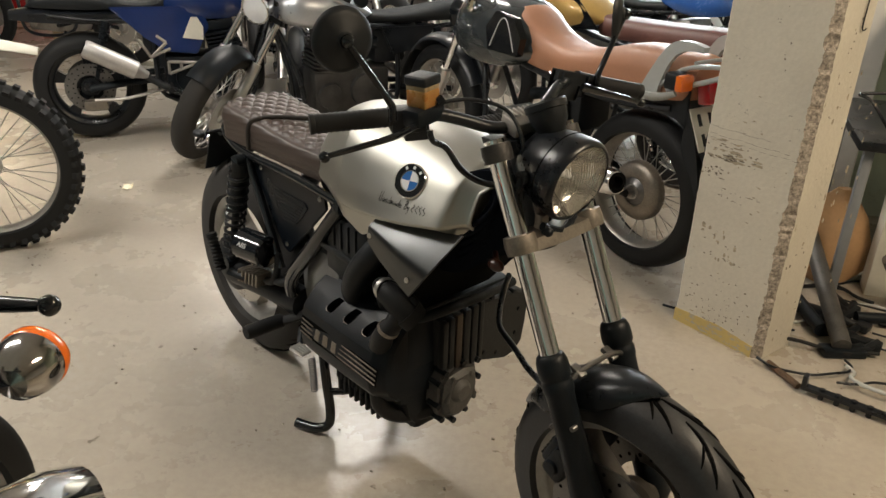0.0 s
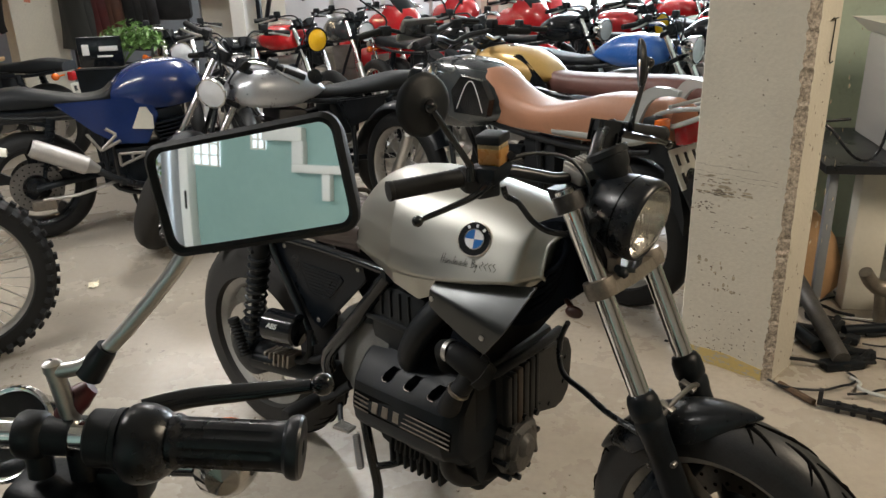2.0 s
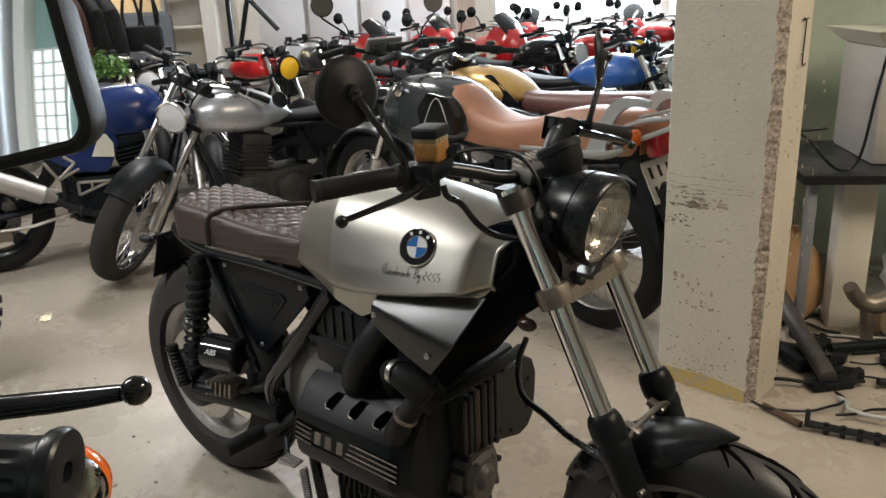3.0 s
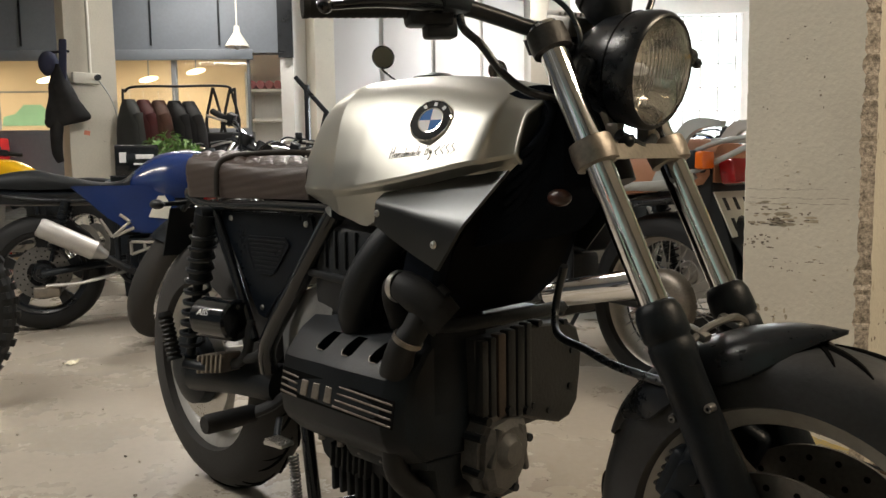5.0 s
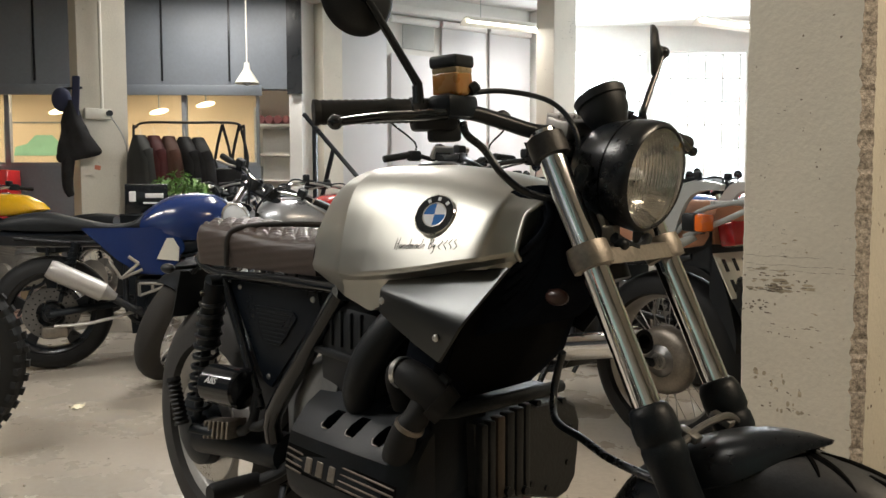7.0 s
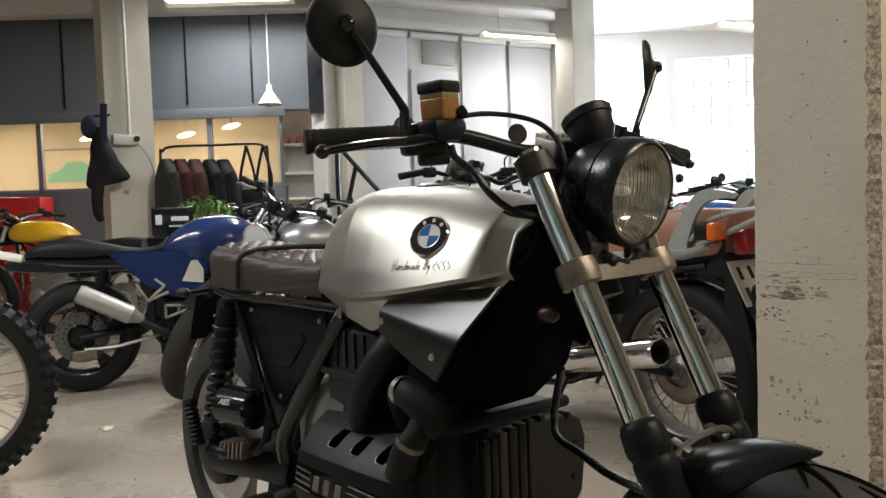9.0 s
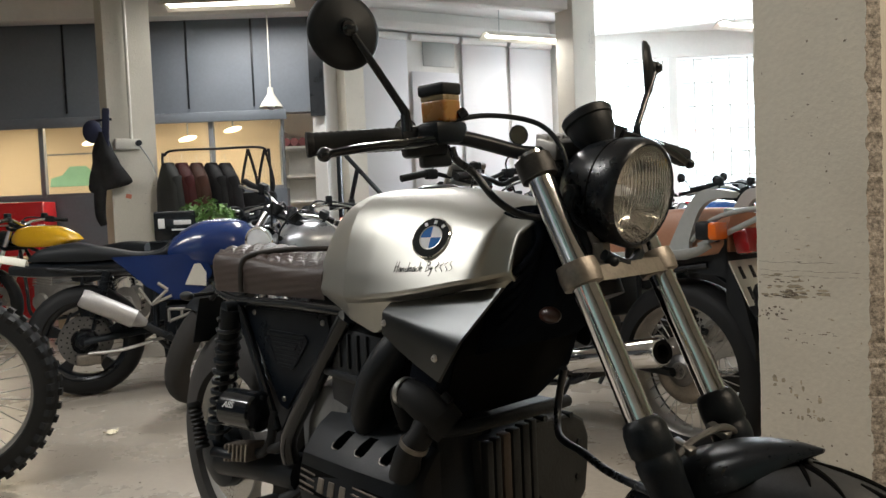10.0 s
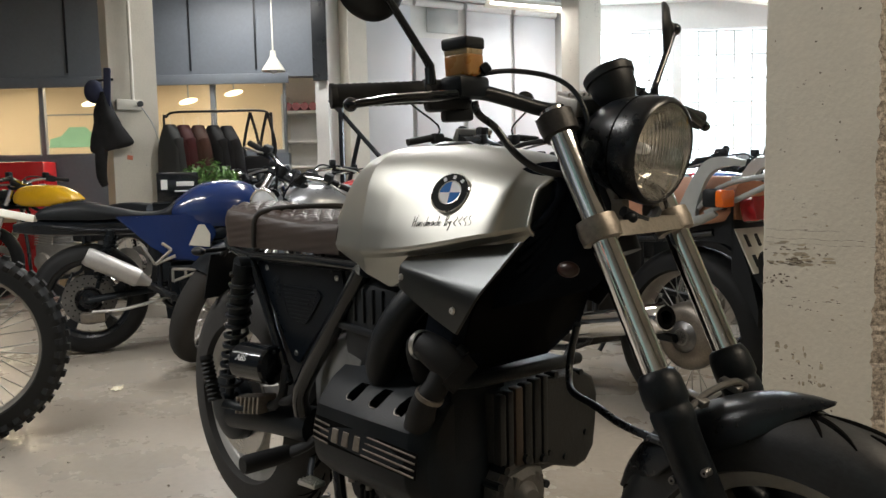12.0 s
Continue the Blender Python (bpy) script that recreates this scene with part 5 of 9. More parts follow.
for n_ in range(4):
    bm = B_()
    tube(bm, [SM @ Vector((pen + 0.008 + 0.011 * n_ + 0.0035 * math.sin(i * 1.4 + n_), 0.010 - 0.0035 * i, 0.0005)) for i in range(6)], 0.0006, 5, 3)
    part("pen_stroke", bm, INK, tank, "black pen scrawl", 0)

PANEL_BLACK = mat("dark_anodised_panel", (0.076, 0.079, 0.079), rough=0.33, metal=1.0, var=0.02, scale=2, fine=30)
PANEL_BLACK.node_tree.links.remove(PANEL_BLACK.node_tree.nodes["Principled BSDF"].inputs["Roughness"].links[0])
PANEL_BLACK.node_tree.nodes["Principled BSDF"].inputs["Roughness"].default_value = 0.33
# folded side panel under the tank
for s in (1, -1):
    top = [P(0.842, 0.160 * s, 0.797), P(0.92, 0.157 * s, 0.806), P(1.00, 0.147 * s, 0.818), P(1.085, 0.132 * s, 0.826)]
    fold = [P(0.838, 0.184 * s, 0.776), P(0.91, 0.196 * s, 0.768), P(0.985, 0.204 * s, 0.756), P(1.056, 0.206 * s, 0.745)]
    low = [P(0.834, 0.183 * s, 0.737), P(0.89, 0.194 * s, 0.716), P(0.945, 0.2 * s, 0.695), P(1.0, 0.203 * s, 0.675)]
    bmx = B_()
    rows_ = []
    for t_, f_, l_ in zip(top, fold, low):
        edge = [t_, t_.lerp(f_, 0.5), t_.lerp(f_, 0.86), f_.lerp(t_, 0.05).lerp(l_, 0.04), f_.lerp(l_, 0.16), f_.lerp(l_, 0.5), l_]
        rows_.append(edge + [p_ + P(0, -0.006 * s, -0.002) for p_ in edge[::-1]])
    loft(bmx, rows_)
    part("side_panel", bmx, PANEL_BLACK, kb, "folded dark satin metal panel under the tank", 50)
    for p in (P(0.845, 0.186 * s, 0.757), P(0.998, 0.206 * s, 0.714)):
        part("screw", made(lathe, [(0.001, 0.004), (0.005, 0.003), (0.0065, 0.0)], axis(p, P(0, s, 0.1)), 12), STEEL, kb, "bright screw head")

SIDE_BLACK = mat("deep_black_cover_paint", (0.0050, 0.0070, 0.0100), rough=0.3, var=0.3, scale=9, fine=120, bump=0.05, spec=0.2)
PUMP_ALU = mat("tarnished_pump_casting", (0.095, 0.092, 0.088), rough=0.5, metal=0.45, var=0.35, scale=16, fine=150, bump=0.4)
MATT_BLACK = mat("matt_black_paint", (0.0085, 0.0100, 0.0130), rough=0.7, var=0.3, scale=9, fine=160, bump=0.1, spec=0.0)
# radiator and black ducting behind the fork
bm = B_()
RO = [(-0.185, 0.845), (-0.20, 0.70), (-0.20, 0.635), (-0.125, 0.565), (0.125, 0.565), (0.165, 0.60), (0.170, 0.70), (0.125, 0.845)]
loft(bm, [[P(x + (z - 0.575) * 0.38, l * g, max(z, 0.578)) for l, z in RO] for x, g in ((0.84, 0.92), (0.925, 1.0), (0.933, 0.97))])
rad = part("radiator_shroud", bm, MATT_BLACK, kb, "dark radiator shroud", 30)
bm = B_()
loft(bm, [[P(x + (z - 0.575) * 0.38, l * 0.86, 0.70 + (z - 0.70) * 0.86) for l, z in RO] for x in (0.92, 0.938)])
part("radiator_core", bm, GROOVE, rad, "nearly black radiator core", 0)
for k in range(5):
    bm = B_()
    tube(bm, [P(1.10, 0.07 - 0.006 * k, 0.945 - 0.012 * k), P(1.128 - 0.006 * k, 0.080, 0.91 - 0.02 * k), P(1.115 - 0.008 * k, 0.098, 0.87 - 0.022 * k), P(1.07 - 0.004 * k, 0.11, 0.835 - 0.02 * k)], 0.0065, 7, 4)
    part("hose", bm, MATT_BLACK, rad, "black hose beside the steering head", 60)
part("frame_tube", made(tube, [P(0.90, 0.165, 0.572), P(0.955, 0.125, 0.572), P(0.962, 0.0, 0.568), P(0.962, -0.10, 0.566), P(0.95, -0.19, 0.56)], 0.0125, 10, 4), BLACK_RIB, kb, "black engine cradle tube", 60)
bm = B_()
smooth_loft(bm, [[P(x, l, z) for l, z in ((-w, z0), (-w * 1.05, (z0 + z1) / 2), (-w * 0.8, z1), (w * 0.8, z1), (w * 1.05, (z0 + z1) / 2), (w, z0))] for x, w, z0, z1 in ((0.98, 0.10, 0.70, 0.90), (1.05, 0.105, 0.72, 0.945), (1.10, 0.085, 0.76, 0.955), (1.135, 0.06, 0.80, 0.945))], 3)
part("head_cowl", bm, MATT_BLACK, kb, "matt black cowl behind the fork", 40)
# small brown side reflector on a short stalk
bm = B_()
tube(bm, [P(1.11, 0.06, 0.785), P(1.16, 0.105, 0.784)], 0.006, 10, 1)
ball(bm, Matrix.Translation(P(1.164, 0.112, 0.785)), 0.02, 0.012, 0.013)
part("side_reflector", bm, mat("dull_amber_reflector", (0.035, 0.012, 0.007), rough=0.3), kb, "small dull brown side reflector")

# engine: crank cover, block, front casting, pump
bm = B_()
CS = [(0.09, .578), (.140, .560), (.182, .534), (.190, .526), (.217, .496), (.223, .488), (.234, .440), (.236, .425), (.231, .385), (.222, .368), (.198, .345), (.190, .338), (.08, .33)]
loft(bm, [[P(x, 0.06 + (l - 0.06) * k_, zc + (z - zc) * kz) for l, z in CS + [(0.0, .33), (0.0, .578)]] for x, k_, kz, zc in
          ((0.580, 0.70, 0.86, 0.43), (0.584, 0.76, 0.89, 0.43), (0.606, 0.955, 0.985, 0.43), (0.612, 0.985, 1.0, 0.43), (0.64, 1.0, 1.0, 0.43), (0.78, 1.01, 1.0, 0.43), (0.895, 1.0, 1.0, 0.43), (0.901, 0.985, 0.995, 0.43), (0.928, 0.84, 0.95, 0.43), (0.932, 0.78, 0.92, 0.43))])
cover = part("crank_cover", bm, BLACK_CAST, kb, "dusty black crank cover with slots and raised stripes", 22)
# three rounded slots cut across the upper edge of the cover
bm = B_()
UP, DOWN = P(0, 0.68, 0.73), P(0, 0.73, -0.68)
for x in (0.706, 0.778, 0.852):
    ring = [(0.026, -0.016), (0.002, -0.016), (-0.013, 0.008), (-0.014, 0.020), (-0.008, 0.027), (0.008, 0.027), (0.014, 0.021), (0.017, 0.012)]
    loft(bm, [[P(x + a, 0.189, 0.527) + DOWN * b + UP * h for a, b in ring] for h in (-0.022, 0.05)])
bmesh.ops.recalc_face_normals(bm, faces=bm.faces[:])
cutter = new("slot_cutter", mesh_of("slot_cutter", bm, GROOVE, 0))
cutter.parent = kb
bpy.context.view_layer.update()
md = cover.modifiers.new("slots", "BOOLEAN")
md.object, md.operation, md.solver = cutter, "DIFFERENCE", "EXACT"
cut_mesh = bpy.data.meshes.new_from_object(cover.evaluated_get(bpy.context.evaluated_depsgraph_get()))
cover.modifiers.clear()
cover.data = cut_mesh
bpy.data.objects.remove(cutter)
for x in (0.706, 0.778, 0.852):
    bm = B_()
    tube(bm, [P(x + a, 0.189, 0.527) + DOWN * b + UP * 0.0008 for a, b in ((-0.0145, 0.016), (-0.0135, 0.0215), (-0.008, 0.0275), (0.007, 0.0275))], 0.0009, 6, 3)
    part("slot_rim", bm, ALU_OLD, cover, "worn bright edge of a slot", 60)
RIB_BROWN = mat("rusty_bare_rib", (0.055, 0.041, 0.031), rough=0.6, metal=0.3, var=0.35, scale=20, fine=160, bump=0.4)
COVER_GREY = mat("greyed_front_casting", (0.0165, 0.0175, 0.0180), rough=0.55, var=0.4, scale=16, fine=160, bump=0.4, spec=0.25)
GEARBOX = mat("dull_grey_casting", (0.16, 0.16, 0.155), rough=0.55, metal=0.5, var=0.25, scale=12, fine=160, bump=0.3)
STRIPE = mat("worn_stripe_metal", (0.15, 0.125, 0.105), rough=0.5, metal=0.6, var=0.5, scale=30, fine=200, bump=0.3)
# raised stripes and plain bars in place of the maker's letters
SV = P(0, 1, 0.33).normalized()


def on_cover(x, z):
    return P(x, 0.2365 - max(0, z - 0.425) * 0.22, z)


for k in range(4):
    z = 0.458 - 0.0115 * k
    for xa, xb in ((0.618, 0.668), (0.788 - 0.004 * k, 0.925)):
        bm = B_()
        tube(bm, [on_cover(xa, z) + SV * 0.001, on_cover((xa + xb) / 2, z - 0.002) + SV * 0.002, on_cover(xb, z - 0.004) + SV * 0.001], 0.0019, 6, 2)
        part("stripe", bm, STRIPE, cover, "worn bare metal stripe", 60)
for x in (0.69, 0.724, 0.760):
    bm = B_()
    box(bm, Matrix.Translation(on_cover(x, 0.440) + SV * 0.001) @ pose(0, 0, 0, -14, 0, 0), 0.019, 0.005, 0.028, 0.002)
    part("bar", bm, ALU_OLD, cover, "plain raised metal bar", 0)
# block behind and bell housing
bm = B_()
prism(bm, [on_cover(0.616, 0.4665) + SV * 0.0012, on_cover(0.93, 0.4605) + SV * 0.0012, on_cover(0.93, 0.416) + SV * 0.0006, on_cover(0.616, 0.4185) + SV * 0.0006], SV * 0.0006)
part("stripe_field", bm, GROOVE, cover, "dark field behind the stripes", 0)
bm = B_()
box(bm, pose(0.745, 0.06, 0.44), 0.34, 0.33, 0.23, 0.02)
box(bm, pose(0.87, -0.09, 0.485), 0.125, 0.12, 0.15, 0.008)
box(bm, pose(0.80, -0.10, 0.36), 0.20, 0.14, 0.13, 0.03)
block = part("engine_block", bm, BLACK_CAST, kb, "black engine block")
bm = B_()
smooth_loft(bm, [[P(x, l * k, 0.47 + (z - 0.47) * k) for l, z in ((-.14, .33), (-.14, .58), (-.06, .63), (.06, .63), (.135, .60), (.155, .52), (.15, .33))] for x, k in ((0.40, 0.55), (0.50, 0.8), (0.585, 1.0), (0.66, 1.0))], 3)
part("gearbox", bm, GEARBOX, kb, "grey cast gearbox and clutch housing", 30)
# front casting: ribbed cover across the front, smooth cover beside it, pump below
bm = B_()
FO = [(.066, .537), (.060, .402), (-.05, .376), (-.105, .354), (-.185, .328), (-.222, .334), (-.248, .36), (-.258, .42), (-.262, .475), (-.246, .513), (-.215, .530), (-.09, .540)]
loft(bm, [[P(x, -.09 + (l + .09) * g, .45 + (z - .45) * g) for l, z in FO] for x, g in ((0.80, 1.0), (0.935, 1.0), (0.948, 0.975), (0.953, 0.93))])
fc = part("timing_cover", bm, COVER_GREY, kb, "dusty black front engine cover with upright ribs", 28)
RE = (0.062, 0.040, 0.019, -0.007, -0.034, -0.060, -0.080)
for n_ in range(6):
    w_ = RE[n_] - RE[n_ + 1]
    z1, z0 = 0.534 + 0.003 * n_, 0.400 - 0.005 * n_
    bm = B_()
    box(bm, pose(0.955, -(RE[n_] + RE[n_ + 1]) / 2, (z0 + z1) / 2), 0.022, w_ - 0.005, z1 - z0, 0.004)
    part("rib", bm, RIB_BROWN if n_ == 2 else COVER_GREY, fc, "brownish bare rib" if n_ == 2 else "")
    part("joint", made(box, pose(0.9545, -RE[n_ + 1], (z0 + z1) / 2), 0.006, 0.004, z1 - z0 - 0.004), GROOVE, fc, "dark gap", 0)
for l, z in ((-.222, .40), (-.230, .47), (-.205, .53), (-.15, .365), (-.10, .385), (-.12, .54)):
    part("bolt", made(cyl, P(0.93, l * 0.95, z), P(0.957, l * 0.95, z), 0.0065, n=10), BLACK_CAST, fc)
bm = B_()
PO = [(.045, .44), (.10, .452), (.165, .445), (.185, .42), (.19, .36), (.175, .315), (.13, .295), (.085, .31), (.055, .345), (.04, .39)]
PO = [(.0075 + (l - .1155) * .913, .318 + (z - .372) * 1.03) for l, z in PO]
loft(bm, [[P(x, .0075 + (l - .0075) * g, .318 + (z - .318) * g) for l, z in PO] for x, g in ((0.86, 1.0), (0.955, 1.0), (0.961, 0.97))])
loft(bm, [[P(x, .0075 + (l - .0075) * g, .318 + (z - .318) * g) for l, z in PO] for x, g in ((0.958, 0.84), (0.972, 0.82), (0.984, 0.68), (0.988, 0.42), (0.986, 0.2))])
pump = part("water_pump", bm, PUMP_ALU, kb, "tarnished cast pump housing with bolts", 30)
for l, z in PO:
    part("bolt", made(cyl, P(0.935, l, z), P(0.974, l, z), 0.008, n=8), BLACK_CAST, pump)
part("pump_boss", made(lathe, [(0.001, 0.02), (0.02, 0.018), (0.03, 0.008), (0.034, 0.0)], axis(P(0.982, 0.015, 0.335), P(1, 0, 0)), 20), PUMP_ALU, pump)
for l, z, h in ((-.03, .33, .09), (.045, .345, .07)):
    part("pump_web", made(box, pose(0.978, -l, z, 12 if l < 0 else -20, 0, 0), 0.016, 0.012, h, 0.004), PUMP_ALU, pump)
# lower crankcase with its flange bolts and inclined fins, sump with ribs, lower pipe
bm = B_()
loft(bm, [[P(x, l * k, z) for l, z in ((0, .345), (.165, .345), (.172, .338), (.170, .325), (.150, .318), (.140, .275), (.118, .245), (0, .235))] for x, k in ((0.60, 0.9), (0.615, 1.0), (0.90, 1.0), (0.925, 0.92))])
lc = part("lower_crankcase", bm, BLACK_RIB, kb, "dusty black lower crankcase with bolted flange", 28)
for k in range(5):
    part("bolt", made(cyl, P(0.635 + 0.06 * k, 0.160, 0.312), P(0.635 + 0.06 * k, 0.160, 0.326), 0.007, n=8), DISC_DARK, lc)
for k in range(7):
    part("fin", made(box, pose(0.66 + 0.017 * k, -0.143, 0.288, 10, 18, 0), 0.006, 0.03, 0.055, 0.002), BLACK_RIB, lc, "", 0)
bm = B_()
box(bm, pose(0.74, 0.02, 0.24), 0.32, 0.22, 0.1, 0.02)
sump = part("sump", bm, BLACK_RIB, kb, "ribbed black oil sump")
for k in range(8):
    part("sump_rib", made(box, pose(0.64 + 0.024 * k, -0.055, 0.25), 0.010, 0.17, 0.09, 0.003), BLACK_RIB, sump, "", 0)
bm = B_()
tube(bm, [P(0.885, 0.20, 0.40), P(0.89, 0.20, 0.375), P(0.887, 0.19, 0.321), P(0.893, 0.15, 0.277), P(0.905, 0.10, 0.261), P(0.93, 0.05, 0.27)], [0.020, 0.020, 0.021, 0.021, 0.021, 0.020], 14, 5)
part("lower_hose", bm, RUBBER, kb, "thick black lower water hose", 60)
# air box, intake tube, elbow hose
bm = B_()
box(bm, pose(0.690, 0, 0.635, 0, 4, 0), 0.18, 0.286, 0.185, 0.018)
box(bm, pose(0.688, 0, 0.628, 0, 4, 0), 0.196, 0.302, 0.016, 0.005)
for k in range(4):
    box(bm, pose(0.645 + 0.03 * k, -0.1435, 0.682), 0.006, 0.008, 0.07, 0.002)
part("air_box", bm, PLASTIC, kb, "black plastic air box with ribs")
bm = B_()
tube(bm, [P(0.85, 0.125, 0.735), P(0.815, 0.152, 0.69), P(0.78, 0.168, 0.635), P(0.752, 0.165, 0.58), P(0.742, 0.15, 0.545)], [0.031, 0.032, 0.031, 0.030, 0.029], 16, 4)
part("intake_tube", bm, PLASTIC, kb, "thick black intake tube", 60)
bm = B_()
tube(bm, [P(0.84, 0.13, 0.56), P(0.845, 0.15, 0.61), P(0.875, 0.172, 0.636), P(0.92, 0.182, 0.638)], 0.022, 14, 5)
tube(bm, [P(0.90, 0.186, 0.642), P(0.935, 0.178, 0.625), P(0.968, 0.160, 0.592)], [0.026, 0.031, 0.032], 16, 3)
tube(bm, [P(0.945, 0.175, 0.605), P(0.935, 0.190, 0.57), P(0.915, 0.2, 0.54), P(0.885, 0.19, 0.48)], [0.022, 0.022, 0.024, 0.03], 16, 4)
cyl(bm, P(0.958, 0.166, 0.602), P(0.974, 0.155, 0.584), 0.036, 0.032, n=18)
cyl(bm, P(0.962, 0.160, 0.640), P(0.975, 0.155, 0.628), 0.009, n=10)
el = part("elbow_hose", bm, RUBBER, kb, "black rubber elbow hose", 50)
bm = B_()
lathe(bm, [(0.026, -0.007), (0.0275, -0.006), (0.0275, 0.006), (0.026, 0.007)], axis(P(0.890, 0.177, 0.637), P(1, 0.15, 0.05)), 24)
part("hose_clamp", bm, STEEL, el, "bright hose clamp")
bm = B_()
lathe(bm, [(0.024, -0.005), (0.0262, -0.004), (0.0262, 0.004), (0.024, 0.005)], axis(P(0.925, 0.196, 0.555), P(0.45, -0.15, 0.9)), 24)
part("hose_clamp", bm, ALU_OLD, el, "dull hose clamp")

# frame
for s in (1, -1):
    part("frame_tube", made(tube, [P(0.665, 0.135 * s, 0.750), P(0.56, 0.142 * s, 0.62), P(0.425, 0.137 * s, 0.47), P(0.40, 0.122 * s, 0.40)], 0.0205, 14, 3), BLACK_GLOSS, kb, "chipped gloss black frame tube", 60)
    part("frame_tube", made(tube, [P(0.165, 0.11 * s, 0.752), P(0.25, 0.112 * s, 0.61), P(0.35, 0.125 * s, 0.46)], 0.0125, 10, 3), BLACK_GLOSS, kb, "", 60)
bm = B_()
tube(bm, [P(0.66, 0.125, 0.755), P(0.40, 0.112, 0.757), P(0.16, 0.108, 0.752), P(0.05, 0.098, 0.768), P(-0.02, 0.07, 0.785), P(-0.045, 0, 0.79), P(-0.02, -0.07, 0.785), P(0.05, -0.098, 0.768), P(0.16, -0.108, 0.752), P(0.66, -0.125, 0.755)], 0.0115, 10, 5)
part("seat_loop", bm, BLACK_GLOSS, kb, "black tubular seat loop", 60)
for s in (1, -1):
    bm = B_()
    prism(bm, [P(x, 0.094 * s, z) for x, z in ((0.188, 0.742), (0.545, 0.742), (0.555, 0.70), (0.36, 0.505), (0.33, 0.512), (0.185, 0.72))], P(0, 0.008 * s, 0))
    bmesh.ops.bevel(bm, geom=bm.edges[:], offset=0.003, segments=2, affect="EDGES")
    sc = part("side_cover", bm, SIDE_BLACK, kb, "triangular satin black side cover", 30)
    bm = B_()
    prism(bm, [P(x, 0.103 * s, z) for x, z in ((0.305, 0.69), (0.455, 0.69), (0.468, 0.676), (0.41, 0.615), (0.392, 0.605), (0.345, 0.605), (0.325, 0.615), (0.296, 0.676))], P(0, 0.002 * s, 0))
    bmesh.ops.bevel(bm, geom=bm.edges[:], offset=0.003, segments=2, affect="EDGES")
    part("grille", bm, SIDE_BLACK, sc, "raised grille field", 30)
    for k in range(8):
        z = 0.681 - 0.0095 * k
        w_ = 0.073 - 0.0052 * k
        part("louvre", made(box, pose(0.381 - 0.001 * k, -0.1055 * s, z), 2 * w_, 0.003, 0.0035, 0.001), SIDE_BLACK, sc, "", 0)
    for x, z in ((0.232, 0.726), (0.525, 0.722), (0.35, 0.53)):
        part("screw", made(lathe, [(0.001, 0.004), (0.0055, 0.003), (0.007, 0.0)], axis(P(x, 0.102 * s, z), P(0, s, 0)), 12), STEEL, sc, "")

# seat: quilted saddle
bm = B_()
NX, NY = 150, 130
grid = []
for i in range(NX + 1):
    u = i / NX
    x = 0.0 + 0.535 * u
    tail = min(1.0, (u / 0.12)) if u < 0.12 else 1.0
    hw = (0.118 - 0.012 * u) * (0.62 + 0.38 * math.sin(tail * math.pi / 2))
    zt = 0.868 + 0.012 * math.cos(u * 4.2) - 0.035 * max(0, 0.10 - u) / 0.10 - 0.018 * max(0, u - 0.5)
    zb = 0.772
    row = []
    for j in range(NY + 1):
        v = -1 + 2 * j / NY
        a = abs(v)
        if a < 0.62:
            f = a / 0.62
            lat, z, top = hw * 0.86 * f, zt - 0.010 * f ** 3, True
        elif a < 0.76:
            f = (a - 0.62) / 0.14
            lat, z, top = hw * (0.86 + 0.14 * math.sin(f * math.pi / 2)), zt - 0.010 - 0.030 * (1 - math.cos(f * math.pi / 2)), False
        else:
            f = (a - 0.76) / 0.24
            lat, z, top = hw * (1.0 - 0.05 * f), (zt - 0.040) * (1 - f) + zb * f, False
        if not top:
            lat += 0.0006 * math.sin(2 * math.pi * (z - 0.10 * (x - 0.2)) / 0.0165) * min(1, (a - 0.62) / 0.05) * (1 if u < 0.97 else 0)
        lat = lat if v > 0 else -lat
        if top:
            p_, q_ = x / 0.054 + lat / 0.040, x / 0.054 - lat / 0.040
            edge = min(1, (0.62 - a) / 0.05)
            z += 0.0085 * edge * (abs(math.sin(math.pi * p_)) * abs(math.sin(math.pi * q_))) ** 0.36
        row.append(bm.verts.new(P(x, lat, z)))
    grid.append(row)
for i in range(NX):
    for j in range(NY):
        bm.faces.new((grid[i][j], grid[i + 1][j], grid[i + 1][j + 1], grid[i][j + 1]))
bm.faces.new(grid[0])
bm.faces.new(grid[-1][::-1])
bm.faces.new([r[0] for r in grid[::-1]] + [r[-1] for r in grid])
seat = part("seat", bm, LEATHER, kb, "brown quilted leather seat", 50)
bm = B_()
xs = 0.20
tube(bm, [P(xs + 0.0, 0.118, 0.775), P(xs, 0.1175, 0.81), P(xs + 0.004, 0.114, 0.845), P(xs + 0.02, 0.098, 0.864), P(xs + 0.07, 0.05, 0.873), P(xs + 0.13, 0.0, 0.874), P(xs + 0.16, -0.05, 0.871), P(xs + 0.17, -0.098, 0.86), P(xs + 0.17, -0.116, 0.83), P(xs + 0.17, -0.118, 0.775)], 0.0065, 8, 5, 0.45)
part("strap", bm, STRAP, seat, "dark seat strap", 60)

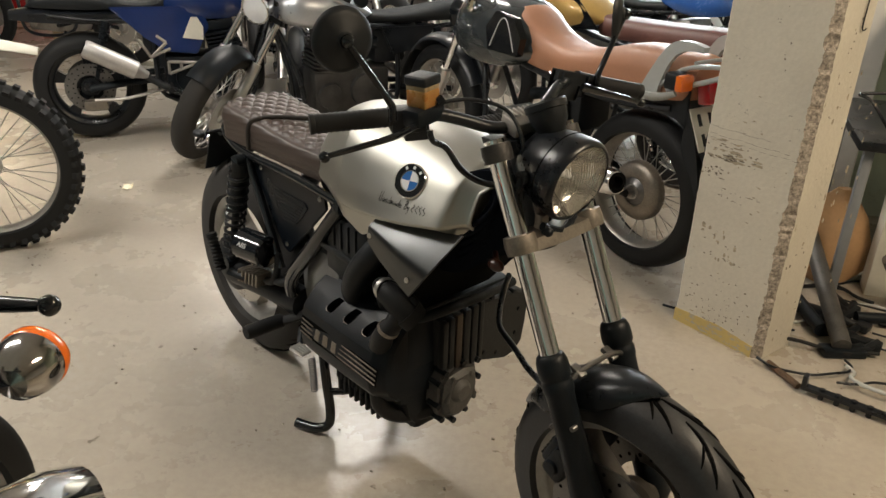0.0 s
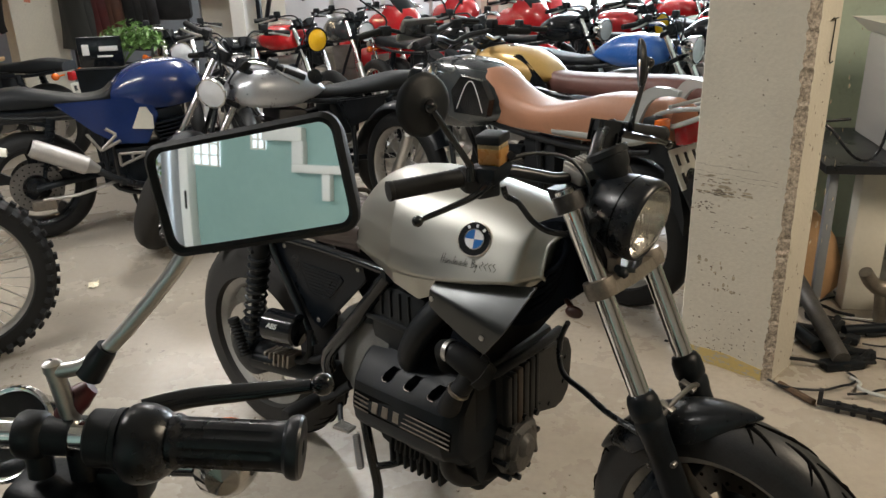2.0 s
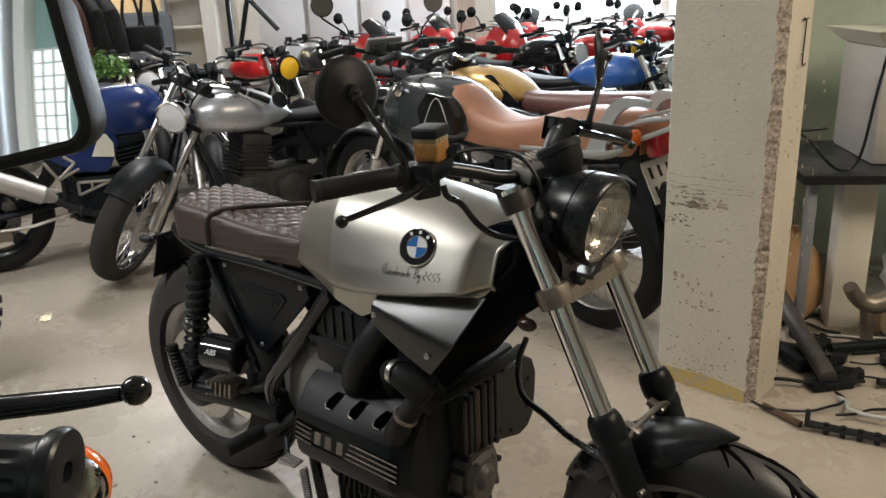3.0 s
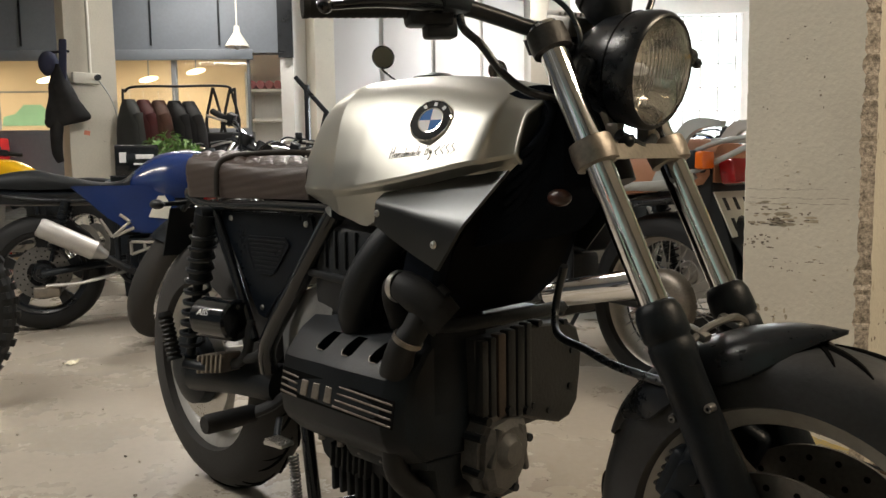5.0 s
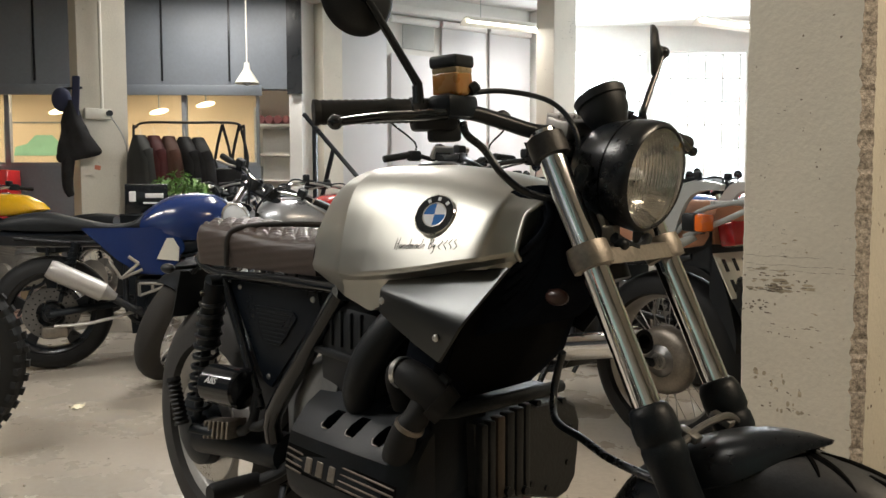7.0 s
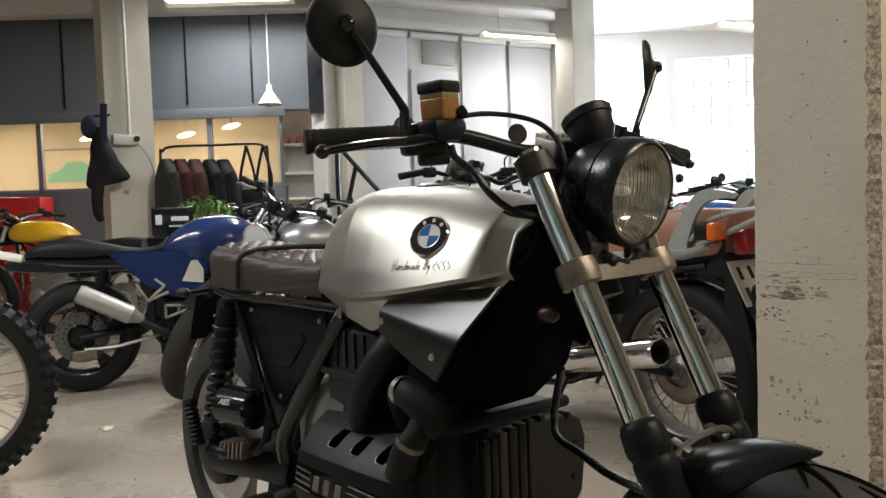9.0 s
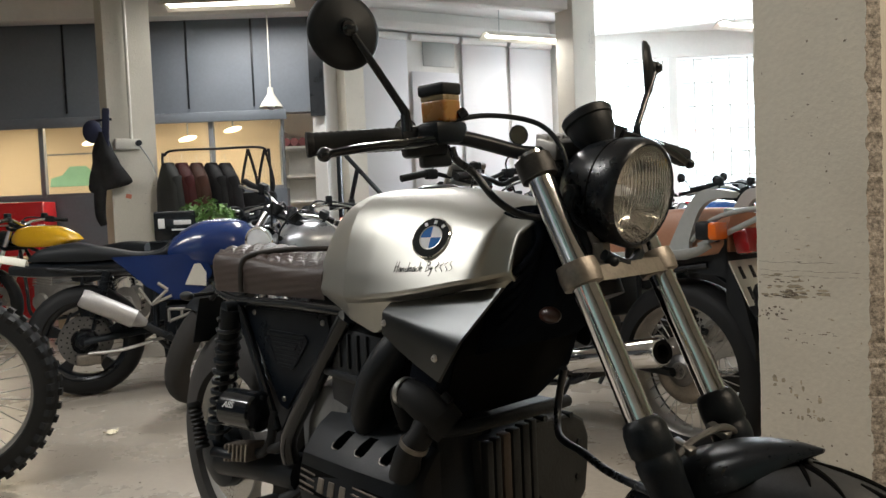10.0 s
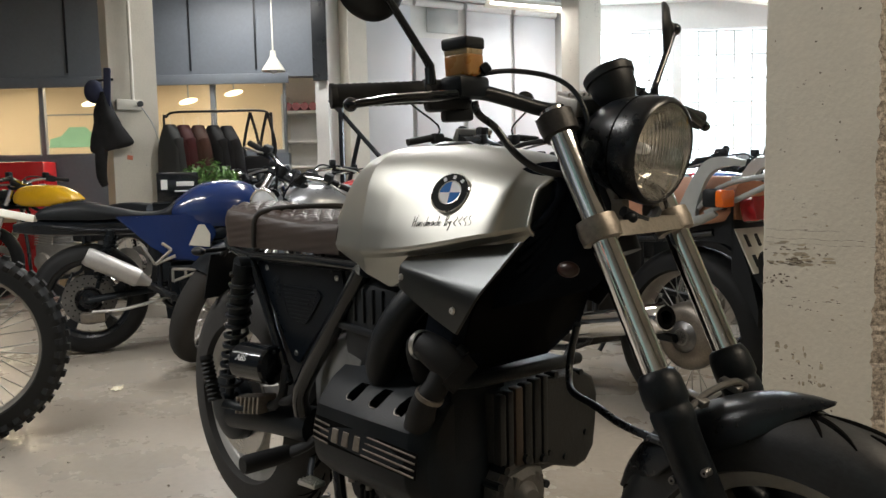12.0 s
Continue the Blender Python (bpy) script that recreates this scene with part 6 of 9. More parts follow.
# rear: shocks, swing arm drive, abs can, plate holder
for s in (1, -1):
    a, b = P(0.165, 0.128 * s, 0.735), P(0.055, 0.13 * s, 0.37)
    d = b - a
    sh = part("shock_absorber", made(lambda bmm: (cyl(bmm, a, b, 0.012, n=12), cyl(bmm, a, a + d * 0.42, 0.026, n=18), cyl(bmm, a - P(0, 0.02, 0), a + P(0, 0.02, 0), 0.018, n=12), cyl(bmm, b - P(0, 0.02, 0), b + P(0, 0.02, 0), 0.018, n=12))), BLACK_CAST, kb, "black rear shock absorber")
    bm = B_()
    q = axis(a + d * 0.08, d)
    L_ = d.length * 0.80
    tube(bm, [q @ Vector((0.029 * math.cos(i * math.pi / 4), 0.029 * math.sin(i * math.pi / 4), L_ * i / 88)) for i in range(89)], 0.0055, 6, 1)
    part("spring", bm, BLACK_SATIN, sh, "coiled black spring", 60)
bm = B_()
tube(bm, [P(0.42, 0.10, 0.37), P(0.25, 0.105, 0.355), P(0.06, 0.105, 0.335)], [0.045, 0.042, 0.05], 14, 3, 0.8)
lathe(bm, [(0.001, -0.02), (0.08, -0.018), (0.095, 0.0), (0.09, 0.03), (0.05, 0.05), (0.001, 0.052)], axis(P(0.0, 0.075, 0.332), P(0, 1, 0)), 30)
sw = part("swing_arm", bm, BLACK_CAST, kb, "black swing arm with final drive")
for k in range(6):
    part("cooling_fin", made(box, pose(0.178 + 0.021 * k, -0.15, 0.385 + 0.004 * k, 0, 12, 0), 0.008, 0.05, 0.045, 0.002), ALU_OLD, sw, "bare metal cooling fin", 0)
bm = B_()
lathe(bm, [(0.001, -0.055), (0.042, -0.055), (0.047, -0.05), (0.047, 0.05), (0.042, 0.056), (0.02, 0.058), (0.001, 0.058)], axis(P(0.262, 0.155, 0.502), P(0.98, -0.2, 0.0)), 30)
can = part("abs_unit", bm, BLACK_GLOSS, kb, "glossy black round pump can")
lettering("lettering", "ABS", 0.021, Matrix.Translation(P(0.252 + 0.181 * 0.0478, 0.157 + 0.888 * 0.0478, 0.502 + 0.423 * 0.0478)) @ Matrix((P(0.98, -0.2, 0), P(-0.085, -0.4145, 0.906), P(0.181, 0.888, 0.423))).transposed().to_4x4(), WHITE_INK, can, 0.0008, 0.2)
bm = B_()
tube(bm, [P(0.33, 0.12, 0.50), P(0.345, 0.14, 0.44), P(0.32, 0.145, 0.41), P(0.28, 0.14, 0.40)], 0.011, 10, 4)
tube(bm, [P(0.42, 0.13, 0.46), P(0.38, 0.14, 0.43), P(0.34, 0.14, 0.42)], 0.012, 10, 4)
part("hose", bm, RUBBER, kb, "", 60)
bm = B_()
lathe(bm, [(0.001, 0.0), (0.018, 0.0)] + [(0.018 - 0.004 * (k % 2), 0.006 + 0.0055 * k) for k in range(19)] + [(0.016, 0.115), (0.001, 0.115)], axis(P(0.13, 0.205, 0.395), P(-0.28, 0.05, 1)), 16)
part("passenger_peg", bm, RUBBER, kb, "folded ribbed rubber passenger peg", 25)
bm = B_()
tube(bm, [P(0.30, 0.13, 0.40), P(0.22, 0.16, 0.385), P(0.14, 0.185, 0.385)], 0.013, 10, 3, 0.7)
part("peg_bracket", bm, BLACK_CAST, kb, "", 50)
bm = B_()
lathe(bm, [(0.001, 0.0), (0.02, 0.0), (0.0215, 0.01), (0.0215, 0.11), (0.018, 0.118), (0.001, 0.118)], axis(P(0.366, 0.145, 0.302), P(0.0, 1, 0.02)), 18)
tube(bm, [P(0.366, 0.15, 0.302), P(0.42, 0.125, 0.33), P(0.47, 0.11, 0.37)], 0.015, 10, 3, 0.7)
part("foot_peg", bm, RUBBER, kb, "black rubber foot peg")
bm = B_()
tube(bm, [P(0.43, 0.12, 0.30), P(0.47, 0.155, 0.27), P(0.51, 0.165, 0.268)], 0.009, 8, 3, 0.6)
bp = part("brake_pedal", bm, BLACK_CAST, kb, "", 50)
bm = B_()
box(bm, Matrix.Translation(P(0.495, 0.167, 0.272)) @ pose(0, 0, 0, 0, 0, 8), 0.055, 0.035, 0.008, 0.002)
for i in range(6):
    for j in range(4):
        box(bm, Matrix.Translation(P(0.472 + 0.009 * i, 0.154 + 0.009 * j, 0.277)) @ pose(0, 0, 0, 0, 0, 8), 0.005, 0.005, 0.005)
part("pedal_tread", bm, STEEL, bp, "bright ridged pedal tread", 0)
# centre stand
for s in (1, -1):
    bm = B_()
    tube(bm, [P(0.50, 0.10 * s, 0.30), P(0.535, 0.112 * s, 0.17), P(0.56, 0.118 * s, 0.07), P(0.56, 0.13 * s, 0.03), P(0.53, 0.155 * s, 0.016), P(0.475, 0.182 * s, 0.016)], 0.0145, 12, 5)
    part("stand_leg", bm, BLACK_GLOSS, kb, "black centre stand leg with curled foot", 60)
part("stand_crossbar", made(tube, [P(0.545, 0.115, 0.135), P(0.60, 0.06, 0.145), P(0.60, -0.06, 0.145), P(0.545, -0.115, 0.135)], 0.011, 10, 3), BLACK_GLOSS, kb, "", 60)
bm = B_()
q = axis(P(0.515, 0.145, 0.245), P(0.06, -0.02, -1))
tube(bm, [q @ Vector((0.010 * math.cos(i * math.pi / 3), 0.010 * math.sin(i * math.pi / 3), 0.11 * i / 90)) for i in range(91)], 0.0022, 5, 1)
part("stand_spring", bm, DISC_DARK, kb, "dull stand spring", 60)
# plate holder and rear indicators
bm = B_()
prism(bm, [P(-0.10, 0.085, 0.74), P(-0.10, -0.085, 0.74), P(-0.155, -0.085, 0.61), P(-0.155, 0.085, 0.61)], P(-0.004, 0, 0))
tube(bm, [P(0.0, 0.05, 0.77), P(-0.06, 0.05, 0.76), P(-0.10, 0.05, 0.735)], 0.008, 8, 2)
tube(bm, [P(0.0, -0.05, 0.77), P(-0.06, -0.05, 0.76), P(-0.10, -0.05, 0.735)], 0.008, 8, 2)
ph = part("plate_holder", bm, PLASTIC, kb, "black plate holder", 30)
bm = B_()
box(bm, axis(P(-0.135, 0, 0.675), P(-0.92, 0, 0.39)), 0.006, 0.006, 0.001)
part("plate_back", bm, GREY_PLASTIC, ph, "bare plate back", 0)
for s in (1, -1):
    bm = B_()
    tube(bm, [P(-0.07, 0.04 * s, 0.755), P(-0.08, 0.11 * s, 0.752)], 0.006, 8, 1)
    ball(bm, Matrix.Translation(P(-0.085, 0.128 * s, 0.752)), 0.028, 0.016, 0.013)
    ind = part("indicator", bm, PLASTIC, kb, "small black rear indicator")
bm = B_()
ball(bm, Matrix.Translation(P(-0.06, 0, 0.775)), 0.02, 0.035, 0.018)
part("tail_light", bm, RED_LENS, kb, "small red tail light")

# ---------- the other motorcycles ----------
BASE = dict(wb=1.45, rf=0.315, rr=0.315, wf=0.10, wr=0.13, wheels="wire", rim=CHROME, tyre=RUBBER, knobs=False, disc=True, steer=0.0, rake=27.0,
            tank=(0.60, 1.12, 0.98, 0.155, 0.76), tank_mat=RED, seat=((-0.22, 0.80, 0.09), (0.0, 0.82, 0.115), (0.25, 0.79, 0.12), (0.45, 0.78, 0.11), (0.62, 0.80, 0.085)), seat_base=0.73, seat_mat=PLASTIC,
            lamp=(0.085, BLACK_GLOSS), lamp_glass=None, fender_f=None, fender_r=None, side=None, tail=None, engine="twin", engine_mat=ALU, exhaust=((1.0, 0.16, 0.30), (0.75, 0.17, 0.20), (0.3, 0.19, 0.24), (-0.2, 0.21, 0.30)), muffler=((0.25, 0.2, 0.25), (-0.25, 0.21, 0.31), 0.05),
            pipe_mat=CHROME, muffler_mat=CHROME, bars=(1.02, 0.36, 0.06), mirrors=True, fairing=None, fork_mat=STEEL, detail=32, indicators=True, plate=True)


def motorcycle(label, m, group="parked motorcycles", **over):
    """motorcycle > wheels, fork legs, lamp, bars, tank, seat, engine, exhaust, frame and trim."""
    S = dict(BASE, **over)
    ob = thing("motorcycle", label, "motorcycle", m, group)
    wb, k = S["wb"], math.tan(radians(S["rake"]))
    sa = Vector((k, 0, -1)).normalized()
    pv = Vector((wb - 0.04 - (0.75 - S["rf"]) * k, 0, 0.75))
    ST = Matrix.Translation(pv) @ Matrix.Rotation(radians(S["steer"]), 4, -sa) @ Matrix.Translation(-pv)

    def fk(z, lat=0.0, f=0.0):
        return P(wb - 0.02 - (z - S["rf"]) * k + f, lat, z)
    kinds = S["wheels"]
    wheel(ob, (0, 0, S["rr"]), S["rr"], S["wr"], S["rr"] - 0.085, kinds, S["rim"], S["tyre"], Matrix(), (1, -1) if S["disc"] else False, S["knobs"], "rear_wheel", S["detail"], disc_mat=S.get("disc_mat"))
    wheel(ob, P(wb, 0, S["rf"]), S["rf"], S["wf"], S["rf"] - 0.075, kinds, S["rim"], S["tyre"], ST, (1, -1) if S["disc"] else False, S["knobs"], "front_wheel", S["detail"], disc_mat=S.get("disc_mat"))
    for s in (1, -1):
        part("fork_tube", made(cyl, fk(0.98, 0.1 * s), fk(0.55, 0.1 * s), 0.02, n=14), CHROME, ob, "", 38, ST)
        bm = B_()
        lathe(bm, [(0.001, -0.02), (0.028, -0.02), (0.031, 0.02), (0.028, 0.12), (0.033, 0.30), (0.001, 0.31)], axis(fk(0.57, 0.1 * s), sa), 16)
        part("fork_leg", bm, S["fork_mat"], ob, "", 38, ST)
    for z in (0.80, 0.96):
        part("fork_clamp", made(box, Matrix.Translation(fk(z)) @ pose(0, 0, 0, 0, -S["rake"], 0), 0.06, 0.25, 0.03, 0.008), BLACK_CAST, ob, "", 38, ST)
    lr, lm = S["lamp"]
    if lr:
        LM = axis(fk(0.86, 0, 0.13), (1, 0, -0.05))
        bm = B_()
        lathe(bm, [(0.001, -0.12), (lr * 0.5, -0.115), (lr * 0.9, -0.06), (lr, -0.01), (lr * 1.04, 0.0), (lr, 0.012), (lr * 0.9, 0.01), (lr * 0.88, -0.01), (0.001, -0.05)], LM, 28)
        hl_ = part("headlight", bm, lm, ob, "round headlight", 38, ST)
        bm = B_()
        lathe(bm, [(0.001, 0.02), (lr * 0.5, 0.016), (lr * 0.92, 0.004), (lr * 0.92, 0.0)], LM, 28)
        part("lens", bm, S["lamp_glass"] or BADGE_WHITE, hl_, "", 50, ST)
    zb, hw, sweep = S["bars"]
    bx = fk(zb - 0.03).x - 0.03
    bp_ = [P(bx - sweep - 0.06, hw, zb), P(bx - sweep, hw * 0.6, zb + 0.015), P(bx, hw * 0.25, zb), P(bx + 0.01, 0, zb - 0.03), P(bx, -hw * 0.25, zb), P(bx - sweep, -hw * 0.6, zb + 0.015), P(bx - sweep - 0.06, -hw, zb)]
    hb_ = part("handlebar", made(tube, bp_, 0.0125, 9, 4), CHROME if S["pipe_mat"] is CHROME else BLACK_SATIN, ob, "", 60, ST)
    for s in (0, -1):
        e, i = bp_[s], bp_[1 if s == 0 else -2]
        part("grip", made(cyl, e, e.lerp(i, 0.75), 0.0175, n=12), RUBBER, hb_, "", 38, ST)
        bm = B_()
        box(bm, axis(e.lerp(i, 1.0), i - e), 0.035, 0.04, 0.06, 0.006)
        box(bm, Matrix.Translation(e.lerp(i, 1.15) + Vector((0.02, 0, 0.03))), 0.045, 0.045, 0.045, 0.008)
        part("switch_block", bm, PLASTIC, hb_, "", 38, ST)
        bm = B_()
        tube(bm, [e.lerp(i, 1.0) + Vector((0.03, 0, 0)), e.lerp(i, 0.5) + Vector((0.06, 0, -0.005)), e.lerp(i, 0.05) + Vector((0.055, 0, -0.015))], 0.007, 7, 3)
        part("lever", bm, STEEL, hb_, "", 50, ST)
        if S["mirrors"]:
            c = e.lerp(i, 0.6) + Vector((-0.03, 0, 0.17))
            MM = axis(c, (-1, 0, 0.05))
            bm = B_()
            lathe(bm, [(0.001, -0.02), (0.03, -0.018), (0.05, -0.004), (0.052, 0.004), (0.048, 0.003), (0.001, 0.002)], MM, 24)
            tube(bm, [e.lerp(i, 1.05) + Vector((0, 0, 0.02)), e.lerp(i, 0.95) + Vector((0, 0, 0.09)), c + Vector((0.015, 0, 0))], 0.006, 7, 3)
            mi_ = part("mirror", bm, BLACK_GLOSS, hb_, "round mirror", 40, ST)
    for s in (1, -1):
        bm = B_()
        lathe(bm, [(0.001, -0.05), (0.035, -0.045), (0.042, 0.0), (0.042, 0.01), (0.001, 0.012)], axis(fk(1.0, 0.055 * s, 0.02), (-0.5, 0, 0.87)), 18)
        part("instrument", bm, PLASTIC, ob, "round black dial", 38, ST)
    for s in (1, -1):
        bm = B_()
        tube(bm, [bp_[1 if s > 0 else -2], fk(1.05, 0.1 * s, 0.08), fk(0.92, 0.03 * s, 0.03), fk(0.8, 0.02 * s, -0.08)], 0.006, 6, 5)
        part("cable", bm, BLACK_SATIN, ob, "", 60, ST)
    # tank
    x0, x1, zt, hw, zl = S["tank"]
    form = ((0.0, 0.45, 0.30, 0.55), (0.12, 0.72, 0.62, 0.3), (0.35, 0.97, 0.93, 0.05), (0.6, 1.0, 1.0, 0.0), (0.82, 0.92, 0.96, 0.12), (0.96, 0.66, 0.75, 0.3), (1.0, 0.45, 0.55, 0.4))
    secs = []
    for u, w, h, l in form:
        top = zl + (zt - zl) * h
        low = zl + (zt - zl) * l * 0.5
        secs.append([P(x0 + (x1 - x0) * u, hw * w * a, low + (top - low) * b) for a, b in mirrored([(0, 1.0), (0.4, 0.985), (0.72, 0.90), (0.93, 0.68), (1.0, 0.40), (0.96, 0.14), (0.8, 0.0), (0.4, -0.02)])])
    bm = B_()
    smooth_loft(bm, secs, 4)
    tk = part("tank", bm, S["tank_mat"], ob, S.get("tank_label", ""), 45)
    bm = B_()
    lathe(bm, [(0.001, 0.012), (0.03, 0.01), (0.036, 0.0)], axis(P(x0 + (x1 - x0) * 0.6, 0, zt - 0.004), (0, 0, 1)), 20)
    part("filler_cap", bm, CHROME, tk)
    # seat
    secs = []
    for x, z, h in S["seat"]:
        b = S["seat_base"] if not S.get("seat_lift") else S["seat_base"] + S["seat_lift"] * max(0, -x)
        secs.append([P(x, h * a, b + (z - b) * t) for a, t in mirrored([(0, 1.0), (0.55, 0.985), (0.85, 0.9), (1.0, 0.6), (1.0, 0.2), (0.92, 0.0), (0.5, -0.02)])])
    bm = B_()
    smooth_loft(bm, secs, 4)
    part("seat", bm, S["seat_mat"], ob, S.get("seat_label", ""), 50)
    if S["tail"]:
        bm = B_()
        smooth_loft(bm, [[P(x, h * a, z - t * hh) for a, t in mirrored([(0, 0), (0.7, 0.05), (1.0, 0.35), (0.9, 0.9), (0.4, 1.0)])] for x, z, h, hh in S["tail"][1]], 3)
        part("tail", bm, S["tail"][0], ob, "", 40)
    # engine
    bm = B_()
    box(bm, pose(0.66, 0, 0.36), 0.46, 0.24, 0.26, 0.03)
    for s in (1, -1):
        lathe(bm, [(0.001, 0.0), (0.10, 0.0), (0.095, 0.03), (0.06, 0.042), (0.001, 0.045)], axis(P(0.58, 0.12 * s, 0.36), P(0, s, 0)), 24)
        lathe(bm, [(0.001, 0.0), (0.075, 0.0), (0.07, 0.03), (0.001, 0.04)], axis(P(0.80, 0.12 * s, 0.34), P(0, s, 0)), 20)
    en = part("engine", bm, S["engine_mat"], ob, S.get("engine_label", ""), 32)
    bm = B_()
    if S["engine"] == "boxer":
        for s in (1, -1):
            for q in range(7):
                part("cooling_fin", made(cyl, P(0.80, (0.14 + 0.022 * q) * s, 0.40), P(0.80, (0.149 + 0.022 * q) * s, 0.40), 0.078, n=18), S["engine_mat"], en, "", 30)
            cyl(bm, P(0.80, 0.12 * s, 0.40), P(0.80, 0.29 * s, 0.40), 0.06, n=16)
            box(bm, Matrix.Translation(P(0.80, 0.315 * s, 0.40)), 0.15, 0.06, 0.13, 0.025)
    else:
        for q in range(8):
            part("cooling_fin", made(box, pose(0.80 - 0.006 * q, 0, 0.47 + 0.022 * q, 0, -8, 0), 0.20 - 0.006 * abs(q - 3), 0.32 if S["engine"] == "four" else 0.24, 0.009), S["engine_mat"], en, "", 0)
        box(bm, pose(0.775, 0, 0.55, 0, -8, 0), 0.15, 0.22, 0.2, 0.01)
        box(bm, pose(0.755, 0, 0.665, 0, -8, 0), 0.17, 0.26, 0.07, 0.02)
    part("cylinder_block", bm, S["engine_mat"], en, "finned cylinder block", 30)
    bm = B_()
    for s in (1, -1):
        tube(bm, [P(0.66, 0.06 * s, 0.60), P(0.58, 0.07 * s, 0.62), P(0.50, 0.08 * s, 0.62)], [0.03, 0.026, 0.04], 10, 3)
    part("carburettor", bm, BLACK_CAST, en, "", 50)
    bm = B_()
    box(bm, pose(0.42, 0, 0.60), 0.2, 0.2, 0.2, 0.03)
    part("air_box", bm, PLASTIC, ob, "")
    # exhaust
    if S["exhaust"]:
        sides = S.get("sides", (1,))
        for s in sides:
            ex = part("exhaust_pipe", made(tube, [P(x, l * s, z) for x, l, z in S["exhaust"]], 0.02, 12, 5), S["pipe_mat"], ob, "", 60)
            a, b, r = S["muffler"]
            a, b = P(a[0], a[1] * s, a[2]), P(b[0], b[1] * s, b[2])
            ln = (b - a).length
            bm = B_()
            lathe(bm, [(0.02, -0.07), (r * 0.8, -0.01), (r, 0.0), (r, ln), (r * 0.86, ln + 0.02), (r * 0.55, ln + 0.022), (r * 0.5, ln - 0.05), (0.001, ln - 0.05)], axis(a, b - a), 26)
            mu_ = part("muffler", bm, S["muffler_mat"], ex, S.get("muffler_label", ""), 40)
            # near-black ring and sunk disc inside the lip
            part("opening", made(lathe, [(r * 0.78, ln + 0.0215), (r * 0.74, ln + 0.023), (r * 0.5, ln + 0.0225), (r * 0.45, ln - 0.02), (0.001, ln - 0.02)], axis(a, b - a), 26), GROOVE, mu_, "black disc and ring inside the opening", 40)
    # frame, swing arm, shocks
    for s in (1, -1):
        bm = B_()
        tube(bm, [P(1.10, 0.03 * s, 0.86), P(0.8, 0.11 * s, 0.76), P(0.45, 0.12 * s, 0.71), P(0.1, 0.115 * s, 0.70), P(-0.16, 0.1 * s, 0.73)], 0.014, 9, 4)
        tube(bm, [P(1.09, 0.03 * s, 0.78), P(0.97, 0.1 * s, 0.45), P(0.92, 0.12 * s, 0.24), P(0.7, 0.13 * s, 0.2), P(0.42, 0.13 * s, 0.26), P(0.38, 0.12 * s, 0.45), P(0.40, 0.12 * s, 0.70)], 0.014, 9, 4)
        part("frame_tube", bm, S.get("frame_mat", BLACK_SATIN), ob, "", 60)
        part("swing_arm", made(tube, [P(0.42, 0.10 * s, 0.36), P(0.2, 0.105 * s, 0.34), P(0.0, 0.105 * s, S["rr"])], 0.022, 9, 2, 0.7), BLACK_CAST, ob, "", 50)
        if s not in S.get("shocks", (1, -1)):
            continue
        a, b = P(0.14, 0.13 * s, 0.70), P(0.05, 0.13 * s, 0.38)
        bm = B_()
        cyl(bm, a, b, 0.012, n=8)
        cyl(bm, a, a + (b - a) * 0.3, 0.024, n=12)
        q = axis(a + (b - a) * 0.1, b - a)
        tube(bm, [q @ Vector((0.027 * math.cos(i * 1.05), 0.027 * math.sin(i * 1.05), 0.26 * i / 60)) for i in range(61)], 0.005, 5, 1)
        part("shock_absorber", bm, BLACK_CAST, ob, "", 50)
        bm = B_()
        cyl(bm, P(0.45, 0.12 * s, 0.32), P(0.45, 0.26 * s, 0.32), 0.016, n=10)
        part("foot_peg", bm, RUBBER, ob, "")
        if S["side"]:
            bm = B_()
            prism(bm, [P(x, 0.125 * s, z) for x, z in S["side"][1]], P(0, 0.02 * s, 0))
            bmesh.ops.bevel(bm, geom=bm.edges[:], offset=0.008, segments=2, affect="EDGES")
            part("side_panel", bm, S["side"][0], ob, "", 35)
    # guards
    for key, cx, r, w, st in (("fender_f", wb, S["rf"], S["wf"], ST), ("fender_r", 0.0, S["rr"], S["wr"], Matrix())):
        if S[key]:
            mt, a0, a1, lift = S[key]
            rings = []
            for q in range(13):
                a = radians(a0 + (a1 - a0) * q / 12)
                c0_ = P(cx, 0, r)
                ring = []
                for t in range(9):
                    y = -1 + t / 4
                    ring.append(c0_ + Vector((math.cos(a), 0, math.sin(a))) * (r + lift - 0.035 * y * y) + Vector((0, y * (w * 0.5 + 0.018), 0)))
                ring += [p - Vector((math.cos(a), 0, math.sin(a))) * 0.004 for p in ring[::-1]]
                rings.append(ring)
            bm = B_()
            loft(bm, rings)
            part("mudguard", bm, mt, ob, "", 50, st)
    if S["fairing"]:
        bm = B_()
        fw = 0.165
        smooth_loft(bm, [[fk(0.86, 0, dx) + P(0, fw * w * a, h * b) for a, b in mirrored([(0, 0.26), (0.5, 0.24), (0.9, 0.12), (1.0, -0.05), (0.8, -0.2), (0.3, -0.26)])] for dx, w, h in ((-0.12, 1.1, 0.8), (0.02, 1.0, 0.78), (0.14, 0.85, 0.68), (0.22, 0.6, 0.5), (0.27, 0.3, 0.28))], 3)
        fr_ = part("fairing", bm, S["fairing"], ob, "", 40, ST)
        bm = B_()
        smooth_loft(bm, [[fk(0.86, 0, dx) + P(0, w * a, z - 0.05 * a * a) for a in (-1, -0.6, 0, 0.6, 1)] + [fk(0.86, 0, dx - 0.004) + P(0, w * a, z - 0.005 - 0.05 * a * a) for a in (1, 0.6, 0, -0.6, -1)] for dx, w, z in ((0.19, 0.08, 0.14), (0.10, 0.11, 0.22), (0.0, 0.12, 0.29), (-0.07, 0.11, 0.33))], 3)
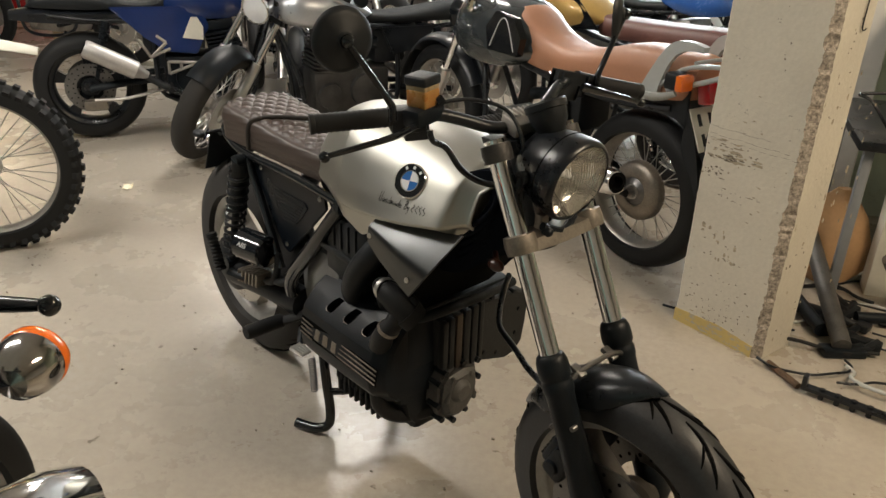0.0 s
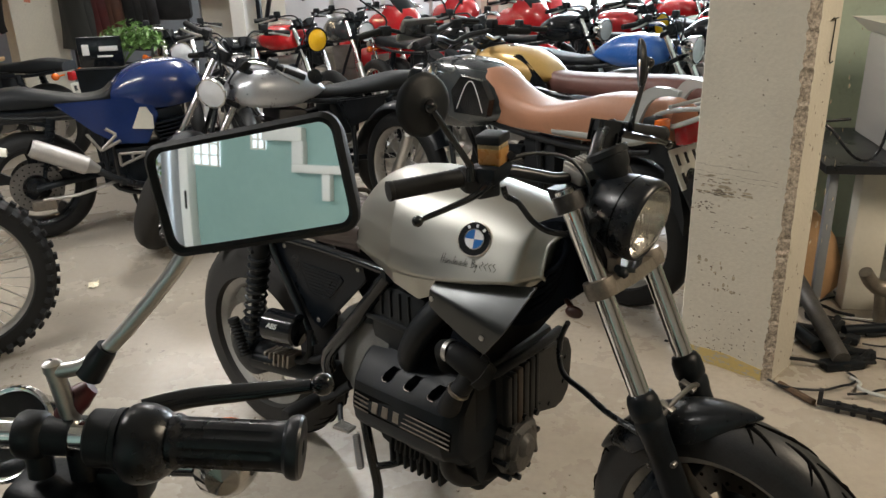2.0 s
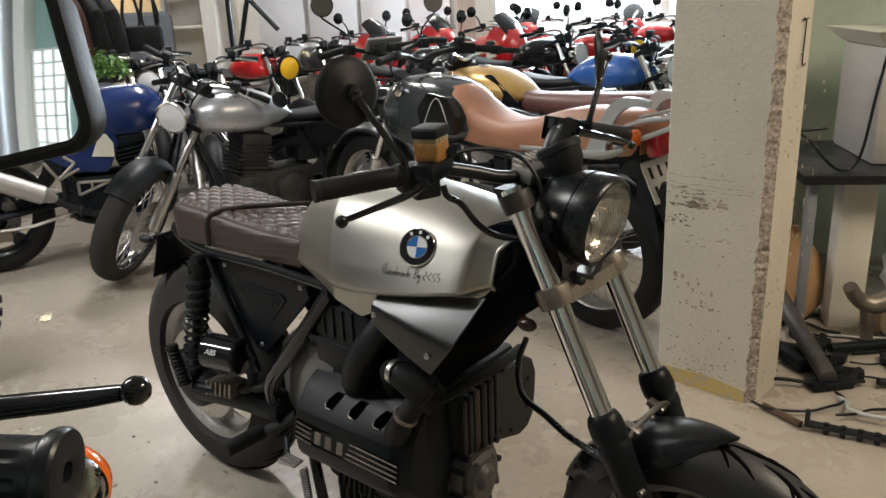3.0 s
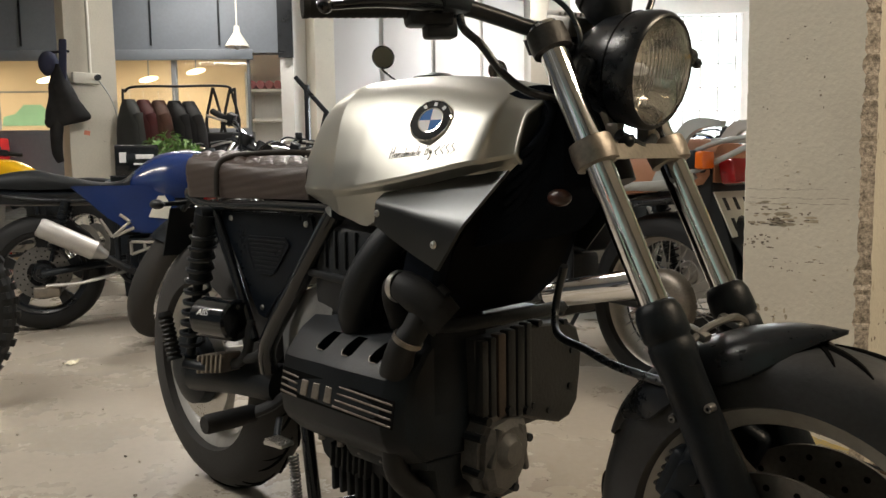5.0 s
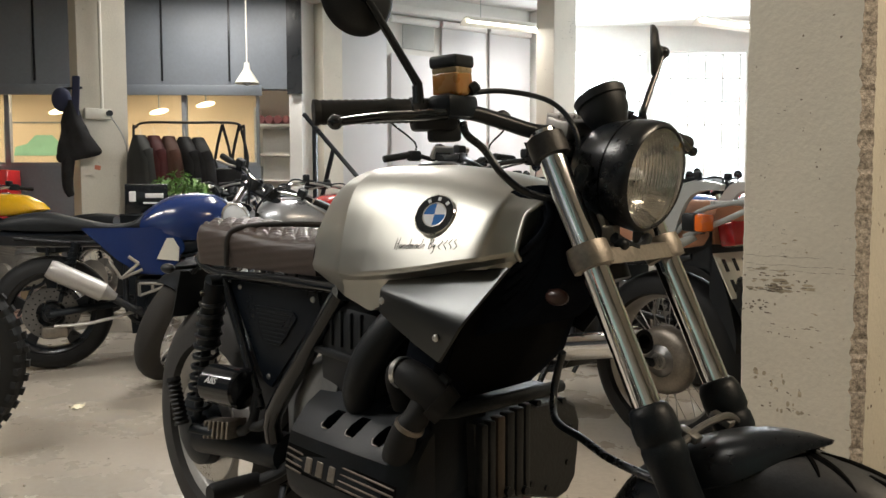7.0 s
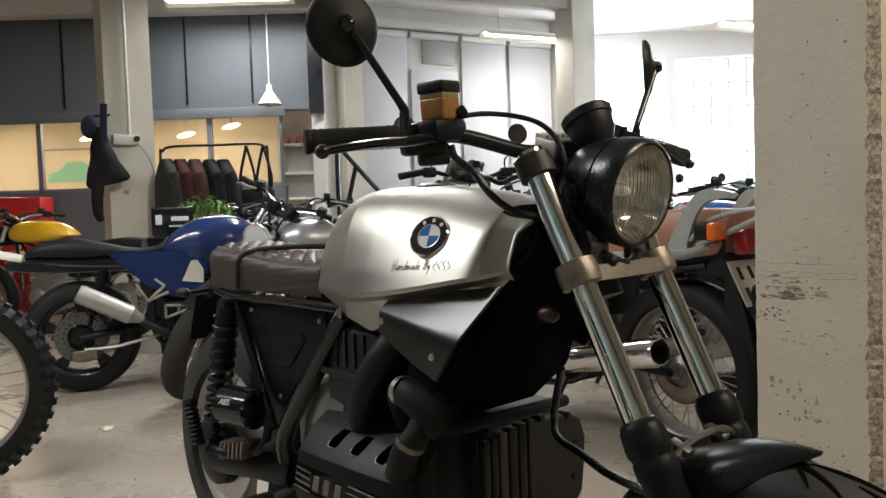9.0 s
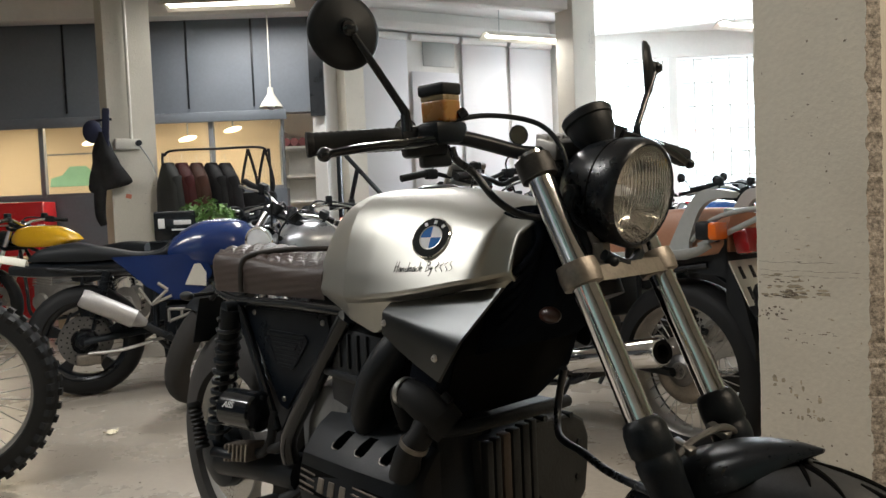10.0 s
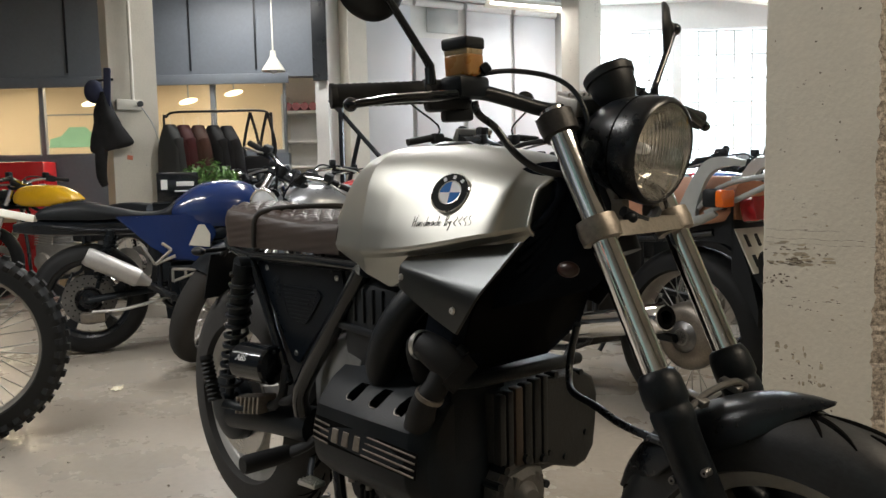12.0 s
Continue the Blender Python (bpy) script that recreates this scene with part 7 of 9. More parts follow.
        part("windscreen", bm, BLACK_GLOSS, fr_, "dark windscreen", 50, ST)
        for s in (1, -1):
            bm = B_()
            prism(bm, [fk(0.86, 0, dx) + P(0, 0.172 * s, dz) for dx, dz in ((-0.1, -0.05), (0.06, -0.02), (0.08, -0.08), (-0.1, -0.12))], P(0, 0.008 * s, 0))
            part("side_flash", bm, WHITE_PLASTIC, fr_, "white flash on the fairing", 0, ST)
        bm = B_()
        smooth_loft(bm, [[P(x, l, z) for l, z in mirrored([(0, zt_), (0.14, zt_ - 0.02), (0.2, zt_ - 0.12), (0.19, 0.4), (0.1, zb_)])] for x, zt_, zb_ in ((0.55, 0.62, 0.3), (0.8, 0.68, 0.22), (1.05, 0.74, 0.24), (1.15, 0.78, 0.5))], 3)
        part("lower_fairing", bm, S["fairing"], ob, "", 45)
    if S["indicators"]:
        for s in (1, -1):
            bm = B_()
            tube(bm, [P(-0.2, 0.05 * s, 0.70), P(-0.2, 0.14 * s, 0.70)], 0.007, 7, 1)
            ball(bm, Matrix.Translation(P(-0.2, 0.16 * s, 0.70)), 0.03, 0.028, 0.028, 14, 9)
            part("indicator", bm, ORANGE, ob, "orange rear indicator")
        bm = B_()
        box(bm, pose(-0.25, 0, 0.69), 0.05, 0.12, 0.07, 0.012)
        part("tail_light", bm, RED_LENS, ob, "red tail light")
    if S["plate"]:
        bm = B_()
        box(bm, pose(-0.28, 0, 0.57, 0, 12, 0), 0.004, 0.2, 0.14, 0.001)
        pl_ = part("plate", bm, WHITE_PLASTIC, ob, "white plate with plain dark bars", 0)
        for q in range(6):
            part("bar", made(box, pose(-0.2835, -0.06 + 0.06 * (q % 3), 0.60 - 0.065 * (q // 3), 0, 12, 0), 0.002, 0.03, 0.04), INK, pl_, "", 0)
    part("side_stand", made(tube, [P(0.5, -0.13, 0.25), P(0.52, -0.22, 0.1), P(0.54, -0.27, 0.012)], 0.012, 8, 3), BLACK_SATIN, ob, "", 60)
    return ob


# blue sports machine
blue = motorcycle("deep blue sports motorcycle with a black saddle and upswept silencer", pose(-2.93, 4.07, 0, 0, 0, 30), rf=0.30, rr=0.312, wr=0.165, wf=0.12, wheels=5, rim=BLACK_SATIN, disc_mat=DISC_DARK, tank=(0.43, 0.98, 0.965, 0.165, 0.70),
                  tank_mat=BLUE, seat=((-0.27, 0.775, 0.05), (-0.2, 0.835, 0.10), (-0.02, 0.865, 0.125), (0.12, 0.835, 0.13), (0.30, 0.795, 0.13), (0.42, 0.805, 0.12), (0.48, 0.855, 0.08)), seat_base=0.76, seat_lift=0.05, seat_mat=PLASTIC,
                  tail=(BLACK_SATIN, ((-0.36, 0.75, 0.05, 0.05), (-0.2, 0.77, 0.10, 0.09), (0.1, 0.77, 0.12, 0.10), (0.4, 0.77, 0.12, 0.10))),
                  side=(BLUE, ((0.16, 0.775), (0.66, 0.775), (0.70, 0.66), (0.62, 0.50), (0.45, 0.52), (0.34, 0.60))), engine="four", engine_mat=BLACK_CAST, pipe_mat=BLACK_SATIN, muffler_mat=BRUSHED_CAN, muffler_label="brushed silver silencer",
                  exhaust=((0.95, 0.12, 0.32), (0.75, 0.15, 0.24), (0.5, 0.19, 0.29), (0.3, 0.215, 0.41)), muffler=((0.27, 0.22, 0.435), (0.03, 0.24, 0.565), 0.052), mirrors=False, lamp=(0.08, BLACK_GLOSS), indicators=False, plate=False, detail=44, bars=(0.93, 0.3, 0.05))
bm = B_()
smooth_loft(bm, [[P(x, l, z) for x, z in ((0.545, 0.60), (0.66, 0.585), (0.665, 0.66), (0.635, 0.715), (0.60, 0.715))] for l in (0.148, 0.156)], 1)
part("number_panel", bm, WHITE_PLASTIC, blue, "blank white panel", 0)
for s in (1,):
    for a, b in (((0.30, 0.18, 0.60), (0.36, 0.185, 0.50)), ((0.36, 0.185, 0.50), (0.45, 0.18, 0.58)), ((0.45, 0.18, 0.58), (0.40, 0.18, 0.62)), ((0.36, 0.185, 0.50), (0.47, 0.18, 0.545)), ((0.45, 0.18, 0.47), (0.62, 0.18, 0.46)), ((0.45, 0.18, 0.40), (0.62, 0.18, 0.46)),
                 ((0.45, 0.18, 0.47), (0.45, 0.18, 0.40)), ((0.52, 0.18, 0.47), (0.52, 0.18, 0.42)), ((0.62, 0.18, 0.46), (0.72, 0.17, 0.40))):
        part("rearset_strut", made(cyl, P(*a), P(*b), 0.009, n=7), ALU, blue, "bare aluminium rear-set strut", 50)
    bm = B_()
    tube(bm, [P(0.02, 0.12, 0.25), P(0.2, 0.15, 0.26), P(0.42, 0.15, 0.31)], 0.012, 8, 2, 0.6)
    part("torque_arm", bm, ALU, blue, "bare aluminium torque arm", 50)
    bm = B_()
    box(bm, Matrix.Translation(P(0.02, 0.10, 0.215)), 0.13, 0.05, 0.06, 0.012)
    part("brake_caliper", bm, ALU_OLD, blue, "grey brake caliper")

# grey-silver roadster facing the aisle
SH = -142
sil = motorcycle("silver-tank roadster motorcycle with a round headlight", pose(-2.06 - 1.45 * math.cos(radians(SH)), 3.86 - 1.45 * math.sin(radians(SH)), 0, 0, 0, SH), steer=52, tank=(0.52, 1.06, 0.94, 0.17, 0.72), tank_mat=SILVER, rake=32.0,
                 rf=0.33, wf=0.12, tyre=RUBBER_DUST, fender_f=(BLACK_CAST, 50, 140, 0.025), engine_mat=ALU_DARK, lamp=(0.082, CHROME), wheels="wire", bars=(1.0, 0.36, 0.05), mirrors=False, detail=36,
                 side=(BLACK_SATIN, ((0.15, 0.72), (0.5, 0.72), (0.42, 0.55), (0.2, 0.6))))
for s in (1, -1):
    part("badge", made(lathe, [(0.001, 0.003), (0.04, 0.002), (0.045, -0.004)], axis(P(0.62, 0.163 * s, 0.87), P(0, s, 0.4)), 20), BLACK_GLOSS, sil, "round dark badge")

# large dark tourer with a tan seat
gs = motorcycle("dark grey enduro tourer motorcycle with a long tan leather seat", pose(0.25, 3.15, 0, 0, 0, 136), rr=0.335, wr=0.14, rf=0.34, wb=1.47, wheels="wire", rim=ALU, disc=False, tank=(0.56, 1.24, 1.01, 0.2, 0.70), tank_mat=DARK_TANK, tank_label="large charcoal fuel tank",
                seat=((-0.24, 0.905, 0.10), (-0.15, 0.925, 0.125), (0.1, 0.92, 0.135), (0.3, 0.865, 0.14), (0.45, 0.845, 0.13), (0.60, 0.88, 0.13), (0.74, 0.965, 0.13), (0.82, 0.985, 0.1)), seat_base=0.735, seat_lift=0.18, seat_mat=TAN, seat_label="long tan leather seat",
                engine="boxer", engine_mat=ALU_DARK, pipe_mat=BLACK_SATIN, fender_f=(BLACK_SATIN, 40, 150, 0.06), fender_r=(BLACK_SATIN, 60, 160, 0.10), exhaust=((0.9, 0.25, 0.36), (0.85, 0.24, 0.22), (0.7, 0.2, 0.25), (0.42, 0.19, 0.34)), muffler=((0.40, 0.20, 0.34), (-0.075, 0.27, 0.44), 0.052), sides=(-1,), shocks=(1,),
                indicators=False, plate=False, detail=56, mirrors=False, bars=(1.10, 0.38, 0.08), lamp=(0.09, BLACK_GLOSS), muffler_label="chrome silencer")
for s in (1, -1):
    bm = B_()
    smooth_loft(bm, [[P(x, (0.148 + o) * s, z) for x, z, o in ring] for ring in (
        ((-0.02, 0.765, 0), (-0.12, 0.765, 0), (-0.12, 0.765, -0.02), (-0.02, 0.765, -0.02)), ((-0.055, 0.835, 0), (-0.12, 0.815, 0), (-0.12, 0.815, -0.02), (-0.055, 0.835, -0.02)),
        ((-0.115, 0.935, 0), (-0.155, 0.905, 0), (-0.155, 0.905, -0.02), (-0.115, 0.935, -0.02)), ((-0.165, 0.982, -0.004), (-0.19, 0.945, -0.004), (-0.19, 0.945, -0.03), (-0.165, 0.982, -0.03)),
        ((-0.225, 0.988, -0.014), (-0.235, 0.958, -0.014), (-0.235, 0.958, -0.045), (-0.225, 0.988, -0.045)), ((-0.275, 0.976, -0.03), (-0.27, 0.956, -0.03), (-0.27, 0.956, -0.06), (-0.275, 0.976, -0.06)))], 4)
    part("grab_frame", bm, GREY_PLASTIC, gs, "light grey seat frame", 35)
    bm = B_()
    tube(bm, [P(0.30, 0.142 * s, 0.752), P(0.1, 0.148 * s, 0.762), P(-0.1, 0.15 * s, 0.768), P(-0.2, 0.145 * s, 0.80)], [0.016, 0.02, 0.024, 0.012], 10, 3, 0.5)
    part("seat_rail", bm, GREY_PLASTIC, gs, "light grey rail under the seat", 50)
    bm = B_()
    tube(bm, [P(-0.12, 0.135 * s, 0.815), P(-0.20, 0.13 * s, 0.885), P(-0.31, 0.115 * s, 0.915), P(-0.43, 0.09 * s, 0.925)], 0.009, 8, 3)
    part("rack_tube", bm, GREY_PLASTIC, gs, "light grey rack tube", 50)
    bm = B_()
    tube(bm, [P(-0.20, 0.08 * s, 0.80), P(-0.205, 0.13 * s, 0.848)], 0.018, 8, 1)
    box(bm, Matrix.Translation(P(-0.205, 0.16 * s, 0.852)), 0.055, 0.075, 0.062, 0.012)
    ind_ = part("indicator", bm, PLASTIC, gs, "black indicator housing")
    bm = B_()
    box(bm, Matrix.Translation(P(-0.245, 0.162 * s, 0.850)), 0.034, 0.07, 0.06, 0.01)
    part("indicator_lens", bm, ORANGE, ind_, "orange ribbed lens")
for x in (-0.24, -0.33, -0.42):
    part("rack_bar", made(cyl, P(x, -0.11, 0.915), P(x, 0.11, 0.915), 0.008, n=8), GREY_PLASTIC, gs)
tube_ = [P(-0.14, -0.12, 0.80), P(-0.3, -0.125, 0.86), P(-0.42, -0.10, 0.915), P(-0.45, 0, 0.925), P(-0.42, 0.10, 0.915), P(-0.3, 0.125, 0.86), P(-0.14, 0.12, 0.80)]
part("rack_loop", made(tube, tube_, 0.010, 8, 4), GREY_PLASTIC, gs, "light grey rack loop", 50)
bm = B_()
box(bm, pose(-0.285, 0, 0.812, 0, 12, 0), 0.06, 0.20, 0.085, 0.015)
tl = part("tail_light", bm, RED_LENS, gs, "large red tail light")
bm = B_()
smooth_loft(bm, [[P(x, l, z) for l in (-0.105, 0.105) for z in ((zt_, zb_) if l < 0 else (zb_, zt_))] for x, zt_, zb_ in ((-0.02, 0.765, 0.70), (-0.14, 0.80, 0.70), (-0.235, 0.845, 0.68), (-0.232, 0.76, 0.60), (-0.295, 0.62, 0.50), (-0.335, 0.48, 0.42))], 3)
part("tail_guard", bm, PLASTIC, gs, "black rear guard", 40)
bm = B_()
PM = pose(-0.275, 0, 0.672, 0, 27, 0)
box(bm, PM, 0.005, 0.20, 0.165, 0.002)
pl = part("plate", bm, WHITE_PLASTIC, gs, "white plate with plain dark bars", 0)
for q in range(6):
    part("bar", made(box, PM @ pose(-0.004, -0.06 + 0.06 * (q % 3), 0.035 - 0.075 * (q // 3)), 0.003, 0.016, 0.045), INK, pl, "", 0)
bm = B_()
smooth_loft(bm, [[P(x, -l, z) for x, z in ((0.64, 0.78), (0.62, 0.86), (0.67, 0.94), (0.80, 0.955), (0.87, 0.88), (0.85, 0.78))] for l in (0.168, 0.2045)], 1)
part("tank_recess", bm, BLACK_GLOSS, gs, "glossy black tank side field", 30)
# its hub, twin instruments and mirrors
bm = B_()
lathe(bm, [(0.060, 0.060), (0.075, 0.064), (0.10, 0.060), (0.118, 0.052), (0.126, 0.04), (0.128, 0.015), (0.07, 0.0)], axis(P(0, 0, 0.335), P(0, -1, 0)), 40)
dh_ = part("drive_hub", bm, ALU_OLD, gs, "dull metal rear hub drum", 40)
part("hub_cap", made(lathe, [(0.001, 0.075), (0.025, 0.075), (0.03, 0.068), (0.05, 0.062), (0.061, 0.055), (0.061, 0.03)], axis(P(0, 0, 0.335), P(0, -1, 0)), 32), DISC_DARK, dh_, "dark hub centre", 40)
bm = B_()
box(bm, pose(1.275, 0.06, 1.13, 0, -35, 0), 0.02, 0.22, 0.13, 0.01)
pan = part("instrument_panel", bm, STEEL, gs, "bright metal instrument panel")
for l in (-0.11, 0.0):
    part("dial", made(lathe, [(0.001, -0.03), (0.04, -0.03), (0.044, 0.0), (0.044, 0.012), (0.04, 0.014), (0.037, 0.010), (0.001, 0.009)], axis(P(1.262, l, 1.155), P(-0.82, 0, 0.57)), 28), BLACK_SATIN, pan, "round dark dial")
bm = B_()
tube(bm, [P(1.30, -0.41, 1.115), P(1.285, -0.27, 1.14), P(1.28, -0.15, 1.12), P(1.27, 0.0, 1.09), P(1.28, 0.14, 1.12), P(1.285, 0.24, 1.15), P(1.26, 0.37, 1.14)], 0.011, 10, 4)
cb_ = part("crossbar", bm, BLACK_SATIN, gs, "black raised handlebar", 60)
for l0, l1 in ((-0.42, -0.29), (0.26, 0.38)):
    part("grip", made(cyl, P(1.292, l0, 1.115 if l0 < 0 else 1.148), P(1.285, l1, 1.137 if l0 < 0 else 1.139), 0.017, n=14), RUBBER, cb_, "black grip")
    part("switch_block", made(box, pose(1.285, -(l1 + 0.035 if l0 < 0 else l0 - 0.035), 1.135), 0.045, 0.06, 0.05, 0.01), PLASTIC, cb_)
for c_, b_ in ((P(1.275, -0.395, 1.345), P(1.285, -0.25, 1.15)), (P(1.30, 0.32, 1.337), P(1.285, 0.22, 1.155))):
    q = axis(c_, P(-1, -0.35, 0.05))
    mi_ = part("mirror", made(lathe, [(0.001, -0.02), (0.03, -0.016), (0.05, -0.004), (0.053, 0.003), (0.05, 0.006), (0.046, 0.002), (0.001, 0.002)], q, 30), BLACK_GLOSS, gs, "round black-rimmed mirror")
    part("mirror_glass", made(lathe, [(0.001, 0.0035), (0.047, 0.0035)], q, 28), MIRROR, mi_, "silvered glass", 60)
    part("stem", made(tube, [b_, b_ + Vector((0, 0, 0.05)), c_ - Vector((0, 0, 0.06)), c_ - Vector((0, 0, 0.045))], 0.005, 8, 3), BLACK_GLOSS, mi_, "", 60)
for s in (1, -1):
    part("badge", made(lathe, [(0.001, 0.004), (0.032, 0.003), (0.036, -0.004)], axis(P(1.03, 0.175 * s, 0.955), P(0.25, s, 0.3)), 24), CHROME, gs, "round pale badge")
bm = B_()
tube(bm, [P(0.66, -0.2085, 0.80), P(0.70, -0.2085, 0.90), P(0.73, -0.2085, 0.935), P(0.77, -0.2085, 0.91), P(0.83, -0.2085, 0.80)], 0.002, 5, 3)
part("pinstripe", bm, WHITE_INK, gs, "thin white line on the tank", 0)

# off-road machine
off = motorcycle("white and black off-road motorcycle with knobbly tyres", pose(-2.40 - 1.46 * math.cos(radians(28)), 2.57 - 1.46 * math.sin(radians(28)), 0, 0, 0, 28), rf=0.362, rr=0.34, wf=0.10, knobs=True, rim=ALU, tank=(0.6, 1.1, 0.98, 0.14, 0.74), tank_mat=WHITE_PLASTIC, lamp=(0, BLACK_SATIN), mirrors=False, disc=False,
                 seat=((-0.3, 0.90, 0.08), (0.0, 0.90, 0.10), (0.4, 0.87, 0.11), (0.7, 0.95, 0.09)), seat_base=0.78, detail=64, bars=(1.1, 0.38, 0.05), fork_mat=BLACK_SATIN, wb=1.46, indicators=False, plate=False)
bm = B_()
rings = []
for q in range(14):
    x = 1.12 + 0.62 * q / 13
    z = 0.845 + 0.03 * math.sin(q / 13 * 2.6) - 0.045 * max(0, q - 7) / 6
    h = 0.072 * min(1, (14 - q) / 5) ** 0.5
    ring = [P(x, h * (j / 4 - 1), z + 0.022 * (1 - (j / 4 - 1) ** 2)) for j in range(9)]
    rings.append(ring + [p - Vector((0, 0, 0.004)) for p in ring[::-1]])
loft(bm, rings)
part("mudguard", bm, WHITE_PLASTIC, off, "high white front mudguard", 50)
bm = B_()
for s in (1, -1):
    box(bm, Matrix.Translation(P(1.32, 0.135 * s, 0.5)) @ pose(0, 0, 0, 0, -27, 0), 0.06, 0.02, 0.34, 0.008)
part("fork_guard", bm, WHITE_PLASTIC, off, "white fork guards")
for s in (0,):
    part("luggage_rack", made(lambda b: [cyl(b, P(-0.32 + 0.07 * i, -0.1, 0.92), P(-0.32 + 0.07 * i, 0.1, 0.92), 0.007, n=6) for i in range(6)] + [cyl(b, P(-0.34, l, 0.92), P(0.06, l, 0.92), 0.008, n=6) for l in (-0.1, 0.1)]), WHITE_PLASTIC, off, "white tubular rack", 50)

# yellow machine by the far pillar
motorcycle("yellow-tank motorcycle parked near the far pillar", pose(-3.82, 5.88, 0, 0, 0, 174), tank=(0.5, 1.12, 0.98, 0.16, 0.80), tank_mat=YELLOW, seat_mat=PLASTIC, mirrors=False)
# black and gold machine behind the tourer
motorcycle("black and gold motorcycle with a long brown seat", pose(0.5, 4.17, 0, 0, 0, 140), tank=(0.55, 1.16, 0.96, 0.18, 0.74), tank_mat=GOLD, seat_mat=mat("dark_red_brown_leather", (0.13, 0.055, 0.045), rough=0.5, var=0.2, bump=0.3), mirrors=False,
           seat=((-0.42, 0.84, 0.09), (-0.2, 0.86, 0.12), (0.2, 0.84, 0.13), (0.5, 0.83, 0.11), (0.6, 0.84, 0.08)), side=(BLACK_GLOSS, ((0.55, 0.76), (0.75, 0.93), (1.0, 0.9), (0.98, 0.78), (0.8, 0.74))))
motorcycle("mid-blue-tank motorcycle with a round headlight", pose(-0.02, 5.95, 0, 0, 0, -38), tank=(0.55, 1.1, 0.95, 0.17, 0.74), tank_mat=BLUE_LIGHT, lamp=(0.09, CHROME), mirrors=False)
red1 = motorcycle("red-tank cafe racer motorcycle with a yellow headlamp", pose(-2.71, 7.30, 0, 0, 0, -43), tank=(0.45, 1.06, 0.97, 0.165, 0.76), tank_mat=RED, lamp=(0.10, BLACK_GLOSS), lamp_glass=YELLOW, mirrors=False, engine="twin")
red2 = motorcycle("red sports motorcycle with a half fairing", pose(-1.95, 8.55, 0, 0, 0, -50), tank_mat=RED, fairing=RED, lamp=(0.07, BLACK_GLOSS), mirrors=True, fender_f=(RED, 50, 140, 0.02), side=(RED, ((0.1, 0.74), (0.5, 0.74), (0.4, 0.56), (0.15, 0.62))), wheels=5, rim=RED, detail=24)
chro = motorcycle("chrome and black roadster motorcycle", pose(-1.2, 7.1, 0, 0, 0, -48), tank_mat=BLACK_GLOSS, lamp=(0.09, CHROME), fender_f=(CHROME, 40, 150, 0.025), engine="boxer", detail=24)
blk = motorcycle("black naked motorcycle with a chrome headlight", pose(-3.2, 6.75, 0, 0, 0, -62), tank_mat=DARK_TANK, lamp=(0.085, CHROME), detail=24, mirrors=False)
rng = random.Random(5)
for src, spots in ((red2, ((-0.55, 9.0, -60), (3.3, 9.4, -70), (2.7, 11.2, -95), (0.75, 10.9, -112), (1.75, 10.8, -100), (-1.35, 9.95, -58))), (red1, ((0.35, 8.1, -48), (1.5, 8.6, -52), (1.35, 9.9, -60), (2.9, 8.1, -50))), (chro, ((-0.35, 7.55, -45), (0.55, 9.6, -55), (0.75, 6.9, -40), (2.6, 10.3, -80), (2.2, 7.2, -45), (-0.5, 10.6, -60))), (blk, ((1.2, 7.7, -46), (1.7, 6.3, -42), (-2.3, 8.1, -48), (2.4, 9.1, -60), (-2.35, 6.0, -72)))):
    for x, y, a in spots:
        copy_thing(src, pose(x, y, 0, 0, 0, a + rng.uniform(-4, 4)))

# ---------- the machine beside the path: grip, lever, mirror, indicator, chrome guard ----------
NB = pose(-0.935, -0.81, 0, 0, 0, 84)
nb = motorcycle("old roadster motorcycle with chrome mudguard and rectangular mirror", NB, tank_mat=BLACK_GLOSS, mirrors=False, fender_f=(CHROME, 54, 190, 0.05), wf=0.085, rim=CHROME, bars=(1.02, 0.02, 0.0), lamp=(0, CHROME), steer=-4, indicators=False, plate=False, detail=64, lamp_glass=BADGE_WHITE)
INV = NB.inverted()


def near_part(name, bm, material, label="", angle=40, parent=nb):
    bm.transform(INV)
    return part(name, bm, material, parent, label, angle)


# chrome with a darker base colour, standing in for dark surroundings it reflects
DARKENED_CHROME = mat("darkened_chrome", (0.42, 0.41, 0.40), rough=0.10, metal=1.0, var=0.12, scale=20, worn=0.2)
G0, G1 = Vector((-0.551, 0.421, 1.135)), Vector((-0.455, 0.428, 1.126))
gd = (G1 - G0).normalized()
bm = B_()
tube(bm, [G1 - gd * 0.01, G0, G0 - gd * 0.14, G0 - gd * 0.2 + Vector((0, 0.03, -0.03)), Vector((-0.87, 0.45, 1.0))], 0.0115, 12, 4)
hbn = near_part("handlebar", bm, CHROME, "chrome handlebar", 60)
bm = B_()
gl = (G1 - G0).length
q = axis(G0, gd)
rings = []
for z, r in ((0, 0.021), (0.004, 0.021), (0.008, 0.019), (0.012, 0.0172), (gl - 0.024, 0.0172), (gl - 0.019, 0.0186), (gl - 0.013, 0.0196), (gl - 0.010, 0.0228), (gl - 0.006, 0.0242), (gl - 0.002, 0.0240), (gl, 0.0225), (gl + 0.0012, 0.012), (gl, 0.006), (gl - 0.004, 0.005)):
    rings.append([q @ Vector(((r + (0.0017 if (0.01 < z < gl - 0.021 and k % 6 < 4) else 0)) * math.cos(2 * math.pi * k / 48), (r + (0.0017 if (0.01 < z < gl - 0.021 and k % 6 < 4) else 0)) * math.sin(2 * math.pi * k / 48), z)) for k in range(48)])
loft(bm, rings)
near_part("grip", bm, BLACK_SATIN, "black rubber grip with long ribs", 25, hbn)
bm = B_()
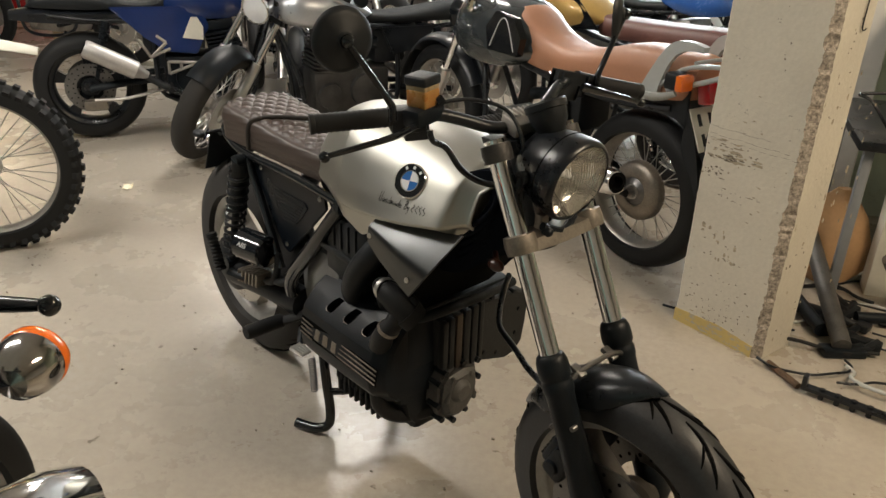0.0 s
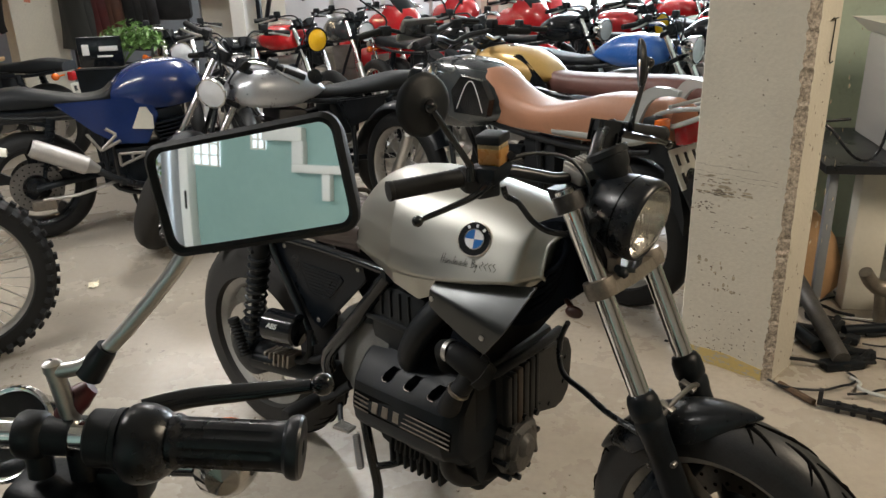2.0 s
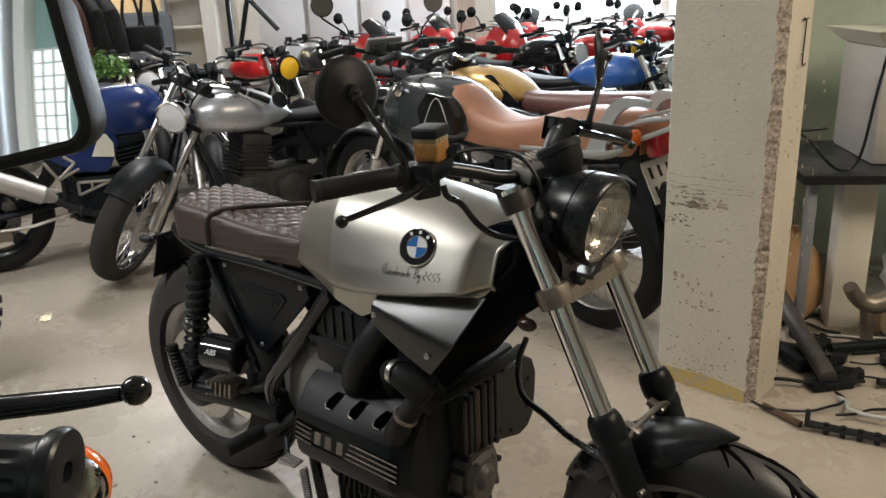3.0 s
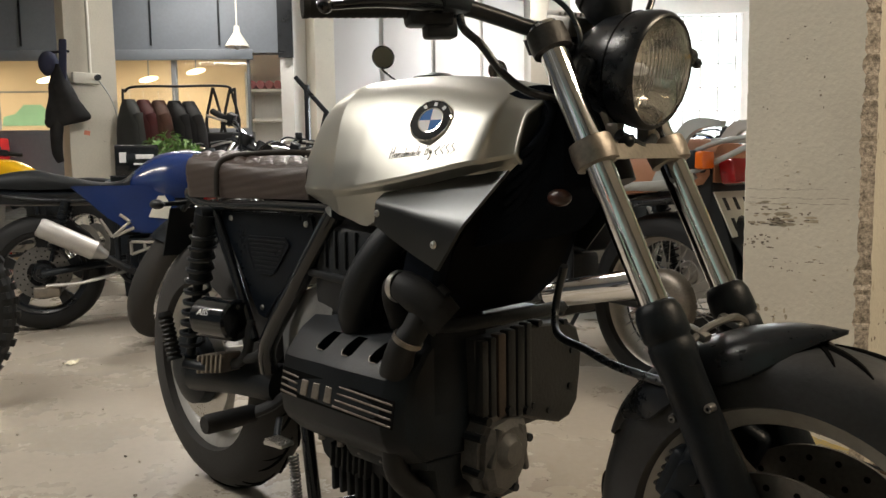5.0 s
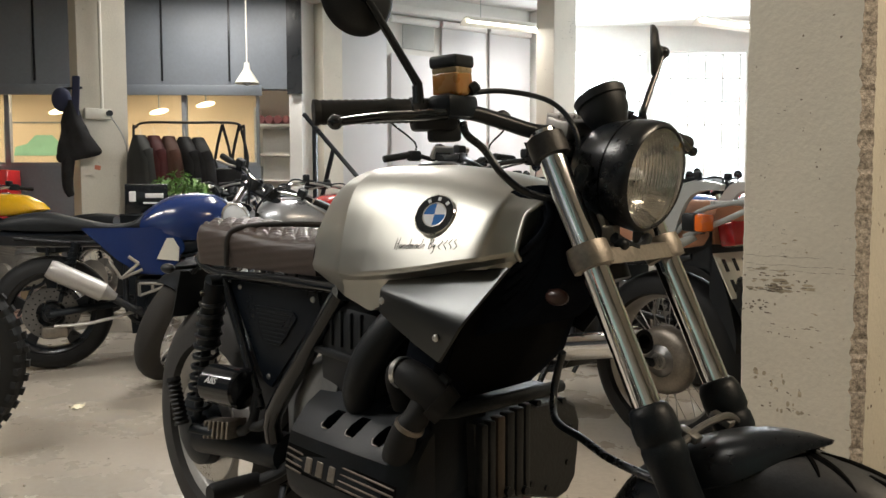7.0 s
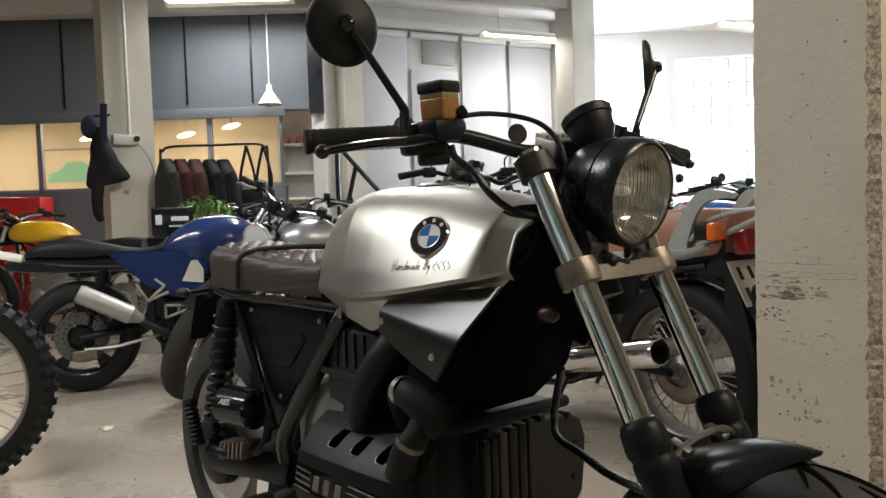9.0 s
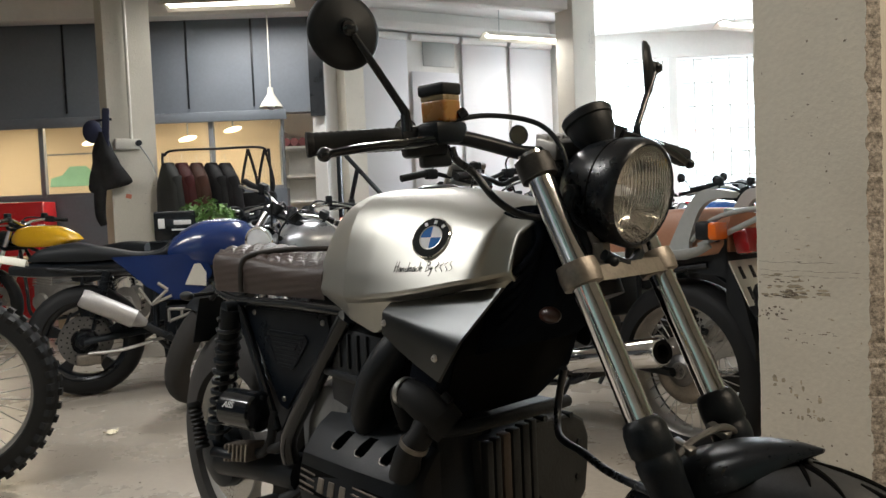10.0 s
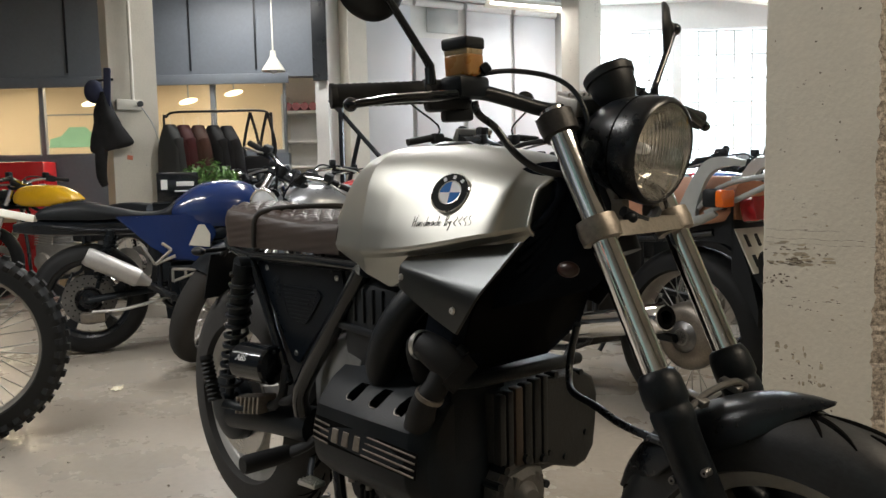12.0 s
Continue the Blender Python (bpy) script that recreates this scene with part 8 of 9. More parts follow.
lathe(bm, [(0.012, -0.036), (0.0235, -0.036), (0.0255, -0.034), (0.0285, -0.031), (0.0302, -0.025), (0.0298, -0.017), (0.0268, -0.008), (0.0225, -0.002), (0.019, 0.001), (0.012, 0.002)], Matrix.Translation((0, 0, -0.003)) @ q, 36)
near_part("throttle_drum", bm, BLACK_SATIN, "rounded glossy black throttle drum", 50, hbn)
bm = B_()
lathe(bm, [(0.012, -0.060), (0.0195, -0.060), (0.0215, -0.058), (0.0215, -0.041), (0.023, -0.040), (0.023, -0.0355), (0.012, -0.0355)], q, 32)
lathe(bm, [(0.012, -0.112), (0.0165, -0.112), (0.018, -0.109), (0.018, -0.097), (0.0165, -0.094), (0.0145, -0.092), (0.0145, -0.072), (0.012, -0.072)], q, 28)
cyl(bm, G0 - gd * 0.103 + Vector((0, 0, -0.035)), G0 - gd * 0.103 + Vector((0, 0.004, 0.010)), 0.010, n=14)
box(bm, Matrix.Translation(G0 - gd * 0.080 + Vector((0, 0.014, -0.006))), 0.022, 0.016, 0.024, 0.004)
sw_ = near_part("switch_block", bm, PLASTIC, "black throttle housing and switches", 38, hbn)
bm = B_()
tube(bm, [G0 - gd * 0.082 + Vector((0.0, 0.008, 0.010)), G0 - gd * 0.074 + Vector((0.002, 0.014, 0.024)), G0 - gd * 0.066 + Vector((0.004, 0.018, 0.032))], [0.0085, 0.0105, 0.006], 16, 4)
near_part("kill_switch", bm, mat("dark_red_plastic", (0.06, 0.012, 0.012), rough=0.35), "dark red switch", 38, hbn)
LB = Vector((-0.462, 0.530, 1.120))
bm = B_()
tube(bm, [Vector((-0.615, 0.505, 1.108)), Vector((-0.58, 0.525, 1.108)), Vector((-0.52, 0.535, 1.110)), LB - Vector((0.010, -0.001, 0.002))], [0.010, 0.0095, 0.0085, 0.0062], 12, 5, 0.7)
ball(bm, Matrix.Translation(LB), 0.0102, 0.0102, 0.0102, 18, 12)
near_part("lever", bm, BLACK_GLOSS, "black brake lever with ball end", 50, hbn)
# rectangular mirror
TL, TR, BR, BL_ = Vector((-0.542, 0.441, 1.351)), Vector((-0.406, 0.423, 1.377)), Vector((-0.399, 0.411, 1.309)), Vector((-0.534, 0.434, 1.281))
mc = (TL + TR + BR + BL_) / 4
mx = ((TR - TL) + (BR - BL_)).normalized()
my = ((TL - BL_) + (TR - BR)).normalized()
mz = mx.cross(my).normalized()
my = mz.cross(mx)
if mz.y > 0:
    mz = -mz
MR = Matrix.Translation(mc) @ Matrix((mx, my, mx.cross(my))).transposed().to_4x4()
face = 1 if (mx.cross(my)).y < 0 else -1
W2, H2 = 0.0715, 0.0389


def rrect(w, h, r, z, n=6):
    out = []
    for cx, cy, a0 in ((w - r, h - r, 0), (-w + r, h - r, 90), (-w + r, -h + r, 180), (w - r, -h + r, 270)):
        for i in range(n + 1):
            a = radians(a0 + 90 * i / n)
            out.append(MR @ Vector((cx + r * math.cos(a), cy + r * math.sin(a), z * face)))
    return out


bm = B_()
loft(bm, [rrect(W2 * 0.7, H2 * 0.65, 0.012, -0.022), rrect(W2 * 0.94, H2 * 0.92, 0.014, -0.014), rrect(W2, H2, 0.013, 0.0), rrect(W2, H2, 0.013, 0.004), rrect(W2 - 0.003, H2 - 0.003, 0.011, 0.0065), rrect(W2 - 0.006, H2 - 0.006, 0.009, 0.004), rrect(W2 - 0.006, H2 - 0.006, 0.009, 0.001)])
mir = near_part("mirror", bm, PLASTIC, "rectangular mirror in a black shell", 30)
bm = B_()
MRAD = 1.3
rows_ = []
for i in range(33):
    row = []
    for j in range(21):
        x, y = (W2 - 0.0059) * (i / 16 - 1), (H2 - 0.0059) * (j / 10 - 1)
        row.append(bm.verts.new(MR @ Vector((x, y, face * (0.0044 - (MRAD - math.sqrt(MRAD * MRAD - x * x - y * y)))))))
    rows_.append(row)
for i in range(32):
    for j in range(20):
        bm.faces.new((rows_[i][j], rows_[i + 1][j], rows_[i + 1][j + 1], rows_[i][j + 1]))
near_part("mirror_glass", bm, MIRROR, "slightly convex silvered mirror glass", 80, mir)
bm = B_()
SB = Vector((-0.627, 0.421, 1.164))
tube(bm, [BL_.lerp(BR, 0.12) + Vector((0, 0.012, 0.01)), BL_ + Vector((-0.005, 0.008, -0.018)), SB.lerp(BL_, 0.35), SB + Vector((0, 0, 0.03))], [0.006, 0.0058, 0.0058, 0.006], 12, 3)
st_ = near_part("stem", bm, STEEL, "grey metal mirror stem", 60, mir)
bm = B_()
tube(bm, [SB.lerp(BL_, 0.40), SB.lerp(BL_, 0.22)], [0.0078, 0.0105], 14, 1)
near_part("collar", bm, BLACK_SATIN, "black stem collar", 40, mir)
bm = B_()
cyl(bm, SB + Vector((-0.004, 0, 0.036)), SB + Vector((0.004, 0.0, -0.03)), 0.0068, n=20)
lathe(bm, [(0.001, 0.003), (0.0045, 0.0025), (0.0072, 0.0), (0.0072, -0.006)], axis(SB + Vector((-0.004, 0, 0.036)), Vector((0, 0, 1))), 18)
near_part("mirror_mount", bm, STEEL, "grey metal mirror mount", 40, mir)
bm = B_()
cyl(bm, SB + Vector((0.003, 0, -0.024)), SB + Vector((0.002, 0.0, -0.075)), 0.0105, n=16)
box(bm, Matrix.Translation(SB + Vector((-0.02, 0.0, -0.085))), 0.07, 0.055, 0.05, 0.01)
box(bm, Matrix.Translation(SB + Vector((0.02, 0.015, -0.075))), 0.05, 0.04, 0.04, 0.01)
near_part("master_cylinder", bm, BLACK_CAST, "black brake cylinder block", 40, hbn)
gq = axis(Vector((-0.735, 0.50, 1.085)), (-0.1, -0.75, 0.65))
bm = B_()
lathe(bm, [(0.001, -0.05), (0.034, -0.045), (0.04, -0.02), (0.041, 0.0), (0.043, 0.004), (0.041, 0.008), (0.037, 0.005), (0.001, 0.004)], gq, 32)
ga = near_part("instrument", bm, CHROME, "chrome-rimmed round instrument", 38)
near_part("dial", made(lambda b_: lathe(b_, [(0.001, 0.0048), (0.037, 0.0056)], gq, 28)), BLACK_GLOSS, "black dial", 60, ga)
# indicator with a chrome back
IC = Vector((-0.608, 0.646, 0.956))
fw = Vector((-0.22, 0.95, -0.04)).normalized()
bm = B_()
lathe(bm, [(0.001, -0.045), (0.018, -0.043), (0.03, -0.03), (0.037, -0.012), (0.039, 0.0), (0.039, 0.006), (0.001, 0.006)], axis(IC, fw), 36)
cyl(bm, IC - fw * 0.02, IC - fw * 0.02 + Vector((-0.14, 0.0, 0.0)), 0.009, n=12)
inn = near_part("indicator", bm, DARKENED_CHROME, "chrome-backed indicator", 38)
bm = B_()
lathe(bm, [(0.039, 0.006), (0.0405, 0.01), (0.039, 0.022), (0.03, 0.034), (0.001, 0.04)], axis(IC, fw), 36)
near_part("indicator_lens", bm, ORANGE, "bright orange lens", 40, inn)

# its neighbour, of which the front wheel shows
motorcycle("black motorcycle with a chrome-rimmed wire wheel parked close alongside", pose(-1.265, -0.707, 0, 0, 0, 84), tank=(0.60, 1.12, 0.98, 0.12, 0.76), wheels="wire", rim=DARKENED_CHROME, tyre=RUBBER, tank_mat=BLACK_GLOSS, mirrors=False, bars=(0.92, 0.05, 0.0), lamp=(0, CHROME), indicators=False, plate=False, disc=False, detail=72, rf=0.345, rake=20)

# ---------- things by the far pillar ----------


def jacket(m, mt, label, lean=0.0):
    """A coat on a hanger seen from its side: rounded shoulders, hanging body, sleeve."""
    t_ = thing("jacket", label, "jacket", m, "jackets on the rail")
    bm = B_()
    rings = []
    for z, w, d in ((0.03, 0.045, 0.045), (0.0, 0.075, 0.06), (-0.05, 0.14, 0.075), (-0.10, 0.20, 0.085), (-0.15, 0.245, 0.095), (-0.22, 0.27, 0.10), (-0.38, 0.265, 0.10), (-0.55, 0.26, 0.105), (-0.72, 0.27, 0.115)):
        rings.append([Vector((d * math.cos(a) * (1 + 0.16 * math.sin(5 * a + z * 7) + 0.07 * math.sin(9 * a + z * 21)), w * math.sin(a), z)) for a in [2 * math.pi * k / 20 for k in range(20)]])
    loft(bm, rings)
    part("body", bm, mt, t_, "", 60)
    for s in (1, -1):
        bm = B_()
        tube(bm, [Vector((0, 0.20 * s, -0.12)), Vector((0.02, 0.235 * s, -0.27)), Vector((0.045, 0.25 * s, -0.62))], [0.05, 0.055, 0.045], 12, 3)
        part("sleeve", bm, mt, t_, "", 60)
    bm = B_()
    tube(bm, [Vector((0, 0, 0.0)), Vector((0, 0, 0.07)), Vector((0, 0.02, 0.1)), Vector((0, 0.0, 0.115))], 0.003, 6, 3)
    part("hanger", bm, STEEL, t_, "", 60)
    return t_


RA, RB = Vector((-4.13, 6.975, 0)), Vector((-3.12, 7.175, 0))
ry = math.degrees(math.atan2(RB.y - RA.y, RB.x - RA.x))
rk = thing("clothes_rail", "black tubular clothes rail with jackets", "clothes rail", Matrix.Translation(RA) @ pose(0, 0, 0, 0, 0, ry))
LR = (RB - RA).length
for x in (0.0, LR):
    bm = B_()
    tube(bm, [Vector((x, 0, 0.04)), Vector((x, 0, 1.48)), Vector((x + (0.025 if x == 0 else -0.025), 0, 1.60)), Vector((x + (0.12 if x == 0 else -0.12), 0, 1.645)), Vector((LR / 2, 0, 1.645))], 0.012, 10, 5)
    tube(bm, [Vector((x, -0.25, 0.02)), Vector((x, 0.25, 0.02))], 0.013, 10, 1)
    part("upright", bm, BLACK_SATIN, rk, "", 60)
for k, (c, lb, u) in enumerate((("grey", "dark grey jacket on the rail", 0.06), ("maroon", "maroon leather jacket on the rail", 0.185), ("brown", "brown leather jacket on the rail", 0.32), ("black", "black jacket hanging on the rail", 0.46), ("black", "black jacket hanging on the rail", 0.585))):
    jacket(Matrix.Translation(RA.lerp(RB, u)) @ pose(0, 0, 1.50 - 0.006 * k, 0, 0, ry + 38 - 5 * (k % 3)), CLOTH[c], lb)
t_ = thing("shoulder_bag", "black bags hanging by straps from the rail", "bag", Matrix.Translation(RA.lerp(RB, 0.86)) @ pose(0, 0, 1.63, 0, 0, ry))
for x in (-0.06, 0.1):
    bm = B_()
    tube(bm, [Vector((x, 0, 0)), Vector((x - 0.07, 0, -0.3)), Vector((x - 0.05, 0, -0.45))], 0.016, 8, 3, 0.4)
    tube(bm, [Vector((x, 0, 0)), Vector((x + 0.07, 0, -0.3)), Vector((x + 0.05, 0, -0.45))], 0.016, 8, 3, 0.4)
    part("strap", bm, CLOTH["black"], t_, "", 60)
part("body", made(box, pose(0.02, 0, -0.52), 0.34, 0.12, 0.22, 0.04), CLOTH["black"], t_)

# coat and cap on the far pillar
face2 = c2 + e1 * 0.30 + e2 * 0.10
out2 = -e2
hang = c2 - e1 * 0.10 - e2 * 0.05
ct = thing("coat", "black coat hanging crooked on the pillar", "coat", Matrix.Translation(hang) @ pose(0, 0, 1.72, 0, 0, 38))
bm = B_()
rings = []
for z, x, w, d in ((0.10, -0.03, 0.03, 0.03), (0.0, -0.03, 0.06, 0.05), (-0.1, -0.02, 0.09, 0.06), (-0.2, -0.003, 0.115, 0.07), (-0.3, 0.005, 0.145, 0.075), (-0.37, 0.012, 0.17, 0.08), (-0.41, 0.0, 0.155, 0.075), (-0.44, -0.04, 0.10, 0.06)):
    rings.append([Vector((x + w * math.cos(a) * (1 + 0.16 * math.sin(5 * a + 9 * z) + 0.08 * math.sin(11 * a - 14 * z)), d * math.sin(a) * (1 + 0.2 * math.sin(3 * a + 6 * z)), z + 0.05 * math.cos(a) * (-z))) for a in [2 * math.pi * k / 28 for k in range(28)]])
smooth_loft(bm, rings, 3)
part("body", bm, CLOTH["black"], ct, "", 60)
part("sleeve", made(tube, [Vector((-0.07, 0, -0.39)), Vector((-0.085, -0.02, -0.55)), Vector((-0.085, -0.01, -0.68)), Vector((-0.06, 0, -0.76))], [0.06, 0.052, 0.045, 0.03], 10, 3), CLOTH["black"], ct, "", 60)
part("label_tag", made(box, pose(0.165, -0.03, -0.50, 0, 10, 0), 0.05, 0.006, 0.04), mat("orange_tag", (0.6, 0.2, 0.12), rough=0.6), ct, "small orange tag", 0)
cp = thing("cap", "dark navy cap on a pillar peg", "cap", Matrix.Translation(hang) @ pose(-0.12, -0.02, 1.83, 0, 0, 20))
part("crown", made(ball, pose(0, 0, 0), 0.085, 0.085, 0.11), CLOTH["navy"], cp)
part("peg", made(cyl, (0.0, 0, 0.1), (0.16, 0.06, 0.12), 0.012, n=8), BLACK_SATIN, cp)
t_ = thing("cloth_strip", "patterned dark cloth strip hanging on the pillar", "cloth", Matrix.Translation(hang) @ pose(0.03, -0.02, 1.86, 0, 0, 20))
part("fold", made(box, pose(-0.01, 0, 0, 0, 3, 0), 0.065, 0.03, 0.36, 0.012), CLOTH["navy"], t_)
# socket box, conduit, cable
sk = c2 + e2 * 0.16 - e1 * 0.006
bk = thing("socket_box", "white socket box with conduit on the pillar", "socket")
bm = B_()
box(bm, Matrix.Translation(sk + Vector((0, 0, 1.72)) - e1 * 0.03) @ pose(0, 0, 0, 0, 0, 48.8), 0.24, 0.06, 0.1, 0.01)
part("body", bm, WHITE_PLASTIC, bk)
part("plug", made(cyl, sk + Vector((0, 0, 1.73)) - e1 * 0.05 + e2 * 0.09, sk + Vector((0, 0, 1.73)) - e1 * 0.09 + e2 * 0.09, 0.028, n=12), BLACK_SATIN, bk)
part("conduit", made(cyl, sk + Vector((0, 0, 1.77)) - e1 * 0.02 + e2 * 0.04, sk + Vector((0, 0, CEIL_Z)) - e1 * 0.02 + e2 * 0.04, 0.016, n=10), WHITE_PLASTIC, bk)
part("cable", made(tube, [sk + Vector((0, 0, 1.70)) - e1 * 0.08 + e2 * 0.1, sk + Vector((0, 0, 1.5)) - e1 * 0.06 + e2 * 0.22, sk + Vector((0, 0, 1.2)) - e1 * 0.04 + e2 * 0.27, sk + Vector((0, 0, 0.6)) - e1 * 0.03 + e2 * 0.27], 0.006, 6, 4), GREY_PLASTIC, bk, "", 60)

# dark planter with a plate sign and a leafy plant
pm = pose(-2.97, 5.15, 0, 0, 0, 14)
pt = thing("planter", "tall dark planter with a black sign panel", "planter", pm)
part("body", made(box, pose(0, 0.12, 0.41, 180, 0, 0), 0.34, 0.26, 0.82, 0.01, 2, 0.7), BLACK_CAST, pt)
part("sign_panel", made(box, pose(0, 0, 0.935), 0.285, 0.03, 0.20, 0.006), BLACK_GLOSS, pt, "black panel with plain white bars")
part("bar", made(box, pose(-0.09, -0.016, 0.95), 0.045, 0.006, 0.07, 0.004), WHITE_INK, pt, "plain white mark", 0)
part("bar", made(box, pose(0.055, -0.016, 0.955), 0.12, 0.006, 0.032, 0.004), WHITE_INK, pt, "plain white bar", 0)
part("bar", made(box, pose(0.03, -0.016, 0.905), 0.10, 0.006, 0.012, 0.002), WHITE_INK, pt, "plain white bar", 0)
pl_t = thing("plant", "small leafy green bush in the planter", "plant", pm)
rng = random.Random(11)
bm = B_()
for k in range(420):
    a, rr, z = rng.uniform(0, 6.28), rng.random() ** 0.5, rng.random()
    c = Vector((0.17 + 0.27 * rr * math.cos(a) * (1 - 0.3 * z), 0.16 + 0.17 * rr * math.sin(a), 0.93 + 0.19 * z * (1.15 - rr * 0.55)))
    R = Euler((rng.uniform(-1, 1), rng.uniform(-1, 1), rng.uniform(0, 6.28))).to_matrix().to_4x4()
    l, w = rng.uniform(0.02, 0.034), rng.uniform(0.009, 0.014)
    bm.faces.new([bm.verts.new(Matrix.Translation(c) @ R @ Vector(v)) for v in ((-l, 0, 0), (-l * 0.2, w, 0.003), (l, 0, -0.004), (-l * 0.2, -w, 0.003))])
part("foliage", bm, LEAF, pl_t, "", 0)
bm = B_()
for k in range(9):
    a = k * 0.7
    tube(bm, [Vector((0.1, 0.13, 0.82)), Vector((0.12 + 0.08 * math.cos(a), 0.14 + 0.06 * math.sin(a), 0.93)), Vector((0.16 + 0.18 * math.cos(a), 0.15 + 0.1 * math.sin(a), 1.03))], 0.004, 5, 2)
part("stems", bm, LEAF, pl_t, "", 60)

# plank table and red cabinet by the partition
t_ = thing("plank_table", "low table of raw pale planks", "table", pose(-5.75, 6.86, 0, 0, 0, 12))
for k in range(6):
    part("plank", made(box, pose(0, -0.42 + 0.15 * k, 0.66), 1.5, 0.14, 0.035, 0.004), WOOD, t_)
for x in (-0.65, 0.65):
    for y in (-0.38, 0.28):
        part("leg", made(box, pose(x, y, 0.32), 0.07, 0.07, 0.64, 0.004), WOOD, t_)
t_ = thing("tool_cabinet", "red steel tool cabinet against the partition", "cabinet", pose(-6.25, 7.47, 0, 0, 0, 12))
part("body", made(box, pose(0, 0.05, 0.62), 0.80, 0.3, 1.24, 0.01), RED, t_)
for k in range(4):
    part("drawer", made(box, pose(0, -0.105, 0.2 + 0.25 * k), 0.68, 0.02, 0.22, 0.004), RED, t_)
part("handle", made(box, pose(0, -0.13, 1.0), 0.4, 0.02, 0.02, 0.003), STEEL, t_)
# engine hoist behind the rail
t_ = thing("engine_hoist", "black engine hoist with a slanting arm", "hoist", pose(-2.62, 7.75, 0, 0, 0, -8))
part("mast", made(box, pose(0, 0, 0.85), 0.045, 0.045, 1.7, 0.006), BLACK_SATIN, t_)
bm = B_()
cyl(bm, (-0.12, 0, 1.78), (0.48, 0, 1.12), 0.024, n=10)
part("arm", bm, BLACK_SATIN, t_)
part("ram", made(cyl, (0.0, 0, 0.7), (0.2, 0, 1.42), 0.024, n=10), BLACK_SATIN, t_)
for y in (-0.28, 0.28):
    part("foot", made(box, pose(0.2, y, 0.05), 0.9, 0.06, 0.06, 0.006), BLACK_SATIN, t_)
part("crossbar", made(box, pose(-0.2, 0, 0.05), 0.06, 0.6, 0.07, 0.006), BLACK_SATIN, t_)

# ---------- work table beside the near pillar ----------
WT = pose(0.965, 2.94, 0, 0, 0, -6)
wt = thing("work_table", "steel work table with a black edge", "table", WT)
part("tabletop", made(box, pose(0.75, 0.36, 0.655), 1.5, 0.72, 0.035, 0.004), BLACK_SATIN, wt)
for x in (0.05, 1.45):
    for y in (0.06, 0.66):
        part("leg", made(box, pose(x, y, 0.318), 0.035, 0.035, 0.636, 0.003), GREY_TRIM, wt)
part("leg_panel", made(box, pose(0.258, 0.20, 0.318), 0.13, 0.1, 0.636, 0.006), WHITE_PLASTIC, wt, "pale panel leg")
mcn = thing("parts_machine", "stainless steel cabinet machine with vents on the table", "machine", WT @ pose(0.30, 0.16, 0.673))
STAINLESS = mat("dull_stainless_sheet", (0.52, 0.50, 0.47), rough=0.38, metal=0.35, var=0.08, scale=3, fine=160, stretch=(1, 1, 8))
part("body", made(box, pose(0.3, 0.25, 0.22), 0.62, 0.46, 0.44, 0.012), STAINLESS, mcn)
bm = B_()
loft(bm, [[Vector(p) for p in ((-0.01, 0.02, 0.441), (0.62, 0.02, 0.441), (0.62, 0.5, 0.441), (-0.01, 0.5, 0.441))], [Vector(p) for p in ((-0.07, -0.05, 0.50), (0.68, -0.05, 0.50), (0.68, 0.55, 0.50), (-0.07, 0.55, 0.50))]])
part("hopper", bm, WHITE_PLASTIC, mcn, "flared white top", 0)
for x0, n_ in ((0.06, 4), (0.33, 4)):
    for k in range(n_):
        part("vent", made(box, pose(x0 + 0.05, 0.016, 0.07 + 0.024 * k), 0.1, 0.01, 0.011, 0.003), WHITE_PLASTIC, mcn, "", 0)
part("front_plate", made(box, pose(0.42, 0.014, 0.24), 0.34, 0.012, 0.36, 0.004), GREY_TRIM, mcn, "darker front plate")
t_ = thing("power_cable", "black power cable looping down to the table", "cable", WT)
part("cord", made(tube, [Vector((0.26, 0.1, 1.5)), Vector((0.275, 0.1, 1.2)), Vector((0.24, 0.08, 0.95)), Vector((0.20, 0.06, 0.72)), Vector((0.12, 0.05, 0.69)), Vector((0.02, 0.08, 0.80)), Vector((-0.02, 0.1, 0.82)), Vector((0.1, 0.12, 0.83))], 0.006, 8, 6), BLACK_SATIN, t_, "", 60)
t_ = thing("tool_case", "black and yellow tool case on the machine", "case", WT @ pose(0.62, 0.36, 1.177))
part("body", made(box, pose(0, 0, 0.05), 0.4, 0.3, 0.1, 0.02), YELLOW, t_)
part("lid", made(box, pose(0, 0, 0.13), 0.42, 0.32, 0.07, 0.02), BLACK_SATIN, t_)
# under the table
bm = B_()
rings = []
rng = random.Random(3)
for k, (z, w) in enumerate(((0, 0.13), (0.06, 0.16), (0.2, 0.155), (0.33, 0.12), (0.42, 0.07), (0.46, 0.03))):
    rings.append([Vector((w * (1 + 0.16 * math.sin(3 * a + k)) * math.cos(a), 0.75 * w * (1 + 0.14 * math.cos(4 * a + k * 1.7)) * math.sin(a), z)) for a in [2 * math.pi * i / 22 for i in range(22)]])
loft(bm, rings)
solid("paper_sack", bm, CARD, "crumpled brown paper sack under the table", "sack", m=WT @ pose(0.055, 0.29, 0) @ Matrix.Diagonal((0.85, 0.9, 0.86, 1)), angle=25)
